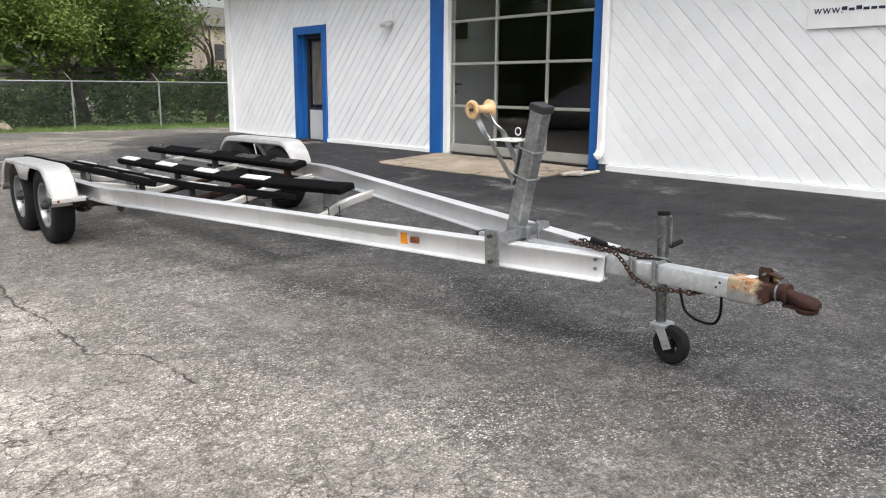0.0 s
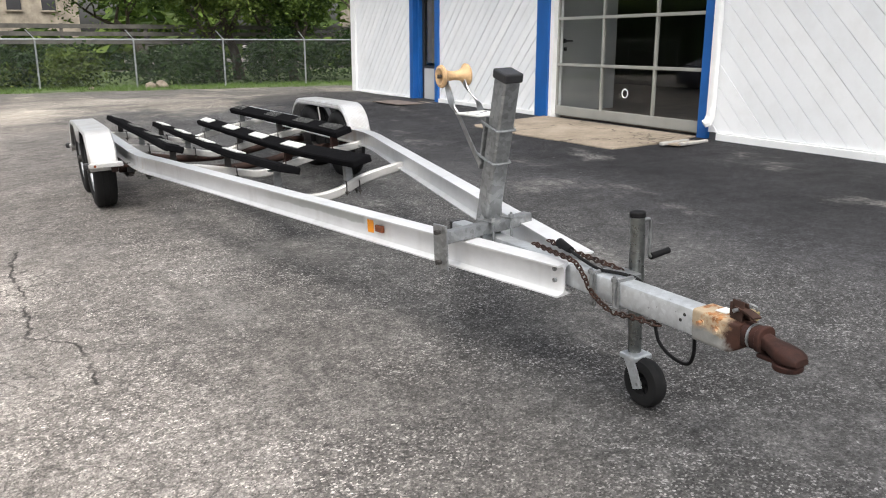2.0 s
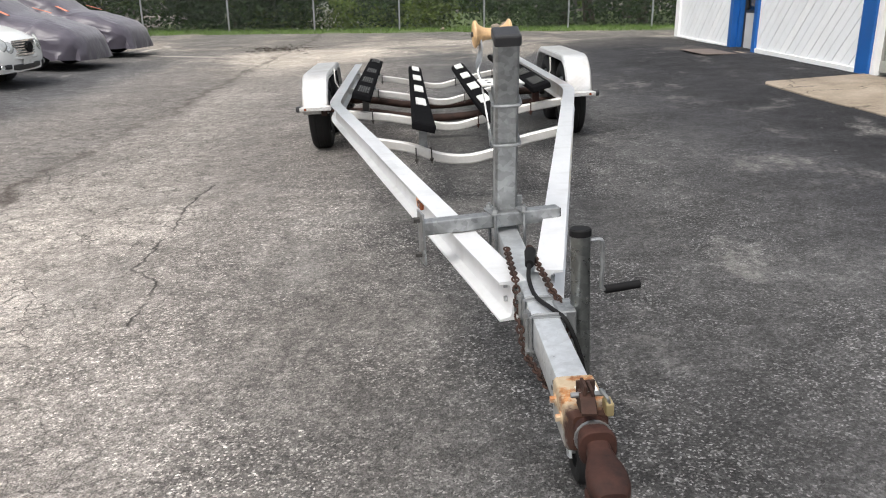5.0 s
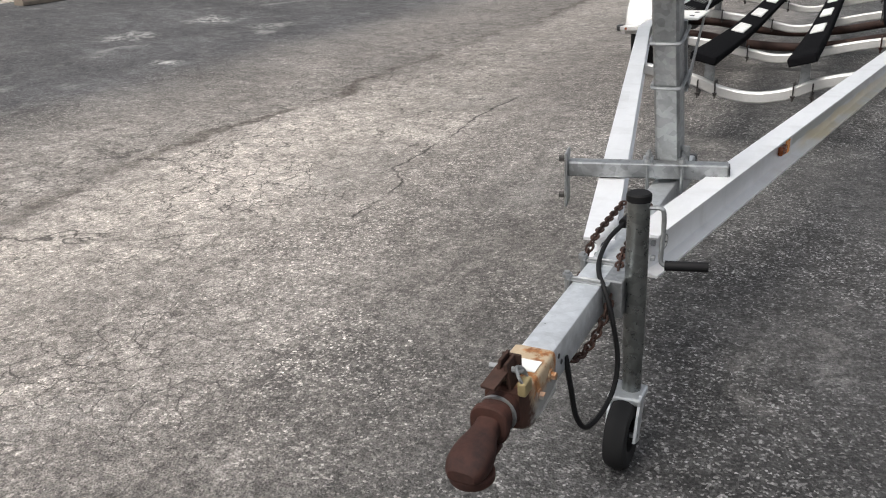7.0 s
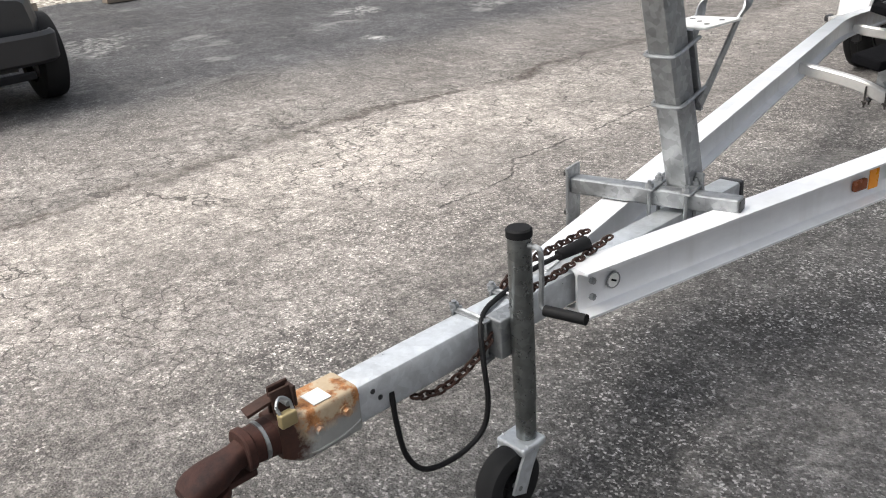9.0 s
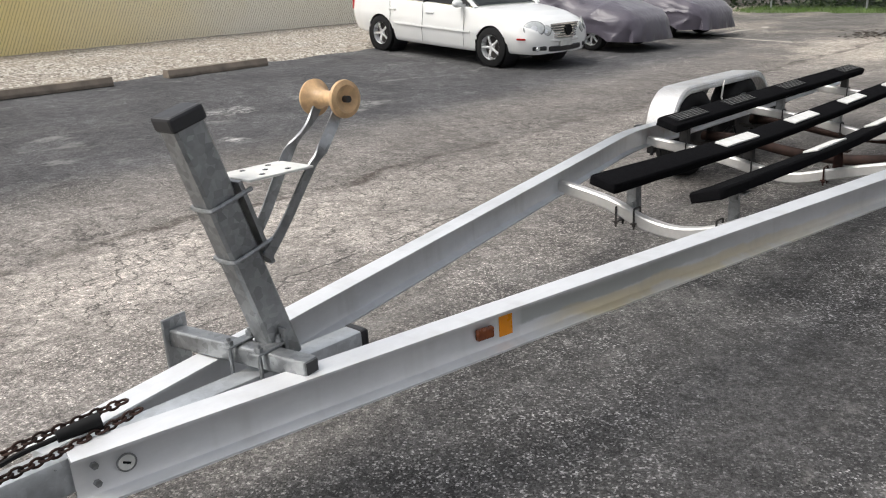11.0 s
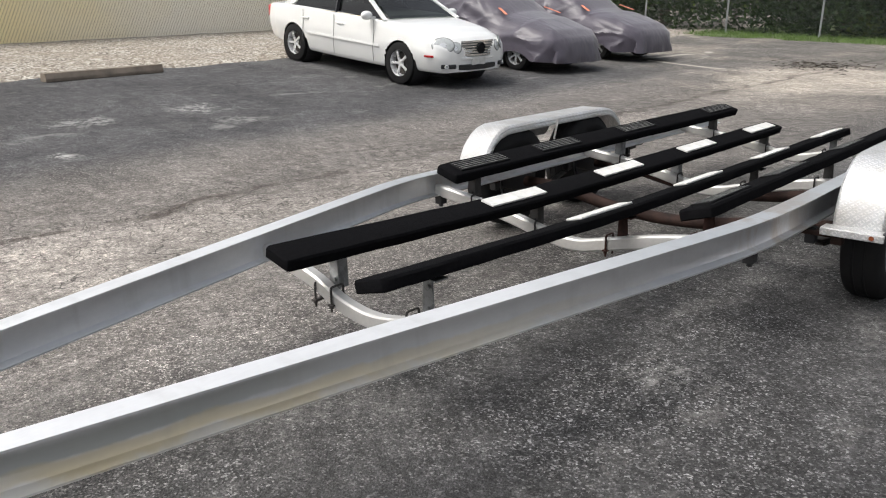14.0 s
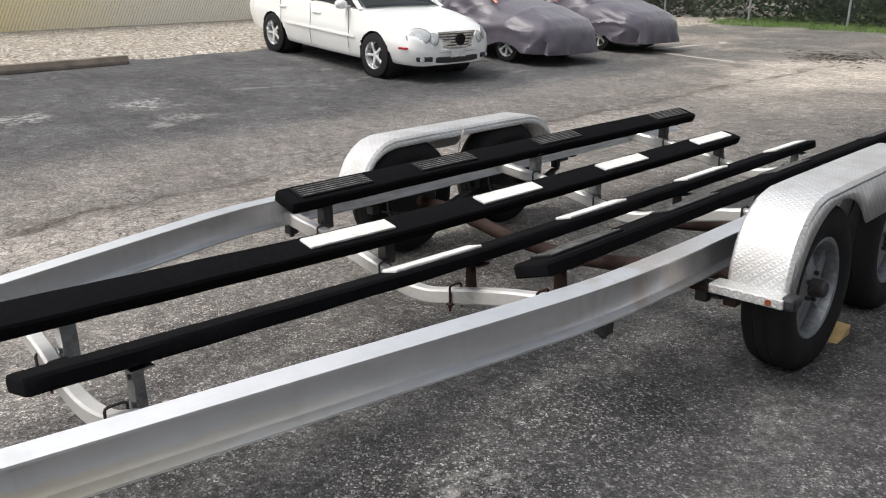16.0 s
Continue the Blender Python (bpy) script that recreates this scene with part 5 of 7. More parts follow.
coupler = part("coupler", loft([(-0.596, 0.090, 0.102, 0.463), (-0.600, 0.094, 0.106, 0.463), (-0.726, 0.094, 0.106, 0.463), (-0.742, 0.090, 0.100, 0.464), (-0.760, 0.080, 0.088, 0.468), (-0.776, 0.072, 0.078, 0.474)], 32, 0.22), M_COUPLER, trailer, "rusty ball coupler with a padlock", smooth=True)
bm = bmesh.new()
box(bm, (0.014, -0.675, 0.5175), (0.046, 0.042, 0.002))
part("faded_label", bm, M_PAD, coupler, "faded blank label")
for z, y in ((0.478, -0.633), (0.470, -0.700)):
    bm = bmesh.new()
    cyl(bm, (-0.060, y, z), (0.060, y, z), 0.009, 6)
    cyl(bm, (-0.050, y, z), (0.050, y, z), 0.014, 14)
    part("bolt", bm, M_COUPLER, coupler)
bm = bmesh.new()
sweep(bm, smooth_path([(0.0475, -0.60, 0.440), (0.0475, -0.64, 0.428), (0.0475, -0.70, 0.424), (0.0475, -0.735, 0.432)], 4), circle(0.0028, 6))
part("weld_seam", bm, M_COUPLER, coupler, smooth=True)
part("neck", loft([(-0.765, 0.074, 0.080, 0.472), (-0.780, 0.070, 0.074, 0.476), (-0.8314, 0.064, 0.067, 0.477)], 20), M_RUST, coupler, "brown rusted coupler neck", smooth=True)
part("collar", loft([(-0.8253, 0.072, 0.074, 0.477), (-0.8279, 0.077, 0.079, 0.477), (-0.8409, 0.077, 0.079, 0.477), (-0.8435, 0.072, 0.074, 0.477)], 20), M_RUST, coupler, smooth=True)
bm = bmesh.new()
lathe(bm, [(-0.805, 0.034), (-0.805, 0.040), (-0.798, 0.040), (-0.798, 0.034)], "y", 20, Matrix.Translation((0, 0, 0.477)))
part("ring", bm, M_STEEL, coupler)
bm = loft([(-0.8357, 0.048, 0.050, 0.475), (-0.856, 0.050, 0.046, 0.470), (-0.876, 0.062, 0.048, 0.464), (-0.897, 0.076, 0.052, 0.459), (-0.920, 0.082, 0.053, 0.455), (-0.941, 0.080, 0.048, 0.452), (-0.957, 0.070, 0.038, 0.449), (-0.966, 0.052, 0.024, 0.446)], 28)
for v in bm.verts:
    v.co.z = max(v.co.z, 0.438)
part("ball_socket", bm, M_RUST, coupler, "brown rusted ball socket", smooth=True)
bm = bmesh.new()
lathe(bm, [(0.414, 0.030), (0.414, 0.040), (0.418, 0.043), (0.430, 0.043), (0.433, 0.040), (0.433, 0.030), (0.414, 0.030)], "z", 32, Matrix.Translation((0, -0.920, 0)))
part("socket_rim", bm, M_RUST, coupler, smooth=True)
bm = bmesh.new()
box(bm, (0, -0.875, 0.430), (0.044, 0.10, 0.014), bev=0.004)
part("clamp_face", bm, M_RUST, coupler)
# the latch: a crumpled upright tab, its lever and pin
bm = bmesh.new()
for x, dy, hgt, turn in ((-0.016, 0.0, 0.062, 8), (0.014, -0.004, 0.056, -10)):
    box(bm, (x, -0.742 + dy, 0.512 + hgt / 2), (0.007, 0.044, hgt), Matrix.Translation((x, -0.742, 0.512)) @ Matrix.Rotation(radians(turn), 4, "Y") @ Matrix.Translation((-x, 0.742, -0.512)), bev=0.002)
box(bm, (0.0, -0.722, 0.545), (0.040, 0.007, 0.044), bev=0.002)
part("latch", bm, M_CHAIN, coupler, "brown rusted coupler latch")
bm = bmesh.new()
sweep(bm, [(-0.004, -0.735, 0.552), (-0.006, -0.775, 0.548), (-0.012, -0.815, 0.538)], rect(0.030, 0.006))
part("latch_lever", bm, M_CHAIN, coupler)
bm = bmesh.new()
cyl(bm, (-0.036, -0.748, 0.548), (0.036, -0.748, 0.548), 0.006, 8)
part("latch_pin", bm, M_STEEL, coupler)
bm = bmesh.new()
box(bm, (0.040, -0.757, 0.522), (0.018, 0.036, 0.030), bev=0.004)
lock = part("padlock", bm, M_BRASS, coupler, "brass padlock")
bm = bmesh.new()
sweep(bm, smooth_path([(0.040, -0.770, 0.535), (0.034, -0.773, 0.552), (0.024, -0.757, 0.560), (0.032, -0.744, 0.552), (0.040, -0.743, 0.535)], 4), circle(0.0035, 6))
part("shackle", bm, M_STEEL, lock)

# winch post, its cross bar and bow roller
bm = bmesh.new()
top, foot = Vector((0, 0.505, 1.19)), Vector((0, 0.70, 0.52))
sweep(bm, [foot, top], rect(0.08, 0.086, 0.008), up=(0, 1, 0))
post = part("winch_post", bm, M_STEEL, trailer, "leaning galvanised square winch post", smooth=True)
lean = (top - foot).normalized()
ang = math.degrees(math.atan2(-lean.y, lean.z))
bm = bmesh.new()
box(bm, (0, 0, 0.012), (0.092, 0.098, 0.04), bev=0.008)
part("cap", bm, M_BLACKPL, post, "black plastic cap", m=pose(0, top.y, top.z, ang, 0, 0))
for z in (0.842, 0.985):
    t = (z - foot.z) / (top.z - foot.z)
    p = foot + (top - foot) * t
    part("u_bolt", u_bolt(0.094, 0.13, 0.006), M_STEEL, post, "galvanised clamp bolt", m=Matrix.Translation(p) @ Matrix.Rotation(radians(ang), 4, "X") @ pose(0, -0.048, 0, 0, 0, 0) @ Matrix.Rotation(radians(-90), 4, "X"))
bm = bmesh.new()
box(bm, (0, 0.07, 0.915), (0.09, 0.012, 0.24), Matrix.Translation((0, 0.592 - 0.07 + 0.055, 0)) @ Matrix.Translation((0, 0.07, 0.915)) @ Matrix.Rotation(radians(ang), 4, "X") @ Matrix.Translation((0, -0.07, -0.915)))
part("back_plate", bm, M_STEEL, post)
bm = bmesh.new()
box(bm, (0, 0.72, 1.032), (0.15, 0.2, 0.007), bev=0.002)
shelf = part("winch_shelf", bm, M_PAD, post, "pale flat winch shelf")
for x, y in ((-0.045, 0.68), (0.045, 0.68), (-0.045, 0.76), (0.045, 0.76), (0.0, 0.72)):
    bm = bmesh.new()
    cyl(bm, (x, y, 1.0352), (x, y, 1.0368), 0.008, 10)
    part("bolt_hole", bm, M_BLACKPL, shelf)
for s in (-1, 1):
    bm = bmesh.new()
    sweep(bm, smooth_path([(s * 0.048, 0.66, 0.82), (s * 0.05, 0.73, 0.90), (s * 0.06, 0.815, 1.02), (s * 0.066, 0.86, 1.07), (s * 0.05, 0.92, 1.13), (s * 0.045, 0.955, 1.185)], 4), rect(0.006, 0.03), up=(0, 1, 0.6))
    part("roller_arm", bm, M_STEEL, post, "bent flat steel arm", smooth=True)
bm = bmesh.new()
prof = [(-0.092, 0.012), (-0.092, 0.045), (-0.086, 0.060), (-0.076, 0.062), (-0.060, 0.041), (-0.035, 0.028), (0, 0.024), (0.035, 0.028), (0.060, 0.041), (0.076, 0.062), (0.086, 0.060), (0.092, 0.045), (0.078, 0.02), (0.078, 0.0)]
lathe(bm, [(-0.078, 0.0), (-0.078, 0.02)] + prof[1:], "x", 28)
roller = part("bow_roller", bm, M_ROLLER, post, "amber plastic spool roller", smooth=True, m=pose(0, 0.955, 1.19) @ Matrix.Diagonal((0.82, 0.84, 0.84, 1)))
bm = bmesh.new()
cyl(bm, (-0.1, 0, 0), (0.1, 0, 0), 0.011, 10)
part("pin", bm, M_DARKSTEEL, roller)

bm = bmesh.new()
BARM = pose(-0.06, 0.605, 0.549, 0, 0, 11)
box(bm, (0, 0, 0), (0.52, 0.052, 0.052), bev=0.006)
bar = part("cross_bar", bm, M_STEEL, trailer, "galvanised square cross bar under the winch post", m=BARM)
for x in (-0.262, 0.262):
    bm = bmesh.new()
    box(bm, (x, 0, 0), (0.003, 0.04, 0.04))
    part("tube_mouth", bm, M_BLACKPL, bar)
for x in (0.005, 0.115):
    part("u_bolt", u_bolt(0.076, 0.145, 0.006), M_STEEL, bar, "galvanised clamp bolt", m=pose(x, 0, -0.118, 0, 0, 90))
    bm = bmesh.new()
    box(bm, (x, 0, 0.030), (0.034, 0.112, 0.007), bev=0.002)
    part("saddle_plate", bm, M_STEEL, bar)
    for y in (-0.038, 0.038):
        bm = bmesh.new()
        cyl(bm, (x, y, 0.0335), (x, y, 0.046), 0.012, 6)
        cyl(bm, (x, y, 0.046), (x, y, 0.055), 0.006, 8)
        part("nut", bm, M_STEEL, bar)
bm = bmesh.new()
box(bm, (-0.262, 0.0, -0.035), (0.01, 0.085, 0.19), bev=0.003)
bp = part("side_plate", bm, M_STEEL, bar, "galvanised plate bolted to the beam")
for z in (0.03, -0.1):
    bm = bmesh.new()
    cyl(bm, (-0.29, 0.0, z), (-0.262, 0.0, z), 0.011, 6)
    part("bolt", bm, M_DARKSTEEL, bp)
bm = bmesh.new()
box(bm, (0.075, 0.07, 0.02), (0.1, 0.012, 0.1), Matrix.Rotation(radians(-11), 4, "Z"), bev=0.003)
part("post_bracket", bm, M_STEEL, bar)

# jack
jack = tagged(new("tongue_jack"), "galvanised swing-up tongue jack with a small wheel")
jack.parent = trailer
jack.matrix_basis = pose(0.105, -0.172, 0)
bm = bmesh.new()
cyl(bm, (0, 0, 0.30), (0, 0, 0.712), 0.0275, 20)
part("outer_tube", bm, M_JACKTUBE, jack, smooth=True)
bm = bmesh.new()
cyl(bm, (0, 0, 0.17), (0, 0, 0.305), 0.025, 20)
part("inner_tube", bm, M_JACKTUBE, jack, smooth=True)
bm = bmesh.new()
lathe(bm, [(0.712, 0.0), (0.712, 0.030), (0.728, 0.030), (0.732, 0.026), (0.732, 0.0)], "z", 20)
part("cap", bm, M_CABLE, jack, "black plastic cap", smooth=True)
bm = bmesh.new()
box(bm, (-0.045, 0, 0.465), (0.05, 0.10, 0.1), bev=0.004)
part("mount_bracket", bm, M_STEEL, jack)
bm = bmesh.new()
sweep(bm, smooth_path([(0.025, 0, 0.695), (0.05, 0.0, 0.697), (0.06, 0.0, 0.685), (0.061, 0.0, 0.63), (0.058, 0.0, 0.575), (0.062, 0.0, 0.556), (0.085, 0.0, 0.55)], 4), circle(0.006, 8), up=(0, 1, 0))
crank = part("crank", bm, M_STEEL, jack, "bent steel crank with a black grip", smooth=True)
bm = bmesh.new()
cyl(bm, (0.068, 0, 0.552), (0.168, 0.015, 0.556), 0.0125, 14)
part("grip", bm, M_CABLE, crank, smooth=True)
bm = bmesh.new()
box(bm, (-0.006, -0.012, 0.182), (0.088, 0.085, 0.022), bev=0.006)
for x in (-0.044, 0.032):
    sweep(bm, [(x, -0.014, 0.184), (x, -0.040, 0.14), (x, -0.064, 0.085), (x, -0.068, 0.075)], rect(0.007, 0.046), up=(0, 1, 0))
part("fork", bm, M_TONGUE, jack, "galvanised caster fork")
bm = bmesh.new()
lathe(bm, [(-0.026, 0.045), (-0.031, 0.070), (-0.026, 0.086), (-0.012, 0.0925), (0, 0.094), (0.012, 0.0925), (0.026, 0.086), (0.031, 0.070), (0.026, 0.045), (-0.026, 0.045)], "x", 32)
jw = part("caster_wheel", bm, M_RUBBER, jack, "black caster wheel", smooth=True, m=pose(-0.006, -0.066, 0.092))
bm = bmesh.new()
lathe(bm, [(-0.022, 0.008), (-0.022, 0.019), (0.022, 0.019), (0.022, 0.008), (-0.022, 0.008)], "x", 20)
for i in range(5):
    a = 2 * math.pi * i / 5 + 0.3
    box(bm, (0, 0, 0.034), (0.018, 0.014, 0.036), Matrix.Rotation(a, 4, "X"), bev=0.002)
part("wheel_disc", bm, M_RIB, jw)
bm = bmesh.new()
cyl(bm, (-0.042, 0, 0), (0.042, 0, 0), 0.007, 8)
part("axle_bolt", bm, M_STEEL, jw)


# chains and wiring
def chain(path, mat, name, label, size=0.030):
    """Separate oval links along a path, each turned crosswise to the last, in one mesh."""
    pts = smooth_path(path, 10)
    bm = bmesh.new()
    gone, last, n = 0.0, pts[0], 0
    step = size * 0.72
    for p, q in zip(pts, pts[1:]):
        d = (q - p).length
        while gone <= d:
            c = p + (q - p) * (gone / d)
            t = (q - p).normalized()
            ref = Vector((0, 0, 1)) if abs(t.z) < 0.8 else Vector((1, 0, 0))
            u = t.cross(ref).normalized()
            w = t.cross(u)
            if n % 2:
                u, w = w, u
            ring = []
            for i in range(12):
                a = 2 * math.pi * i / 12
                ring.append(c + t * (size * 0.5 * math.cos(a)) + u * (size * 0.32 * math.sin(a)))
            sweep(bm, ring, circle(size * 0.115, 5), up=w, closed=True)
            n += 1
            gone += step
        gone -= d
    return part(name, bm, mat, trailer, label, smooth=True)


chain([(-0.045, 0.26, 0.545), (-0.05, 0.12, 0.540), (-0.052, 0.0, 0.533), (-0.056, -0.06, 0.50), (-0.058, -0.12, 0.44), (-0.056, -0.22, 0.40), (-0.045, -0.34, 0.405), (-0.03, -0.44, 0.405)], M_CHAIN, "safety_chain", "rusty safety chain")
chain([(0.03, 0.26, 0.545), (0.035, 0.14, 0.532), (0.04, 0.02, 0.527), (0.043, -0.08, 0.523), (0.055, -0.15, 0.51), (0.058, -0.22, 0.47), (0.052, -0.3, 0.42), (0.04, -0.38, 0.395), (0.03, -0.45, 0.408)], M_CHAIN, "safety_chain", "rusty safety chain")
bm = bmesh.new()
sweep(bm, smooth_path([(0.005, 0.10, 0.548), (-0.012, 0.0, 0.535), (-0.008, -0.1, 0.517), (0.02, -0.20, 0.517), (0.05, -0.250, 0.50), (0.078, -0.275, 0.43), (0.095, -0.285, 0.34), (0.095, -0.31, 0.275), (0.088, -0.38, 0.245), (0.075, -0.465, 0.25), (0.062, -0.505, 0.30), (0.052, -0.515, 0.38), (0.038, -0.51, 0.455)], 6), circle(0.0065, 8))
cable = part("wiring_cable", bm, M_CABLE, trailer, "black wiring cable hanging in a loop", smooth=True)
bm = bmesh.new()
cyl(bm, (0.02, 0.18, 0.556), (0.003, 0.085, 0.548), 0.019, 14, 0.014)
part("plug", bm, M_CABLE, cable, "black trailer plug", smooth=True)

# wooden chock at the starboard tyre
bm = bmesh.new()
wv = [bm.verts.new(p) for p in ((-0.04, -0.07, 0), (0.04, -0.07, 0), (0.04, 0.07, 0), (-0.04, 0.07, 0), (-0.04, 0.07, 0.045), (0.04, 0.07, 0.045))]
for f in ((0, 3, 2, 1), (3, 4, 5, 2), (0, 1, 5, 4), (0, 4, 3), (1, 2, 5)):
    bm.faces.new([wv[i] for i in f])
chock_at = TRAILER @ Vector((1.2, 5.56, 0))
loc_site = SITE.inverted() @ chock_at
chock = part("wheel_chock", bm, M_WOOD, m=at_site(loc_site.x, loc_site.y, 0.002, 1))
tagged(chock, "raw pine wheel chock against the tyre", "wheel chock")

# ---- cars ----
M_CARWHITE = Mat("white_car_paint", 0.25, 0, 0.5)
M_CARWHITE.base(M_CARWHITE.mix(M_CARWHITE.noise(2.0, 3), (0.78, 0.79, 0.78), (0.86, 0.86, 0.84)))
M_CARWHITE.b.inputs["Coat Weight"].default_value = 0.6
M_CARWHITE = M_CARWHITE.m
M_CHROME = simple("bright_chrome", (0.72, 0.73, 0.74), 0.15, 1.0, var=0.05, bump=0)
M_SILVER = simple("silver_alloy", (0.76, 0.77, 0.78), 0.3, 0.5, var=0.08, bump=0)
M_LAMP = simple("clear_headlamp", (0.62, 0.64, 0.63), 0.12, 0.3, var=0.2, scale=14, bump=0)
M_RED = simple("red_lamp_lens", (0.45, 0.02, 0.02), 0.25, var=0.2, bump=0)
M_ORANGE = simple("faded_orange_strap", (0.75, 0.26, 0.16), 0.7, var=0.2)
M_CARDARK = simple("dark_car_paint", (0.025, 0.027, 0.03), 0.35, var=0.2, bump=0)
M_GREYTRIM = simple("grey_car_trim", (0.16, 0.165, 0.16), 0.7, var=0.2)
M_SCREEN = glass_material("reflecting_windscreen", (0.30, 0.34, 0.32), ior=1.7)
M_SEAM = simple("panel_gap", (0.10, 0.10, 0.10), 0.8, var=0.1, bump=0)


def car_wheel(parent, x, y, s, r=0.33, spokes=5):
    """A road wheel; its outer face looks along s in y."""
    bm = bmesh.new()
    w = 0.105
    lathe(bm, [(-w, 0.21), (-w, r - 0.05), (-w * 0.85, r - 0.01), (0, r), (w * 0.85, r - 0.01), (w, r - 0.05), (w, 0.21), (-w, 0.21)], "y", 40)
    wheel = part("wheel", bm, M_RUBBER, parent, "black tyre on a silver five-spoke alloy wheel", smooth=True, m=pose(x, y, r))
    bm = bmesh.new()
    q = Matrix.Rotation(0 if s > 0 else math.pi, 4, "Z")
    lathe(bm, [(w * 0.8, 0.212), (w * 0.95, 0.204), (w * 0.6, 0.192), (-w * 0.5, 0.185), (-w * 0.5, 0.2), (w * 0.6, 0.212), (w * 0.8, 0.212)], "y", 36, q)
    for i in range(spokes):
        rot = q @ Matrix.Rotation(2 * math.pi * i / spokes + 0.4, 4, "Y")
        box(bm, (0, w * 0.66, 0.115), (0.040, 0.03, 0.175), rot, bev=0.01)
    lathe(bm, [(w * 0.4, 0.0), (w * 0.78, 0.0), (w * 0.74, 0.04), (w * 0.4, 0.06), (w * 0.4, 0.0)], "y", 20, q)
    part("rim", bm, M_SILVER, wheel, "silver five-spoke rim", smooth=True)
    bm = bmesh.new()
    lathe(bm, [(0.0, 0.0), (0.0, 0.185)], "y", 24, q)
    part("brake_disc", bm, M_DARKSTEEL, wheel)


def body_shell(stations, arches, r_arch, nx=110):
    """A car body lofted through cross sections, with round wheel arches cut from its sides."""
    xs = [s[0] for s in stations]
    bm = bmesh.new()
    rows = []
    x0, x1 = xs[0], xs[-1]
    grid_x = sorted(set([x0 + (x1 - x0) * i / nx for i in range(nx + 1)]))
    for x in grid_x:
        g = [lerp_table(x, [(s[0], s[k]) for s in stations]) for k in range(1, 7)]
        zb, ws, wm, zs, wt, zt = g      # sill height and half width, widest half width, shoulder height, top half width, top height
        half = [(0, zb), (ws * 0.7, zb), (ws * 0.96, zb + 0.01), (ws, zb + 0.04)]
        for i in range(1, 15):
            k = i / 15
            z = zb + 0.04 + (zs - zb - 0.04) * k
            half.append((ws + (wm - ws) * math.sin(math.pi * 0.5 * min(1, k * 1.7)) - 0.035 * max(0, k - 0.6) / 0.4, z))
        half += [(wm - 0.04, zs), (wm - 0.065, zs + 0.018)]
        for k in (0.35, 0.7, 1.0):
            half.append((wt + (wm - 0.065 - wt) * (1 - k), zs + 0.018 + (zt - zs - 0.018) * math.sin(k * math.pi / 2)))
        half.append((wt * 0.5, zt + 0.012))
        half.append((0, zt + 0.016))
        loop = half + [(-y, z) for y, z in half[-2:0:-1]]
        ring = []
        for y, z in loop:
            for c in arches:
                d = math.hypot(x - c, z - 0.318)
                if abs(y) > 0.55 and abs(d - r_arch) < 0.045 and d > 1e-6:
                    z2 = 0.318 + (z - 0.318) * r_arch / d
                    if abs(z2 - z) < 0.04:
                        z = z2
            ring.append(bm.verts.new((x, y, z)))
        rows.append(ring)
    n = len(rows[0])
    kill = []
    for a, b in zip(rows, rows[1:]):
        for i in range(n):
            f = bm.faces.new((a[i], b[i], b[(i + 1) % n], a[(i + 1) % n]))
            c = f.calc_center_median()
            if abs(c.y) > 0.52 and any(math.hypot(c.x - h, c.z - 0.318) < r_arch for h in arches):
                kill.append(f)
    bm.faces.new(rows[0])
    bm.faces.new(rows[-1][::-1])
    bmesh.ops.delete(bm, geom=kill, context="FACES")
    return bm


def sedan_stations():
    # x, sill z, sill half width, widest half width, shoulder z, top half width, top z
    return [(-2.40, 0.42, 0.60, 0.70, 0.80, 0.55, 0.86), (-2.30, 0.34, 0.74, 0.82, 0.92, 0.62, 0.96), (-2.0, 0.30, 0.80, 0.885, 0.95, 0.70, 0.97), (-1.2, 0.22, 0.82, 0.908, 0.96, 0.72, 0.98),
            (0.0, 0.21, 0.83, 0.911, 0.95, 0.72, 0.97), (0.85, 0.21, 0.83, 0.908, 0.93, 0.72, 0.955), (1.3, 0.22, 0.82, 0.90, 0.88, 0.66, 0.925), (1.75, 0.24, 0.80, 0.885, 0.81, 0.60, 0.875),
            (2.05, 0.25, 0.78, 0.85, 0.73, 0.50, 0.82), (2.22, 0.25, 0.72, 0.79, 0.66, 0.40, 0.77), (2.33, 0.25, 0.62, 0.69, 0.61, 0.36, 0.70), (2.40, 0.27, 0.46, 0.52, 0.55, 0.30, 0.60)]


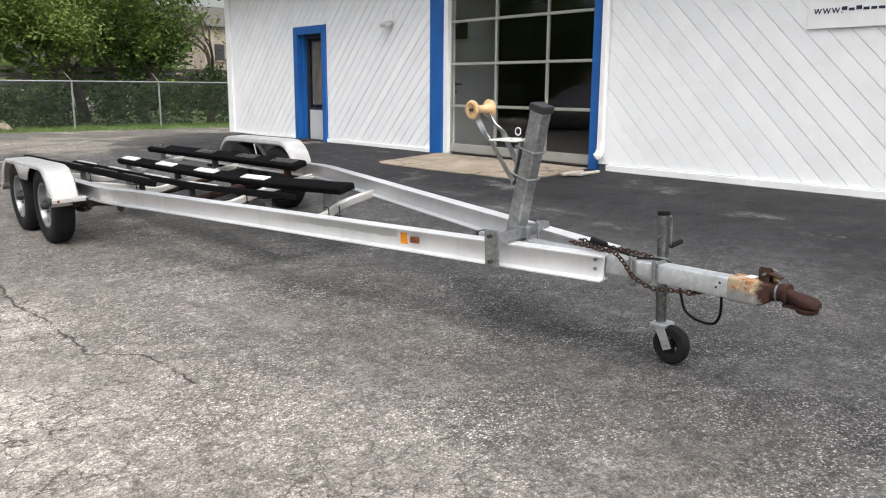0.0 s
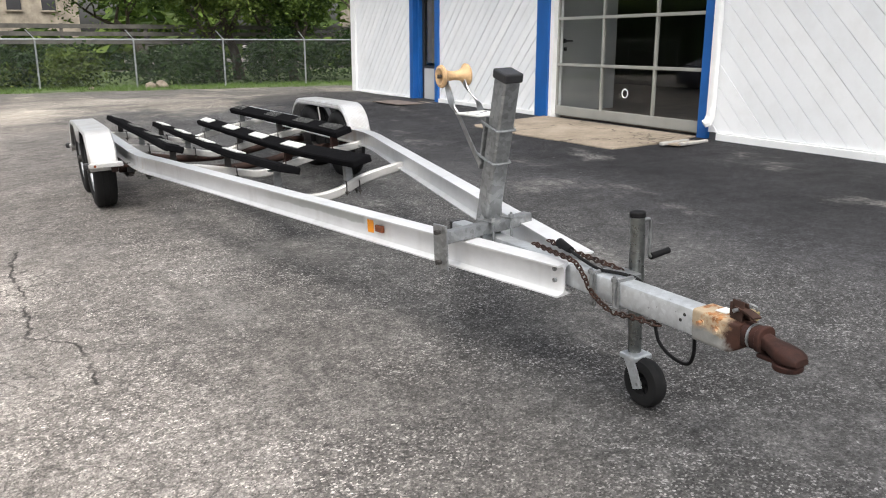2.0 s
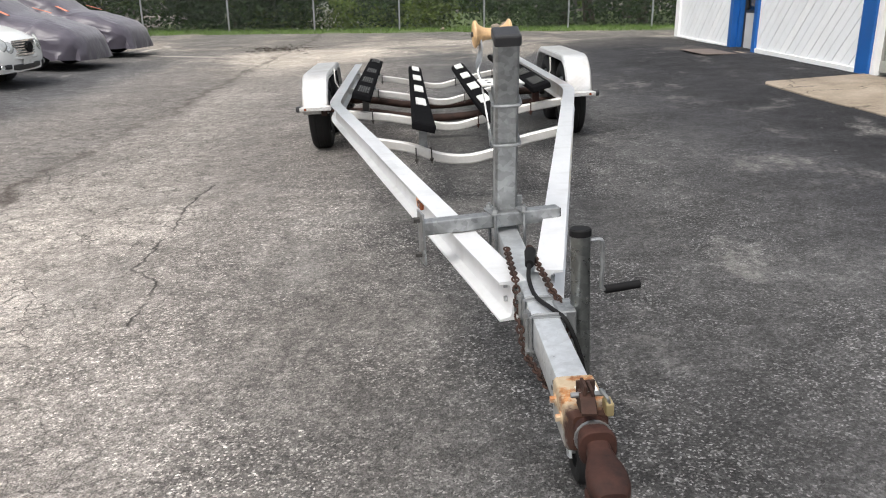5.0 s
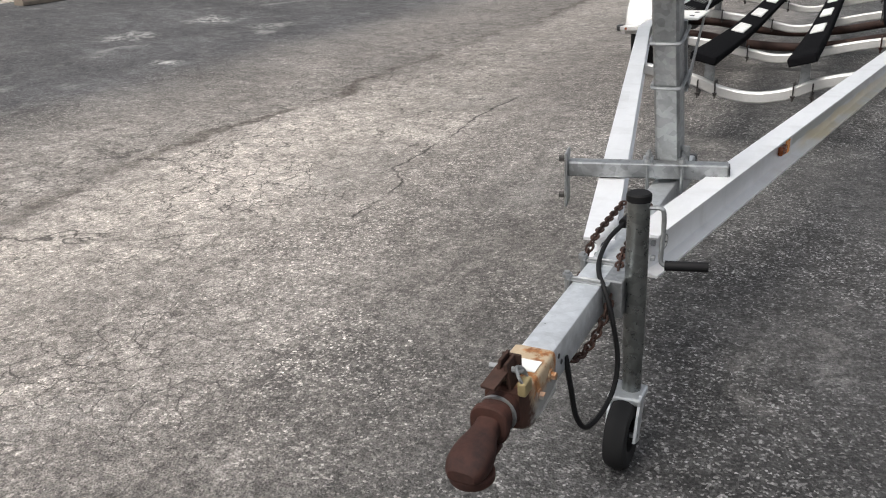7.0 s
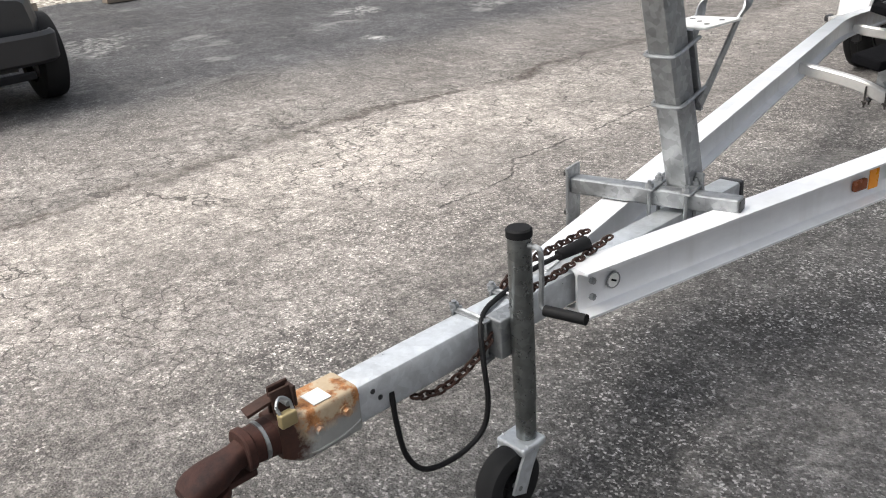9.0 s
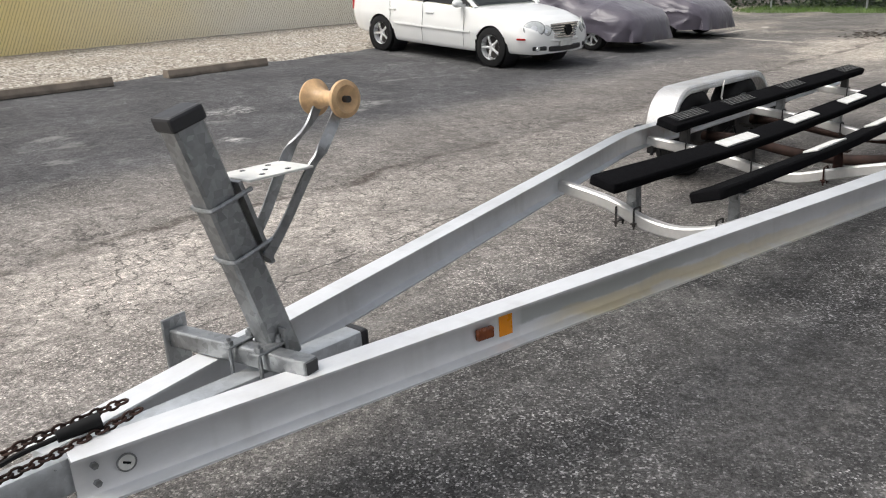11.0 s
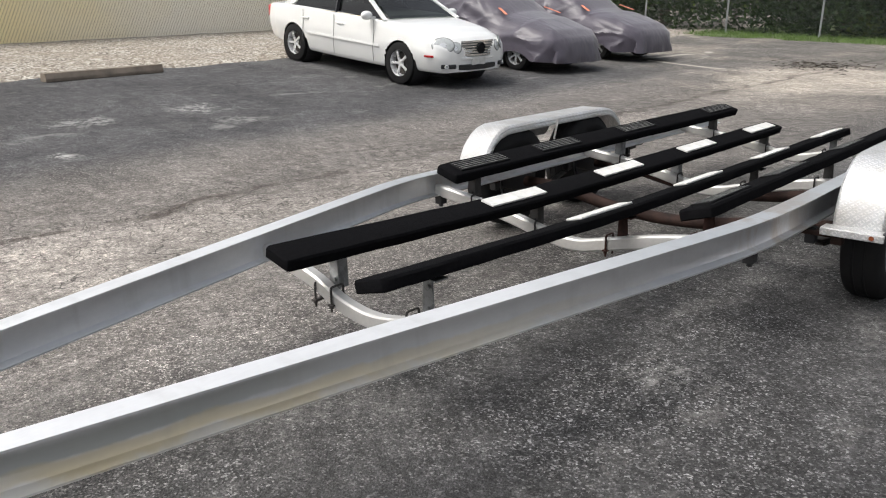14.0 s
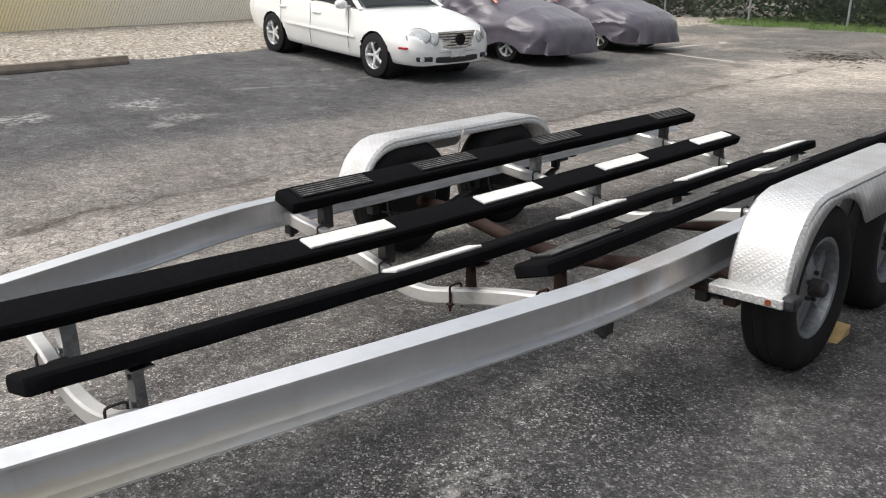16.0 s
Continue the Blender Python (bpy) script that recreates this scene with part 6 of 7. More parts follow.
def saloon(m):
    car = empty("white_sedan", m, "white four-door saloon car with silver alloy wheels, parked on asphalt", "car")
    F, R = 1.415, -1.415
    body = part("body", body_shell(sedan_stations(), (F, R), 0.365), M_CARWHITE, car, smooth=True)
    bm = bmesh.new()
    for c in (F, R):
        for s in (-1, 1):
            lathe(bm, [(s * 0.50, 0.0), (s * 0.50, 0.375), (s * 0.86, 0.372)], "y", 28, Matrix.Translation((c, 0, 0.318)))
    box(bm, (0, 0, 0.26), (4.2, 1.2, 0.08))
    part("underbody", bm, M_BLACKPL, car)
    for x in (F, R):
        for s in (-1, 1):
            car_wheel(car, x, s * 0.79, s)
    # cabin
    sect = [(0.93, 0.70, 0.955), (0.15, 0.60, 1.40), (-0.4, 0.60, 1.44), (-0.85, 0.595, 1.425), (-1.2, 0.585, 1.37), (-1.9, 0.66, 1.0)]
    bm = bmesh.new()
    rings = []
    for x, w, z in sect:
        rings.append([bm.verts.new((x, y, zz)) for y, zz in ((-w - 0.005, z - 0.05), (-w * 0.86, z), (0, z + 0.02), (w * 0.86, z), (w + 0.005, z - 0.05))])
    for a, b in list(zip(rings, rings[1:]))[1:4]:
        for i in range(4):
            bm.faces.new((a[i], a[i + 1], b[i + 1], b[i]))
    roof = part("roof", bm, M_CARWHITE, car, smooth=True)
    sol = roof.modifiers.new("thickness", "SOLIDIFY")
    sol.thickness = 0.03
    for s in (-1, 1):
        bm = bmesh.new()
        poly = [(0.92, 0.835, 0.945), (0.18, 0.62, 1.36), (-0.4, 0.62, 1.40), (-0.95, 0.62, 1.36), (-1.38, 0.72, 1.14), (-1.5, 0.81, 0.965)]
        bm.faces.new([bm.verts.new((x, s * y, z)) for x, y, z in poly])
        part("side_window", bm, M_CARGLASS, car, "dark tinted side window")
        for a, b in (((1.02, 0.83, 0.94), (0.16, 0.615, 1.385)), ((-0.22, 0.845, 0.95), (-0.36, 0.625, 1.40)), ((-1.62, 0.80, 0.955), (-1.08, 0.61, 1.36)), ((-1.75, 0.76, 0.955), (-1.2, 0.59, 1.36)), ((-1.88, 0.72, 0.955), (-1.3, 0.57, 1.34))):
            bm = bmesh.new()
            sweep(bm, [(a[0], s * a[1], a[2]), (b[0], s * b[1], b[2])], rect(0.03, 0.07), up=(0, 1, 0))
            part("pillar", bm, M_CARWHITE if a[0] > 0.5 or a[0] < -1 else M_BLACKPL, car)
        bm = bmesh.new()
        sweep(bm, [(0.95, s * 0.842, 0.952), (-0.4, s * 0.853, 0.962), (-1.5, s * 0.835, 0.965)], rect(0.012, 0.016))
        part("window_trim", bm, M_CHROME, car, "bright window trim")
        # mirror
        bm = bmesh.new()
        bmesh.ops.create_uvsphere(bm, u_segments=16, v_segments=10, radius=0.1, matrix=Matrix.Translation((0.72, s * 0.98, 1.0)) @ Matrix.Diagonal((0.75, 1.1, 0.72, 1)))
        box(bm, (0.74, s * 0.88, 0.965), (0.07, 0.1, 0.04))
        part("wing_mirror", bm, M_CARWHITE, car, smooth=True)
        # doors: handles, gaps, rubbing strip
        for x in (-0.05, -1.05):
            bm = bmesh.new()
            box(bm, (x, s * 0.905, 0.80), (0.2, 0.03, 0.032), bev=0.01)
            part("door_handle", bm, M_CARWHITE, car)
        for x in (0.80, -0.24, -1.12):
            bm = bmesh.new()
            sweep(bm, [(x, s * 0.896, 0.93), (x + 0.02, s * 0.911, 0.72), (x, s * 0.912, 0.5), (x - 0.02, s * 0.87, 0.29)], rect(0.006, 0.006), up=(1, 0, 0))
            part("door_gap", bm, M_SEAM, car)
        bm = bmesh.new()
        sweep(bm, [(0.95, s * 0.915, 0.55), (0, s * 0.9185, 0.555), (-0.98, s * 0.9165, 0.56)], rect(0.012, 0.03))
        part("rubbing_strip", bm, M_CARWHITE, car)
        # lamps
        for (x, y, z, a, rx, rz) in ((2.245, 0.655, 0.675, 42, 0.20, 0.14), (2.355, 0.475, 0.64, 26, 0.115, 0.105)):
            rot = Matrix.Translation((x, s * y, z)) @ Matrix.Rotation(radians(s * a), 4, "Z") @ Matrix.Rotation(radians(-22), 4, "Y")
            bm = bmesh.new()
            bmesh.ops.create_uvsphere(bm, u_segments=24, v_segments=14, radius=1, matrix=rot @ Matrix.Diagonal((0.024, rx * 0.92, rz * 0.86, 1)))
            lampo = part("headlamp", bm, M_LAMP, car, "oval headlamp", smooth=True)
            bm = bmesh.new()
            bmesh.ops.create_uvsphere(bm, u_segments=24, v_segments=10, radius=1, matrix=rot @ Matrix.Diagonal((0.015, rx * 0.97, rz * 0.92, 1)))
            part("seal", bm, M_GREYTRIM, lampo, smooth=True)
            bm = bmesh.new()
            lathe(bm, [(0.0, 0.0), (0.0, 0.05), (-0.03, 0.06), (-0.03, 0.0)], "x", 18, rot @ Matrix.Translation((0.0245, 0, -0.01)) @ Matrix.Diagonal((0.5, rx * 6, rz * 7, 1)))
            part("reflector", bm, M_SILVER, lampo)
        bm = bmesh.new()
        box(bm, (0, 0, 0), (0.02, 0.16, 0.032), Matrix.Translation((2.12, s * 0.845, 0.51)) @ Matrix.Rotation(radians(s * 58), 4, "Z"), bev=0.006)
        part("side_marker", bm, M_RED, car, "small red side marker")
        bm = bmesh.new()
        box(bm, (0, 0, 0), (0.05, 0.26, 0.070), Matrix.Translation((2.345, s * 0.60, 0.365)) @ Matrix.Rotation(radians(s * 32), 4, "Z"), bev=0.02)
        fog = part("fog_recess", bm, M_BLACKPL, car, "dark fog lamp recess")
        bm = bmesh.new()
        lathe(bm, [(0.0, 0.0), (0.012, 0.03), (0.0, 0.038)], "x", 16, Matrix.Translation((2.352, s * 0.65, 0.36)) @ Matrix.Rotation(radians(s * 32), 4, "Z"))
        part("fog_lamp", bm, M_LAMP, fog)
        bm = bmesh.new()
        box(bm, (-2.36, s * 0.66, 0.80), (0.12, 0.2, 0.22), bev=0.03)
        part("tail_lamp", bm, M_RED, car, "red tail lamp")
    # windscreen
    bm = bmesh.new()
    bm.faces.new([bm.verts.new(p) for p in ((1.0, -0.72, 0.965), (1.05, 0, 0.975), (1.0, 0.72, 0.965), (0.2, 0.57, 1.40), (0.17, 0, 1.42), (0.2, -0.57, 1.40))])
    part("windscreen", bm, M_SCREEN, car, "pale reflecting windscreen")
    bm = bmesh.new()
    bm.faces.new([bm.verts.new(p) for p in ((-1.28, -0.52, 1.34), (-1.28, 0.52, 1.34), (-1.86, 0.62, 0.99), (-1.86, -0.62, 0.99))])
    part("rear_window", bm, M_SCREEN, car)
    bm = bmesh.new()
    box(bm, (0.0, 0, 0.85), (1.8, 1.3, 0.3))
    part("dashboard", bm, M_GREYTRIM, car)
    # nose
    bm = bmesh.new()
    pts = [(2.355, -0.37, 0.725), (2.42, -0.18, 0.735), (2.438, 0, 0.738), (2.42, 0.18, 0.735), (2.355, 0.37, 0.725)]
    low = [(x + 0.02, y * 0.84, 0.53) for x, y, z in pts]
    bm.faces.new([bm.verts.new(p) for p in pts] + [bm.verts.new(p) for p in low[::-1]])
    grille = part("grille", bm, M_GREYTRIM, car, "chrome-slatted radiator grille")
    for i in range(6):
        k = i / 5
        bm = bmesh.new()
        sweep(bm, [Vector(p).lerp(Vector(q), k) + Vector((0.01, 0, 0)) for p, q in zip(pts, low)], rect(0.014, 0.019 if 0 < i < 5 else 0.026))
        part("slat", bm, M_CHROME, grille)
    bm = bmesh.new()
    lathe(bm, [(0.0, 0.070), (0.014, 0.074), (0.014, 0.082), (0.0, 0.086), (0.0, 0.070)], "x", 28)
    lathe(bm, [(0.006, 0.0), (0.006, 0.072)], "x", 24)
    part("round_emblem", bm, M_RIB, grille, "plain round emblem", m=pose(2.468, 0, 0.632))
    bm = bmesh.new()
    sweep(bm, [(2.375, -0.42, 0.345), (2.405, -0.2, 0.34), (2.415, 0, 0.34), (2.405, 0.2, 0.34), (2.375, 0.42, 0.345)], rect(0.06, 0.085, 0.012))
    part("lower_grille", bm, M_BLACKPL, car, "dark lower air intake")
    bm = bmesh.new()
    box(bm, (2.43, 0.0, 0.405), (0.015, 0.31, 0.155), bev=0.006)
    part("number_plate", bm, M_PAD, car, "blank white number plate")
    bm = bmesh.new()
    sweep(bm, [(2.25, -0.70, 0.475), (2.36, -0.5, 0.475), (2.415, -0.25, 0.475), (2.425, 0, 0.475), (2.415, 0.25, 0.475), (2.36, 0.5, 0.475), (2.25, 0.70, 0.475)], rect(0.03, 0.05, 0.01))
    part("bumper_strip", bm, M_CARWHITE, car, smooth=True)
    # short front overhang
    for ob in car.children_recursive:
        if ob.type == "MESH" and ob.matrix_basis.translation.length == 0:
            for v in ob.data.vertices:
                if v.co.x > 1.5:
                    v.co.x = 1.5 + (v.co.x - 1.5) * 0.88
        elif ob.matrix_basis.translation.x > 1.6:
            ob.matrix_basis = Matrix.Translation((-0.113, 0, 0)) @ ob.matrix_basis
    return car


def slope_pose(xf, xr, y, base=2.83):
    """A car's pose with its nose towards the building, its axles at xf and xr."""
    zf, zr = level(xf, y), level(xr, y)
    return SITE @ pose((xf + xr) / 2, y, (zf + zr) / 2, 0, math.degrees(math.atan2(zr - zf, xf - xr)), 0)


saloon(slope_pose(-12.48, -15.31, 6.57) @ pose(0, 0, 0.005, 0, 0, -1.3))

k = Mat("grey_cover_fabric", 0.38, 0, 0.5)
k.base(k.mix(k.noise(1.8, 5), (0.046, 0.040, 0.055), (0.100, 0.088, 0.114)))
k.b.inputs["Sheen Weight"].default_value = 0.3
k.bump(k.noise(3.2, 5, 0.55, stretch=(0.6, 2.4, 1.6)), 0.35, 0.05)
M_COVER = k.m


def covered_car(m, seed, label, length=4.75, width=1.8, height=1.42):
    """A car under a loose fabric cover: its outline shows, with folds and a wavy hem."""
    car = empty("covered_car", m, label, "car", "covered cars")
    bm = bmesh.new()
    L = length / 2
    top = [(-L, 0.75), (-L + 0.15, 0.95), (-L * 0.75, 1.05), (-L * 0.5, height - 0.04), (-0.2, height), (0.35, height - 0.08), (L * 0.42, 0.98), (L * 0.7, 0.90), (L - 0.25, 0.78), (L - 0.05, 0.64), (L, 0.55)]
    wid = [(-L, 0.62), (-L + 0.2, 0.80), (-L * 0.6, 0.89), (0, 0.9), (L * 0.6, 0.89), (L - 0.3, 0.82), (L - 0.08, 0.70), (L, 0.60)]
    rows = []
    nx, nt = 90, 60
    for i in range(nx + 1):
        x = -L + 2 * L * i / nx
        zt, w = lerp_table(x, top), lerp_table(x, wid) * width / 1.8
        hem = 0.22 + 0.06 * noise.noise((x * 1.1, seed, 0))
        if abs(x - L * 0.62) < 0.42:
            hem += 0.14 * (1 - (abs(x - L * 0.62) / 0.42) ** 2)
        ring = []
        for j in range(nt + 1):
            t = math.pi * j / nt
            y, up = -math.cos(t), math.sin(t)
            yy = math.copysign(abs(y) ** 0.55, y) * w
            z = hem + (zt - hem) * (up ** 0.62)
            p = Vector((x, yy, z))
            low = 1 - up
            slant = x * 0.55 + z * 1.5 * (1 if x > 0 else -1)
            ridge = 1 - abs(noise.noise((slant * 1.6, (x - z * 0.6) * 0.55 + y, seed + 11))) * 6.0
            ridge2 = 1 - abs(noise.noise((x * 0.7 - z * 2.6, y * 0.8 + x * 0.9, seed + 20))) * 8.0
            fold = 0.35 * noise.noise((x * 1.3, y * 1.2, seed)) + 0.5 * max(0.0, ridge) + 0.35 * max(0.0, ridge2)
            amp = 0.022 + 0.12 * low
            p += Vector((0, math.copysign(1, y) * fold * amp if abs(y) > 0.1 else 0, fold * 0.04))
            end = max(0, abs(x) - (L - 0.35)) / 0.35
            p.x -= math.copysign(end * 0.12 * (1 - up), x) + 0.03 * fold * end
            ring.append(bm.verts.new(p))
        rows.append(ring)
    for a, b in zip(rows, rows[1:]):
        for j in range(nt):
            bm.faces.new((a[j], a[j + 1], b[j + 1], b[j]))
    # hanging ends
    for ring, s in ((rows[0], -1), (rows[-1], 1)):
        prev = ring
        for step in range(1, 7):
            k = step / 6
            nxt = []
            for j, v in enumerate(ring):
                z = 0.22 + (v.co.z - 0.22) * (1 - k)
                fold = noise.noise((v.co.y * 6, seed, k)) * 0.05 * k
                nxt.append(bm.verts.new((v.co.x + s * (0.07 * math.sin(k * 1.6) + fold), v.co.y * (1 + 0.04 * k), z)))
            for j in range(nt):
                f = (prev[j], prev[j + 1], nxt[j + 1], nxt[j])
                bm.faces.new(f if s > 0 else f[::-1])
            prev = nxt
    cover = part("cover", bm, M_COVER, car, "loose grey-violet fabric car cover", smooth=True)
    for s in (-1, 1):
        for x in (0.9, 0.1):
            bm = bmesh.new()
            w = lerp_table(x, wid) * width / 1.8
            zt = lerp_table(x, top)
            sweep(bm, [(x + 0.25, s * (w * 0.86), zt * 0.93), (x - 0.06, s * (w * 0.72), zt + 0.015)], rect(0.05, 0.012))
            part("strap", bm, M_ORANGE, cover, "faded orange reflective strap")
    for x in (L * 0.62, -L * 0.6):
        for s in (-1, 1):
            car_wheel(car, x, s * 0.70, s, 0.30, 7)
    return car


covered_car(slope_pose(-12.5, -15.2, 9.55) @ pose(-0.1, 0, 0, 0, 0, -4), 1.5, "low car under a loose grey fabric cover with orange straps")
covered_car(slope_pose(-12.6, -15.3, 12.5) @ pose(-0.1, 0, 0, 0, 0, -6), 7.5, "second low car under a loose grey fabric cover")

# dark vehicle whose corner shows
suv = empty("dark_suv", slope_pose(-11.72, -14.42, -4.53), "dark sport utility vehicle with a black bumper, parked on asphalt", "car")
st = [(-2.3, 0.45, 0.72, 0.80, 1.0, 0.6, 1.05), (-2.1, 0.36, 0.84, 0.90, 1.08, 0.72, 1.10), (0, 0.34, 0.86, 0.93, 1.08, 0.74, 1.10), (1.0, 0.34, 0.86, 0.93, 1.05, 0.74, 1.08),
      (1.75, 0.36, 0.85, 0.91, 0.98, 0.7, 1.02), (2.0, 0.38, 0.82, 0.88, 0.92, 0.62, 0.96), (2.12, 0.40, 0.74, 0.80, 0.86, 0.55, 0.90)]
part("body", body_shell(st, (1.72, -1.35), 0.40), M_CARDARK, suv, smooth=True)
bm = bmesh.new()
sweep(bm, smooth_path([(2.08, -0.93, 0.52), (2.14, -0.90, 0.52), (2.2, -0.75, 0.52), (2.24, -0.35, 0.52), (2.25, 0, 0.52), (2.24, 0.35, 0.52), (2.2, 0.75, 0.52), (2.14, 0.90, 0.52), (2.08, 0.93, 0.52)], 4), rect(0.07, 0.25, 0.03))
part("bumper", bm, M_BLACKPL, suv, "black plastic bumper", smooth=True)
bm = bmesh.new()
sweep(bm, [(2.24, -0.7, 0.33), (2.28, 0, 0.32), (2.24, 0.7, 0.33)], rect(0.05, 0.06, 0.01))
part("bumper_lip", bm, M_RIB, suv)
bm = bmesh.new()
box(bm, (-0.4, 0, 1.42), (2.9, 1.4, 0.6), bev=0.2)
part("cabin", bm, M_CARGLASS, suv, "dark glazed cabin")
for x in (1.72, -1.35):
    for s in (-1, 1):
        car_wheel(suv, x, s * 0.93, s, 0.36)
bm = bmesh.new()
box(bm, (0, 0, 0.42), (4.0, 1.3, 0.2))
part("underbody", bm, M_BLACKPL, suv)


# ---- plants behind the fence ----
def leaf_material(name, lo, hi):
    k = Mat(name, 0.55, 0, 0.35)
    rnd = k.island()
    col = k.mix(rnd, lo, hi)
    col = k.mix(k.ramp(k.noise(0.35, 4), (0.35, 0.0), (0.65, 0.55)), col, tuple(x * 0.55 for x in lo))
    k.base(col)
    tr = k.n.new("ShaderNodeBsdfTranslucent")
    k.l.new(col, tr.inputs["Color"])
    mx = k.n.new("ShaderNodeMixShader")
    mx.inputs[0].default_value = 0.28
    k.l.new(k.b.outputs[0], mx.inputs[1])
    k.l.new(tr.outputs[0], mx.inputs[2])
    k.l.new(mx.outputs[0], k.n["Material Output"].inputs["Surface"])
    return k.m


M_LEAF = leaf_material("tree_leaves", (0.026, 0.060, 0.010), (0.17, 0.25, 0.045))
M_LEAF2 = leaf_material("pale_spring_leaves", (0.07, 0.12, 0.02), (0.20, 0.26, 0.06))
M_SHRUB = leaf_material("shrub_leaves", (0.009, 0.027, 0.007), (0.050, 0.095, 0.021))
M_BARK = simple("tree_bark", (0.06, 0.048, 0.036), 0.9, var=0.4, scale=6, fine=40, bump=0.5)
RNG = np.random.RandomState(4)


def leaf_mesh(name, centres, size, mat):
    """Bent leaves, two triangles each, at the given places."""
    n = len(centres)
    d = RNG.normal(size=(n, 3))
    d[:, 2] *= 0.6
    d /= np.linalg.norm(d, axis=1)[:, None]
    e = np.cross(d, RNG.normal(size=(n, 3)))
    e /= np.linalg.norm(e, axis=1)[:, None]
    s = size * RNG.uniform(0.55, 1.35, n)[:, None]
    f = np.cross(d, e)
    v = np.empty((n, 4, 3))
    v[:, 0] = centres - d * s
    v[:, 1] = centres + e * s * 0.45 + f * s * 0.18
    v[:, 2] = centres + d * s
    v[:, 3] = centres - e * s * 0.45 + f * s * 0.18
    me = bpy.data.meshes.new(name)
    me.from_pydata(v.reshape(-1, 3).tolist(), [], [(4 * i, 4 * i + 1, 4 * i + 2, 4 * i + 3) for i in range(n)])
    me.materials.append(mat)
    return me


def tree(x, y, height, mat, leaves, lean=0.0, size=0.095, bare=0.35):
    """A tapered trunk with forking limbs; leaves gather in clumps about their ends."""
    z0 = level(x, y) - 0.1
    t = empty("tree", SITE @ pose(x, y, z0), "leafy green tree behind the fence", "tree", "trees behind the fence")
    bm = bmesh.new()
    tips = []

    def limb(p, d, length, r, depth):
        n = 5
        pts, rad = [p], [r]
        q = p.copy()
        for i in range(n):
            d = (d + Vector(RNG.normal(0, 0.16, 3)) + Vector((0, 0, 0.05))).normalized()
            q = q + d * (length / n)
            pts.append(q.copy())
            rad.append(r * (1 - 0.6 * (i + 1) / n))
        rings = sweep(bm, pts, circle(1.0, 7), up=(0.3, 1, 0.1), caps=False)
        for ring, c, rr in zip(rings, pts, rad):
            for v in ring:
                v.co = c + (v.co - c).normalized() * rr
        if depth == 0:
            tips.extend(pts[2:])
            return
        tips.extend(pts[-2:])
        for i in range(3):
            a = RNG.uniform(0, 2 * math.pi)
            side = Vector((math.cos(a), math.sin(a), RNG.uniform(0.1, 0.9))).normalized()
            limb(pts[-1 - (i % 3)], (d * 0.5 + side).normalized(), length * RNG.uniform(0.55, 0.8), rad[-1 - (i % 3)] * 0.75, depth - 1)

    limb(Vector((0, 0, 0)), Vector((lean, 0, 1)).normalized(), height * bare, height * 0.022 + 0.05, 3)
    part("trunk", bm, M_BARK, t, smooth=True)
    tips = np.array([tuple(p) for p in tips])
    tips = tips[tips[:, 2] > height * bare * 0.55]
    pick = RNG.randint(0, len(tips), leaves)
    clump = RNG.normal(0, 1, (len(tips), 3)) * 0.25
    c = tips[pick] + clump[pick] + RNG.normal(0, 0.36, (leaves, 3)) * np.array([1.1, 1.1, 0.75])
    crown = new("crown", leaf_mesh("crown", c, size, mat))
    crown.parent = t
    return t


TREES = [(-24, 30, 9), (-19.5, 27, 8), (-15.5, 31, 10), (-12.5, 26.5, 8), (-9.3, 30.5, 9), (-1.5, 32, 9), (1.6, 27.5, 9.5), (3.9, 30.5, 8.5), (13.5, 31, 9), (-28, 26, 8), (0.2, 25.8, 7), (3.2, 25.2, 7)]
for i, (x, y, h) in enumerate(TREES):
    tree(x, y, h, (M_LEAF, M_LEAF2, M_LEAF)[i % 3], (8200, 9500, 7200)[i % 3], RNG.uniform(-0.15, 0.15))


def thicket(name, n, x0, x1, y0, y1, top, size, mat, label, seed):
    """Undergrowth: leaves heaped in clumps of uneven height."""
    m = int((x1 - x0) * (y1 - y0) * 1.1)
    cx, cy = RNG.uniform(x0, x1, m), RNG.uniform(y0, y1, m)
    h = np.array([top(a) * (0.55 + 0.5 * (noise.noise((a * 0.5, b * 0.5, seed)) + 0.5)) for a, b in zip(cx, cy)])
    i = RNG.randint(0, m, n)
    k = RNG.uniform(0, 1, n) ** 0.7
    rad = (0.75 * (1 - 0.55 * k))[:, None]
    c = np.stack([cx[i], cy[i], h[i] * k], 1) + RNG.normal(0, 1, (n, 3)) * rad * np.array([0.62, 0.62, 0.22])
    c[:, 2] = np.maximum(c[:, 2], 0.03)
    c[:, 1] = np.maximum(c[:, 1], FY + 0.12)
    ob = new(name, leaf_mesh(name, c, size, mat))
    ob.matrix_basis = SITE
    return tagged(ob, label, "shrubs", kind="stuff")


def hedge_top(x):
    return lerp_table(x, [(-30, 2.6), (-17, 2.4), (-9, 2.0), (-5.8, 1.35), (-4.2, 1.6), (-1.0, 1.5), (1.5, 2.0), (6, 2.2), (14, 2.4)])


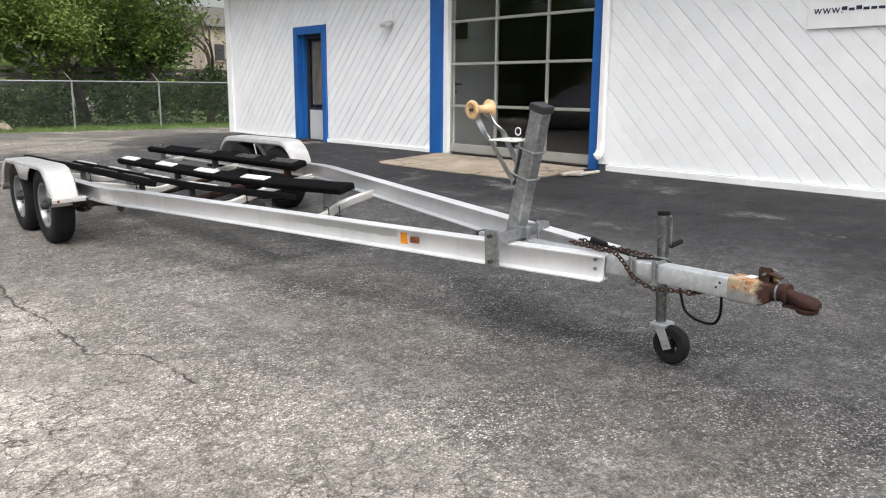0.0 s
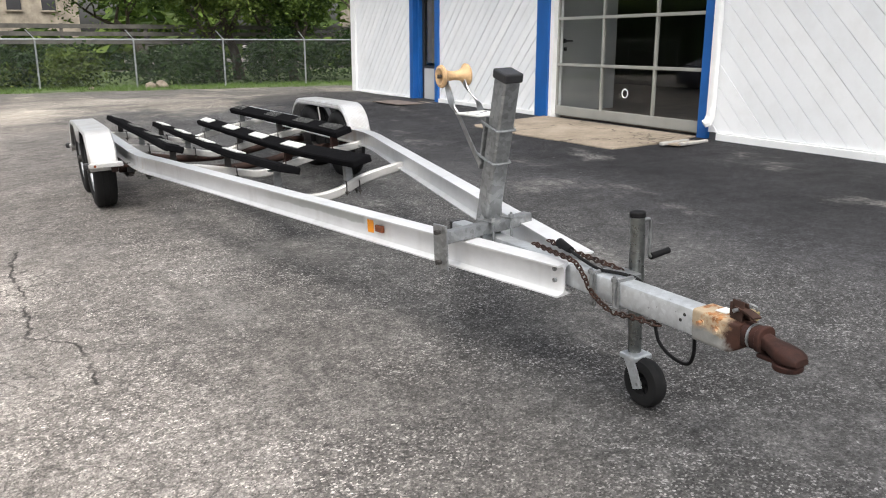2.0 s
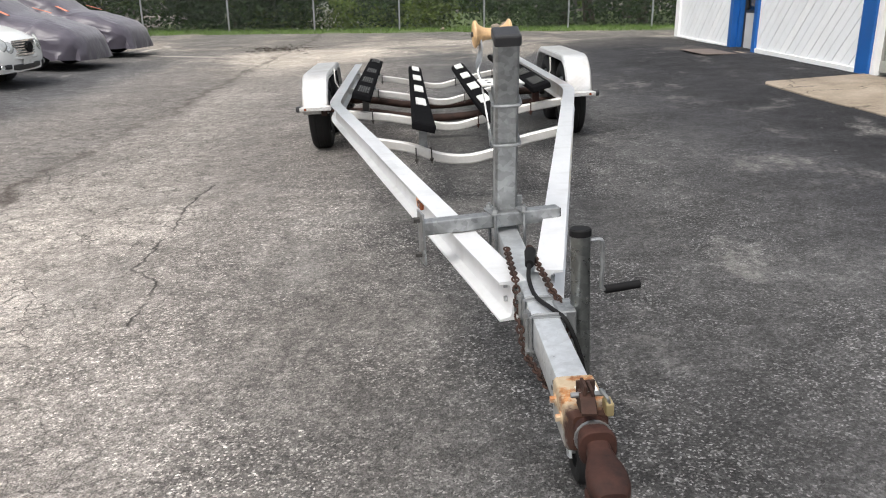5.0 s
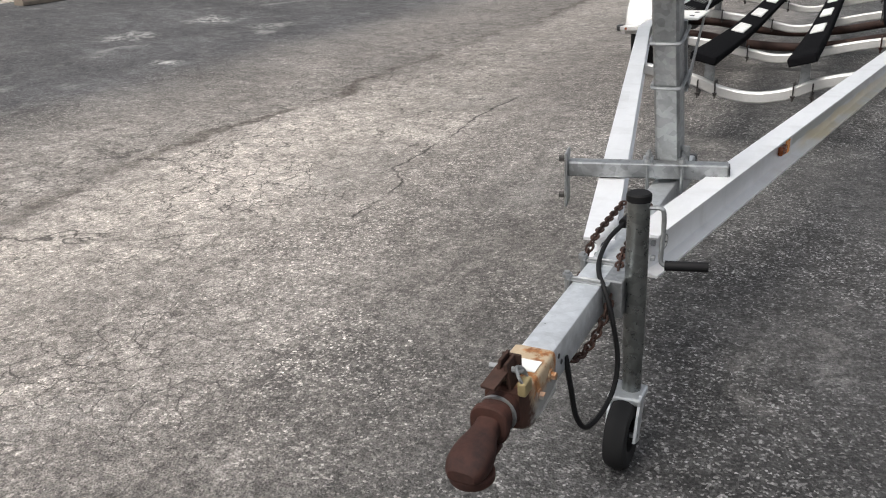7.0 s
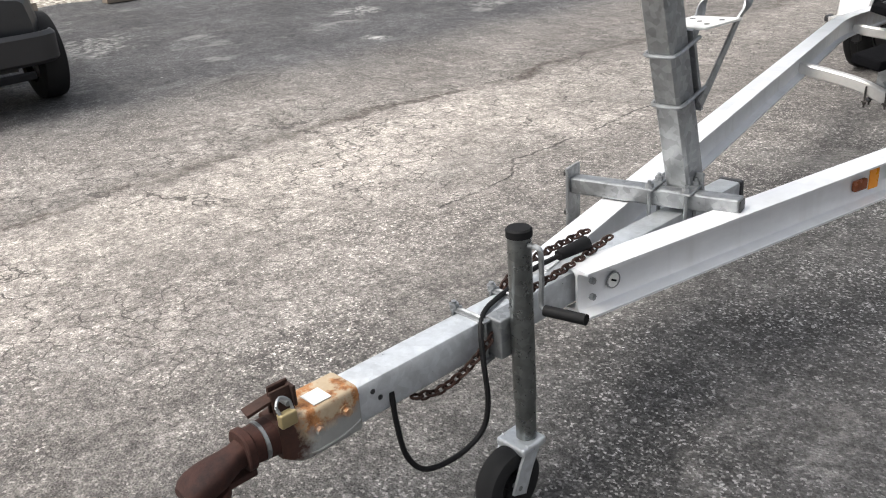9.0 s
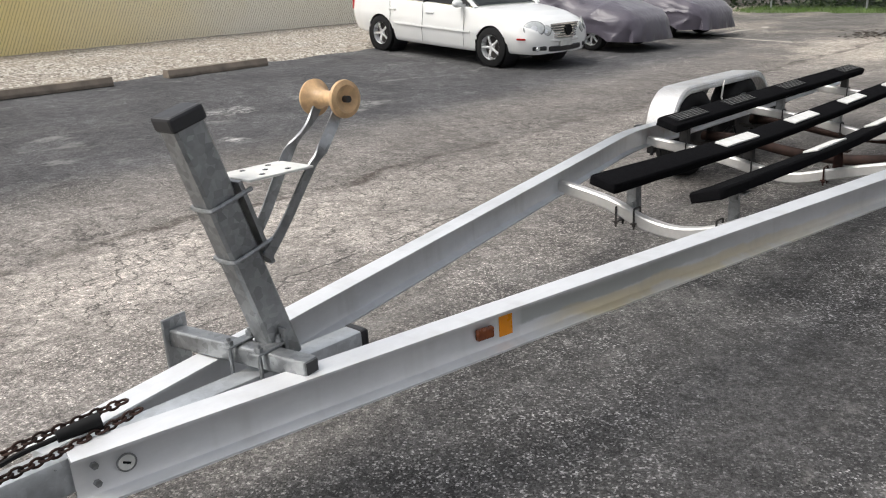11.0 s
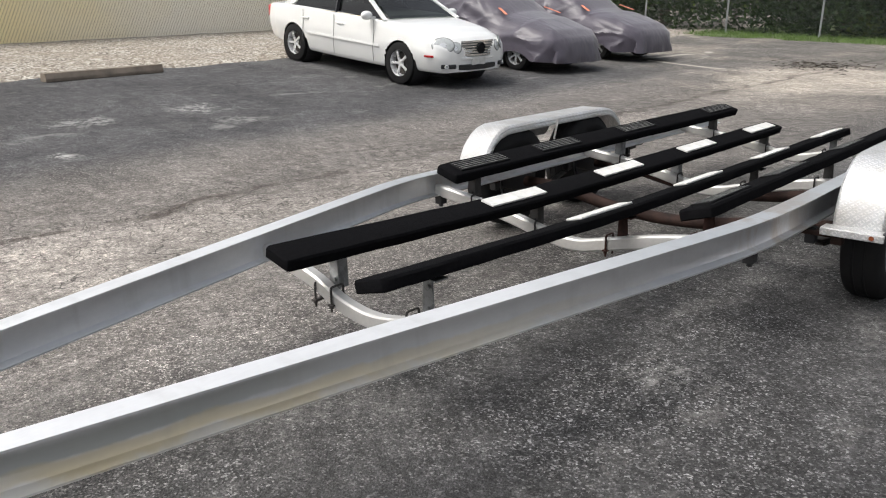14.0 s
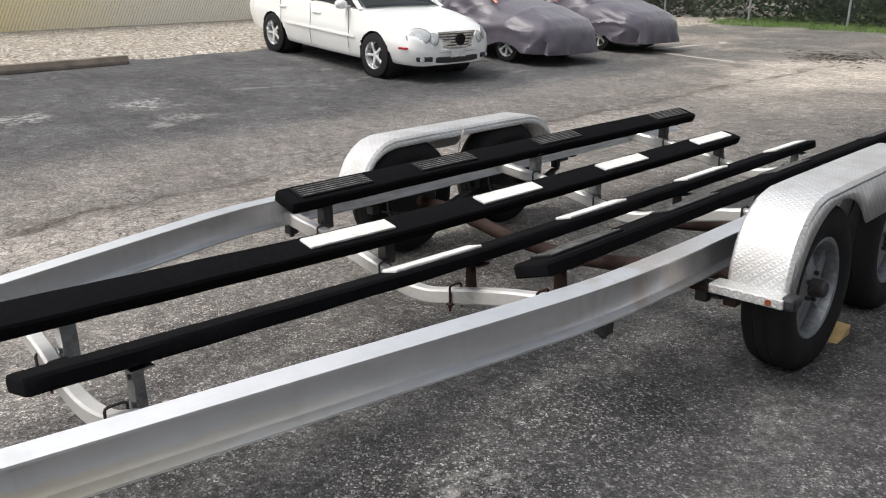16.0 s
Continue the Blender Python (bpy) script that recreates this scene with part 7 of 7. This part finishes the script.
thicket("shrubs", 42000, -26, 15, FY + 0.35, FY + 3.6, hedge_top, 0.085, M_SHRUB, "dense dark green shrubs grown up to the fence", 2.0)
thicket("shrubs", 7000, -11, -4.6, FY + 0.3, FY + 1.5, lambda x: 1.1, 0.075, M_LEAF2, "pale flowering shrubs behind the fence", 8.0)
thicket("shrubs", 22000, -26, -8, FY + 0.5, FY + 2.6, lambda x: 3.4, 0.10, M_SHRUB, "dense dark green shrubs grown up to the fence", 3.0)
M_PETAL = simple("white_blossom", (0.62, 0.63, 0.55), 0.7, var=0.3, bump=0)
thicket("blossom", 420, -8.8, -7.2, FY + 0.3, FY + 0.9, lambda x: 1.25, 0.045, M_PETAL, "white blossom on the shrubs at the fence", 9.0)
thicket("far_woods", 26000, -60, 60, 40, 52, lambda x: 2.2 if 11.5 < x < 19.5 or -9 < x < -1.5 else 11.0, 0.55, M_LEAF, "dark green wood in the distance", 5.0)

# a thin bare-stemmed tree that stands alone at the fence
tree(5.5, 24.6, 5.2, M_LEAF, 900, 0.04, 0.085, 0.62)

# grass along the fence
n = 16000
gx, gy = RNG.uniform(-16, 10, n), RNG.uniform(21.25, 24.0, n)
keep = np.array([noise.noise((a * 0.8, b * 0.8, 3)) > -0.25 - 0.5 * (b - 21.6) for a, b in zip(gx, gy)])
gx, gy = gx[keep], gy[keep]
n = len(gx)
h = RNG.uniform(0.05, 0.16, n)
a = RNG.uniform(0, 2 * math.pi, n)
zz = np.array([level(u, v) for u, v in zip(gx, gy)])
v = np.empty((n, 3, 3))
v[:, 0] = np.stack([gx - 0.012 * np.cos(a), gy - 0.012 * np.sin(a), zz], 1)
v[:, 1] = np.stack([gx + 0.012 * np.cos(a), gy + 0.012 * np.sin(a), zz], 1)
v[:, 2] = np.stack([gx + RNG.normal(0, 0.05, n), gy + RNG.normal(0, 0.05, n), zz + h], 1)
me = bpy.data.meshes.new("grass")
me.from_pydata(v.reshape(-1, 3).tolist(), [], [(3 * i, 3 * i + 1, 3 * i + 2) for i in range(n)])
me.materials.append(M_GRASS)
grass = new("grass", me)
grass.matrix_basis = SITE
tagged(grass, "short green grass along the fence", "grass", kind="stuff")

# guard rail of the road behind the hedge
M_GREYWOOD = simple("weathered_grey_boards", (0.11, 0.104, 0.092), 0.85, var=0.45, scale=3, fine=30)
rails = empty("board_fence", SITE @ pose(0, 27.6, 0), "weathered grey board fence behind the shrubs", "fence")
for z in (1.52, 1.82, 2.1):
    bm = bmesh.new()
    box(bm, (-8, 0, z), (36, 0.04, 0.16), bev=0.004)
    part("board", bm, M_GREYWOOD, rails)
for i in range(13):
    bm = bmesh.new()
    box(bm, (-26 + 3 * i, 0.07, 1.1), (0.12, 0.1, 2.2))
    part("post", bm, M_GREYWOOD, rails)

# fallen twigs and leaves swept together on the lane
n = 230
lx, ly = RNG.normal(-8.9, 0.42, n), RNG.normal(14.2, 0.55, n)
ll, la, lt = RNG.uniform(0.04, 0.22, n), RNG.uniform(0, 2 * math.pi, n), RNG.uniform(0.005, 0.022, n)
zz = np.array([level(u, v) for u, v in zip(lx, ly)]) + RNG.uniform(0.012, 0.05, n)
v = np.empty((n, 4, 3))
dx, dy = np.cos(la) * ll / 2, np.sin(la) * ll / 2
wx, wy = -np.sin(la) * lt, np.cos(la) * lt
v[:, 0] = np.stack([lx - dx, ly - dy, zz], 1)
v[:, 1] = np.stack([lx + wx, ly + wy, zz + lt], 1)
v[:, 2] = np.stack([lx + dx, ly + dy, zz], 1)
v[:, 3] = np.stack([lx - wx, ly - wy, zz + lt * 0.4], 1)
me = bpy.data.meshes.new("leaf_litter")
me.from_pydata(v.reshape(-1, 3).tolist(), [], [f for i in range(n) for f in ((4 * i, 4 * i + 1, 4 * i + 2), (4 * i, 4 * i + 2, 4 * i + 3))])
me.materials.append(M_BARK)
litter = new("leaf_litter", me)
litter.matrix_basis = SITE
tagged(litter, "dark twigs and leaves lying on the pale lane", "litter", kind="stuff")
M_SAND = simple("pale_worn_line", (0.42, 0.385, 0.335), 0.9, var=0.35, scale=5, fine=40, bump=0.2)
sheet("parking_line", -11.95, -10.1, 12.22, 12.42, M_SAND, 0.008, "faded pale parking bay line on the asphalt", "road marking", wob=0.06, step=0.07, seed=4.0)
sheet("silt_bank", -12.3, -11.85, 12.6, 15.9, M_SAND, 0.008, "pale silt washed along the asphalt", "silt", wob=0.3, step=0.15, seed=6.0)

# stones at the fence's foot
M_ROCK = simple("tan_field_stone", (0.25, 0.21, 0.165), 0.9, var=0.35, scale=5, fine=40, bump=0.5)
for i, (x, y, s) in enumerate(((-2.35, 22.45, 0.22), (-2.75, 22.35, 0.17), (-4.6, 22.3, 0.09))):
    bm = bmesh.new()
    bmesh.ops.create_icosphere(bm, subdivisions=3, radius=s)
    for v in bm.verts:
        v.co *= 1 + 0.45 * noise.noise(v.co * 5 + Vector((i * 5, 0, 0))) + 0.12 * noise.noise(v.co * 15)
        v.co.z *= 0.8
    tagged(part("rock", bm, M_ROCK, m=at_site(x, y, s * 0.45, i * 40)), "tan field stone lying in the grass", "rock", "rocks by the fence")

# stone houses far behind the trees
M_STONE = simple("pale_stone_wall", (0.40, 0.35, 0.28), 0.9, var=0.45, scale=1.4, fine=5, bump=0.4)


def house(x, y, turn, w, h, label, z0=0.0):
    e = empty("stone_house", SITE @ pose(x, y, z0, 0, 0, turn), label, "house")
    bm = bmesh.new()
    box(bm, (0, 0, h / 2), (w, 7, h))
    wall = part("wall", bm, M_STONE, e)
    bm = bmesh.new()
    pts = [(-w / 2 - 0.3, -3.8, h), (w / 2 + 0.3, -3.8, h), (w / 2 + 0.3, 0, h + 2), (-w / 2 - 0.3, 0, h + 2), (-w / 2 - 0.3, 3.8, h), (w / 2 + 0.3, 3.8, h)]
    vv = [bm.verts.new(p) for p in pts]
    for f in ((0, 1, 2, 3), (3, 2, 5, 4), (0, 3, 4), (1, 5, 2), (0, 4, 5, 1)):
        bm.faces.new([vv[i] for i in f])
    part("roof", bm, M_GREYWOOD, e)
    for i in range(int(w / 2.2)):
        for z in (1.6, 4.4):
            if z + 1 > h:
                continue
            cx = -w / 2 + 1.3 + 2.2 * i
            bm = bmesh.new()
            box(bm, (cx, -3.53, z), (0.9, 0.08, 1.4))
            win = part("window", bm, M_DARK, wall, "dark window opening")
            bm = bmesh.new()
            box(bm, (cx, -3.58, z - 0.75), (1.1, 0.14, 0.1))
            part("sill", bm, M_STONE, win)


house(26.5, 66, 0, 9, 6.6, "pale stone house seen between the trees")
house(-4.7, 62, 0, 5.4, 6.4, "pale stone house with dark windows behind the trees")

# pale block wall past the parked cars
trim("block_wall", -21.2, -20.9, 14.1, 18.5, 0.0, 2.2, M_STONE, "pale concrete block wall behind the parked cars", "wall")

# ---- boards of the building's front ----
boards(front_left, 7.712, 10.52, 0.472, 3.455, -1)
boards(over_door, 6.53, 7.71, 2.602, 3.455, -1)
boards(front_mid, 3.402, 6.528, 0.502, 3.455, -1)
boards(over_garage, -0.04, 3.40, 3.302, 3.455, -1)
boards(front_right, -9.0, -0.042, 0.517, 3.455, 1, width=0.16, gap=0.005)
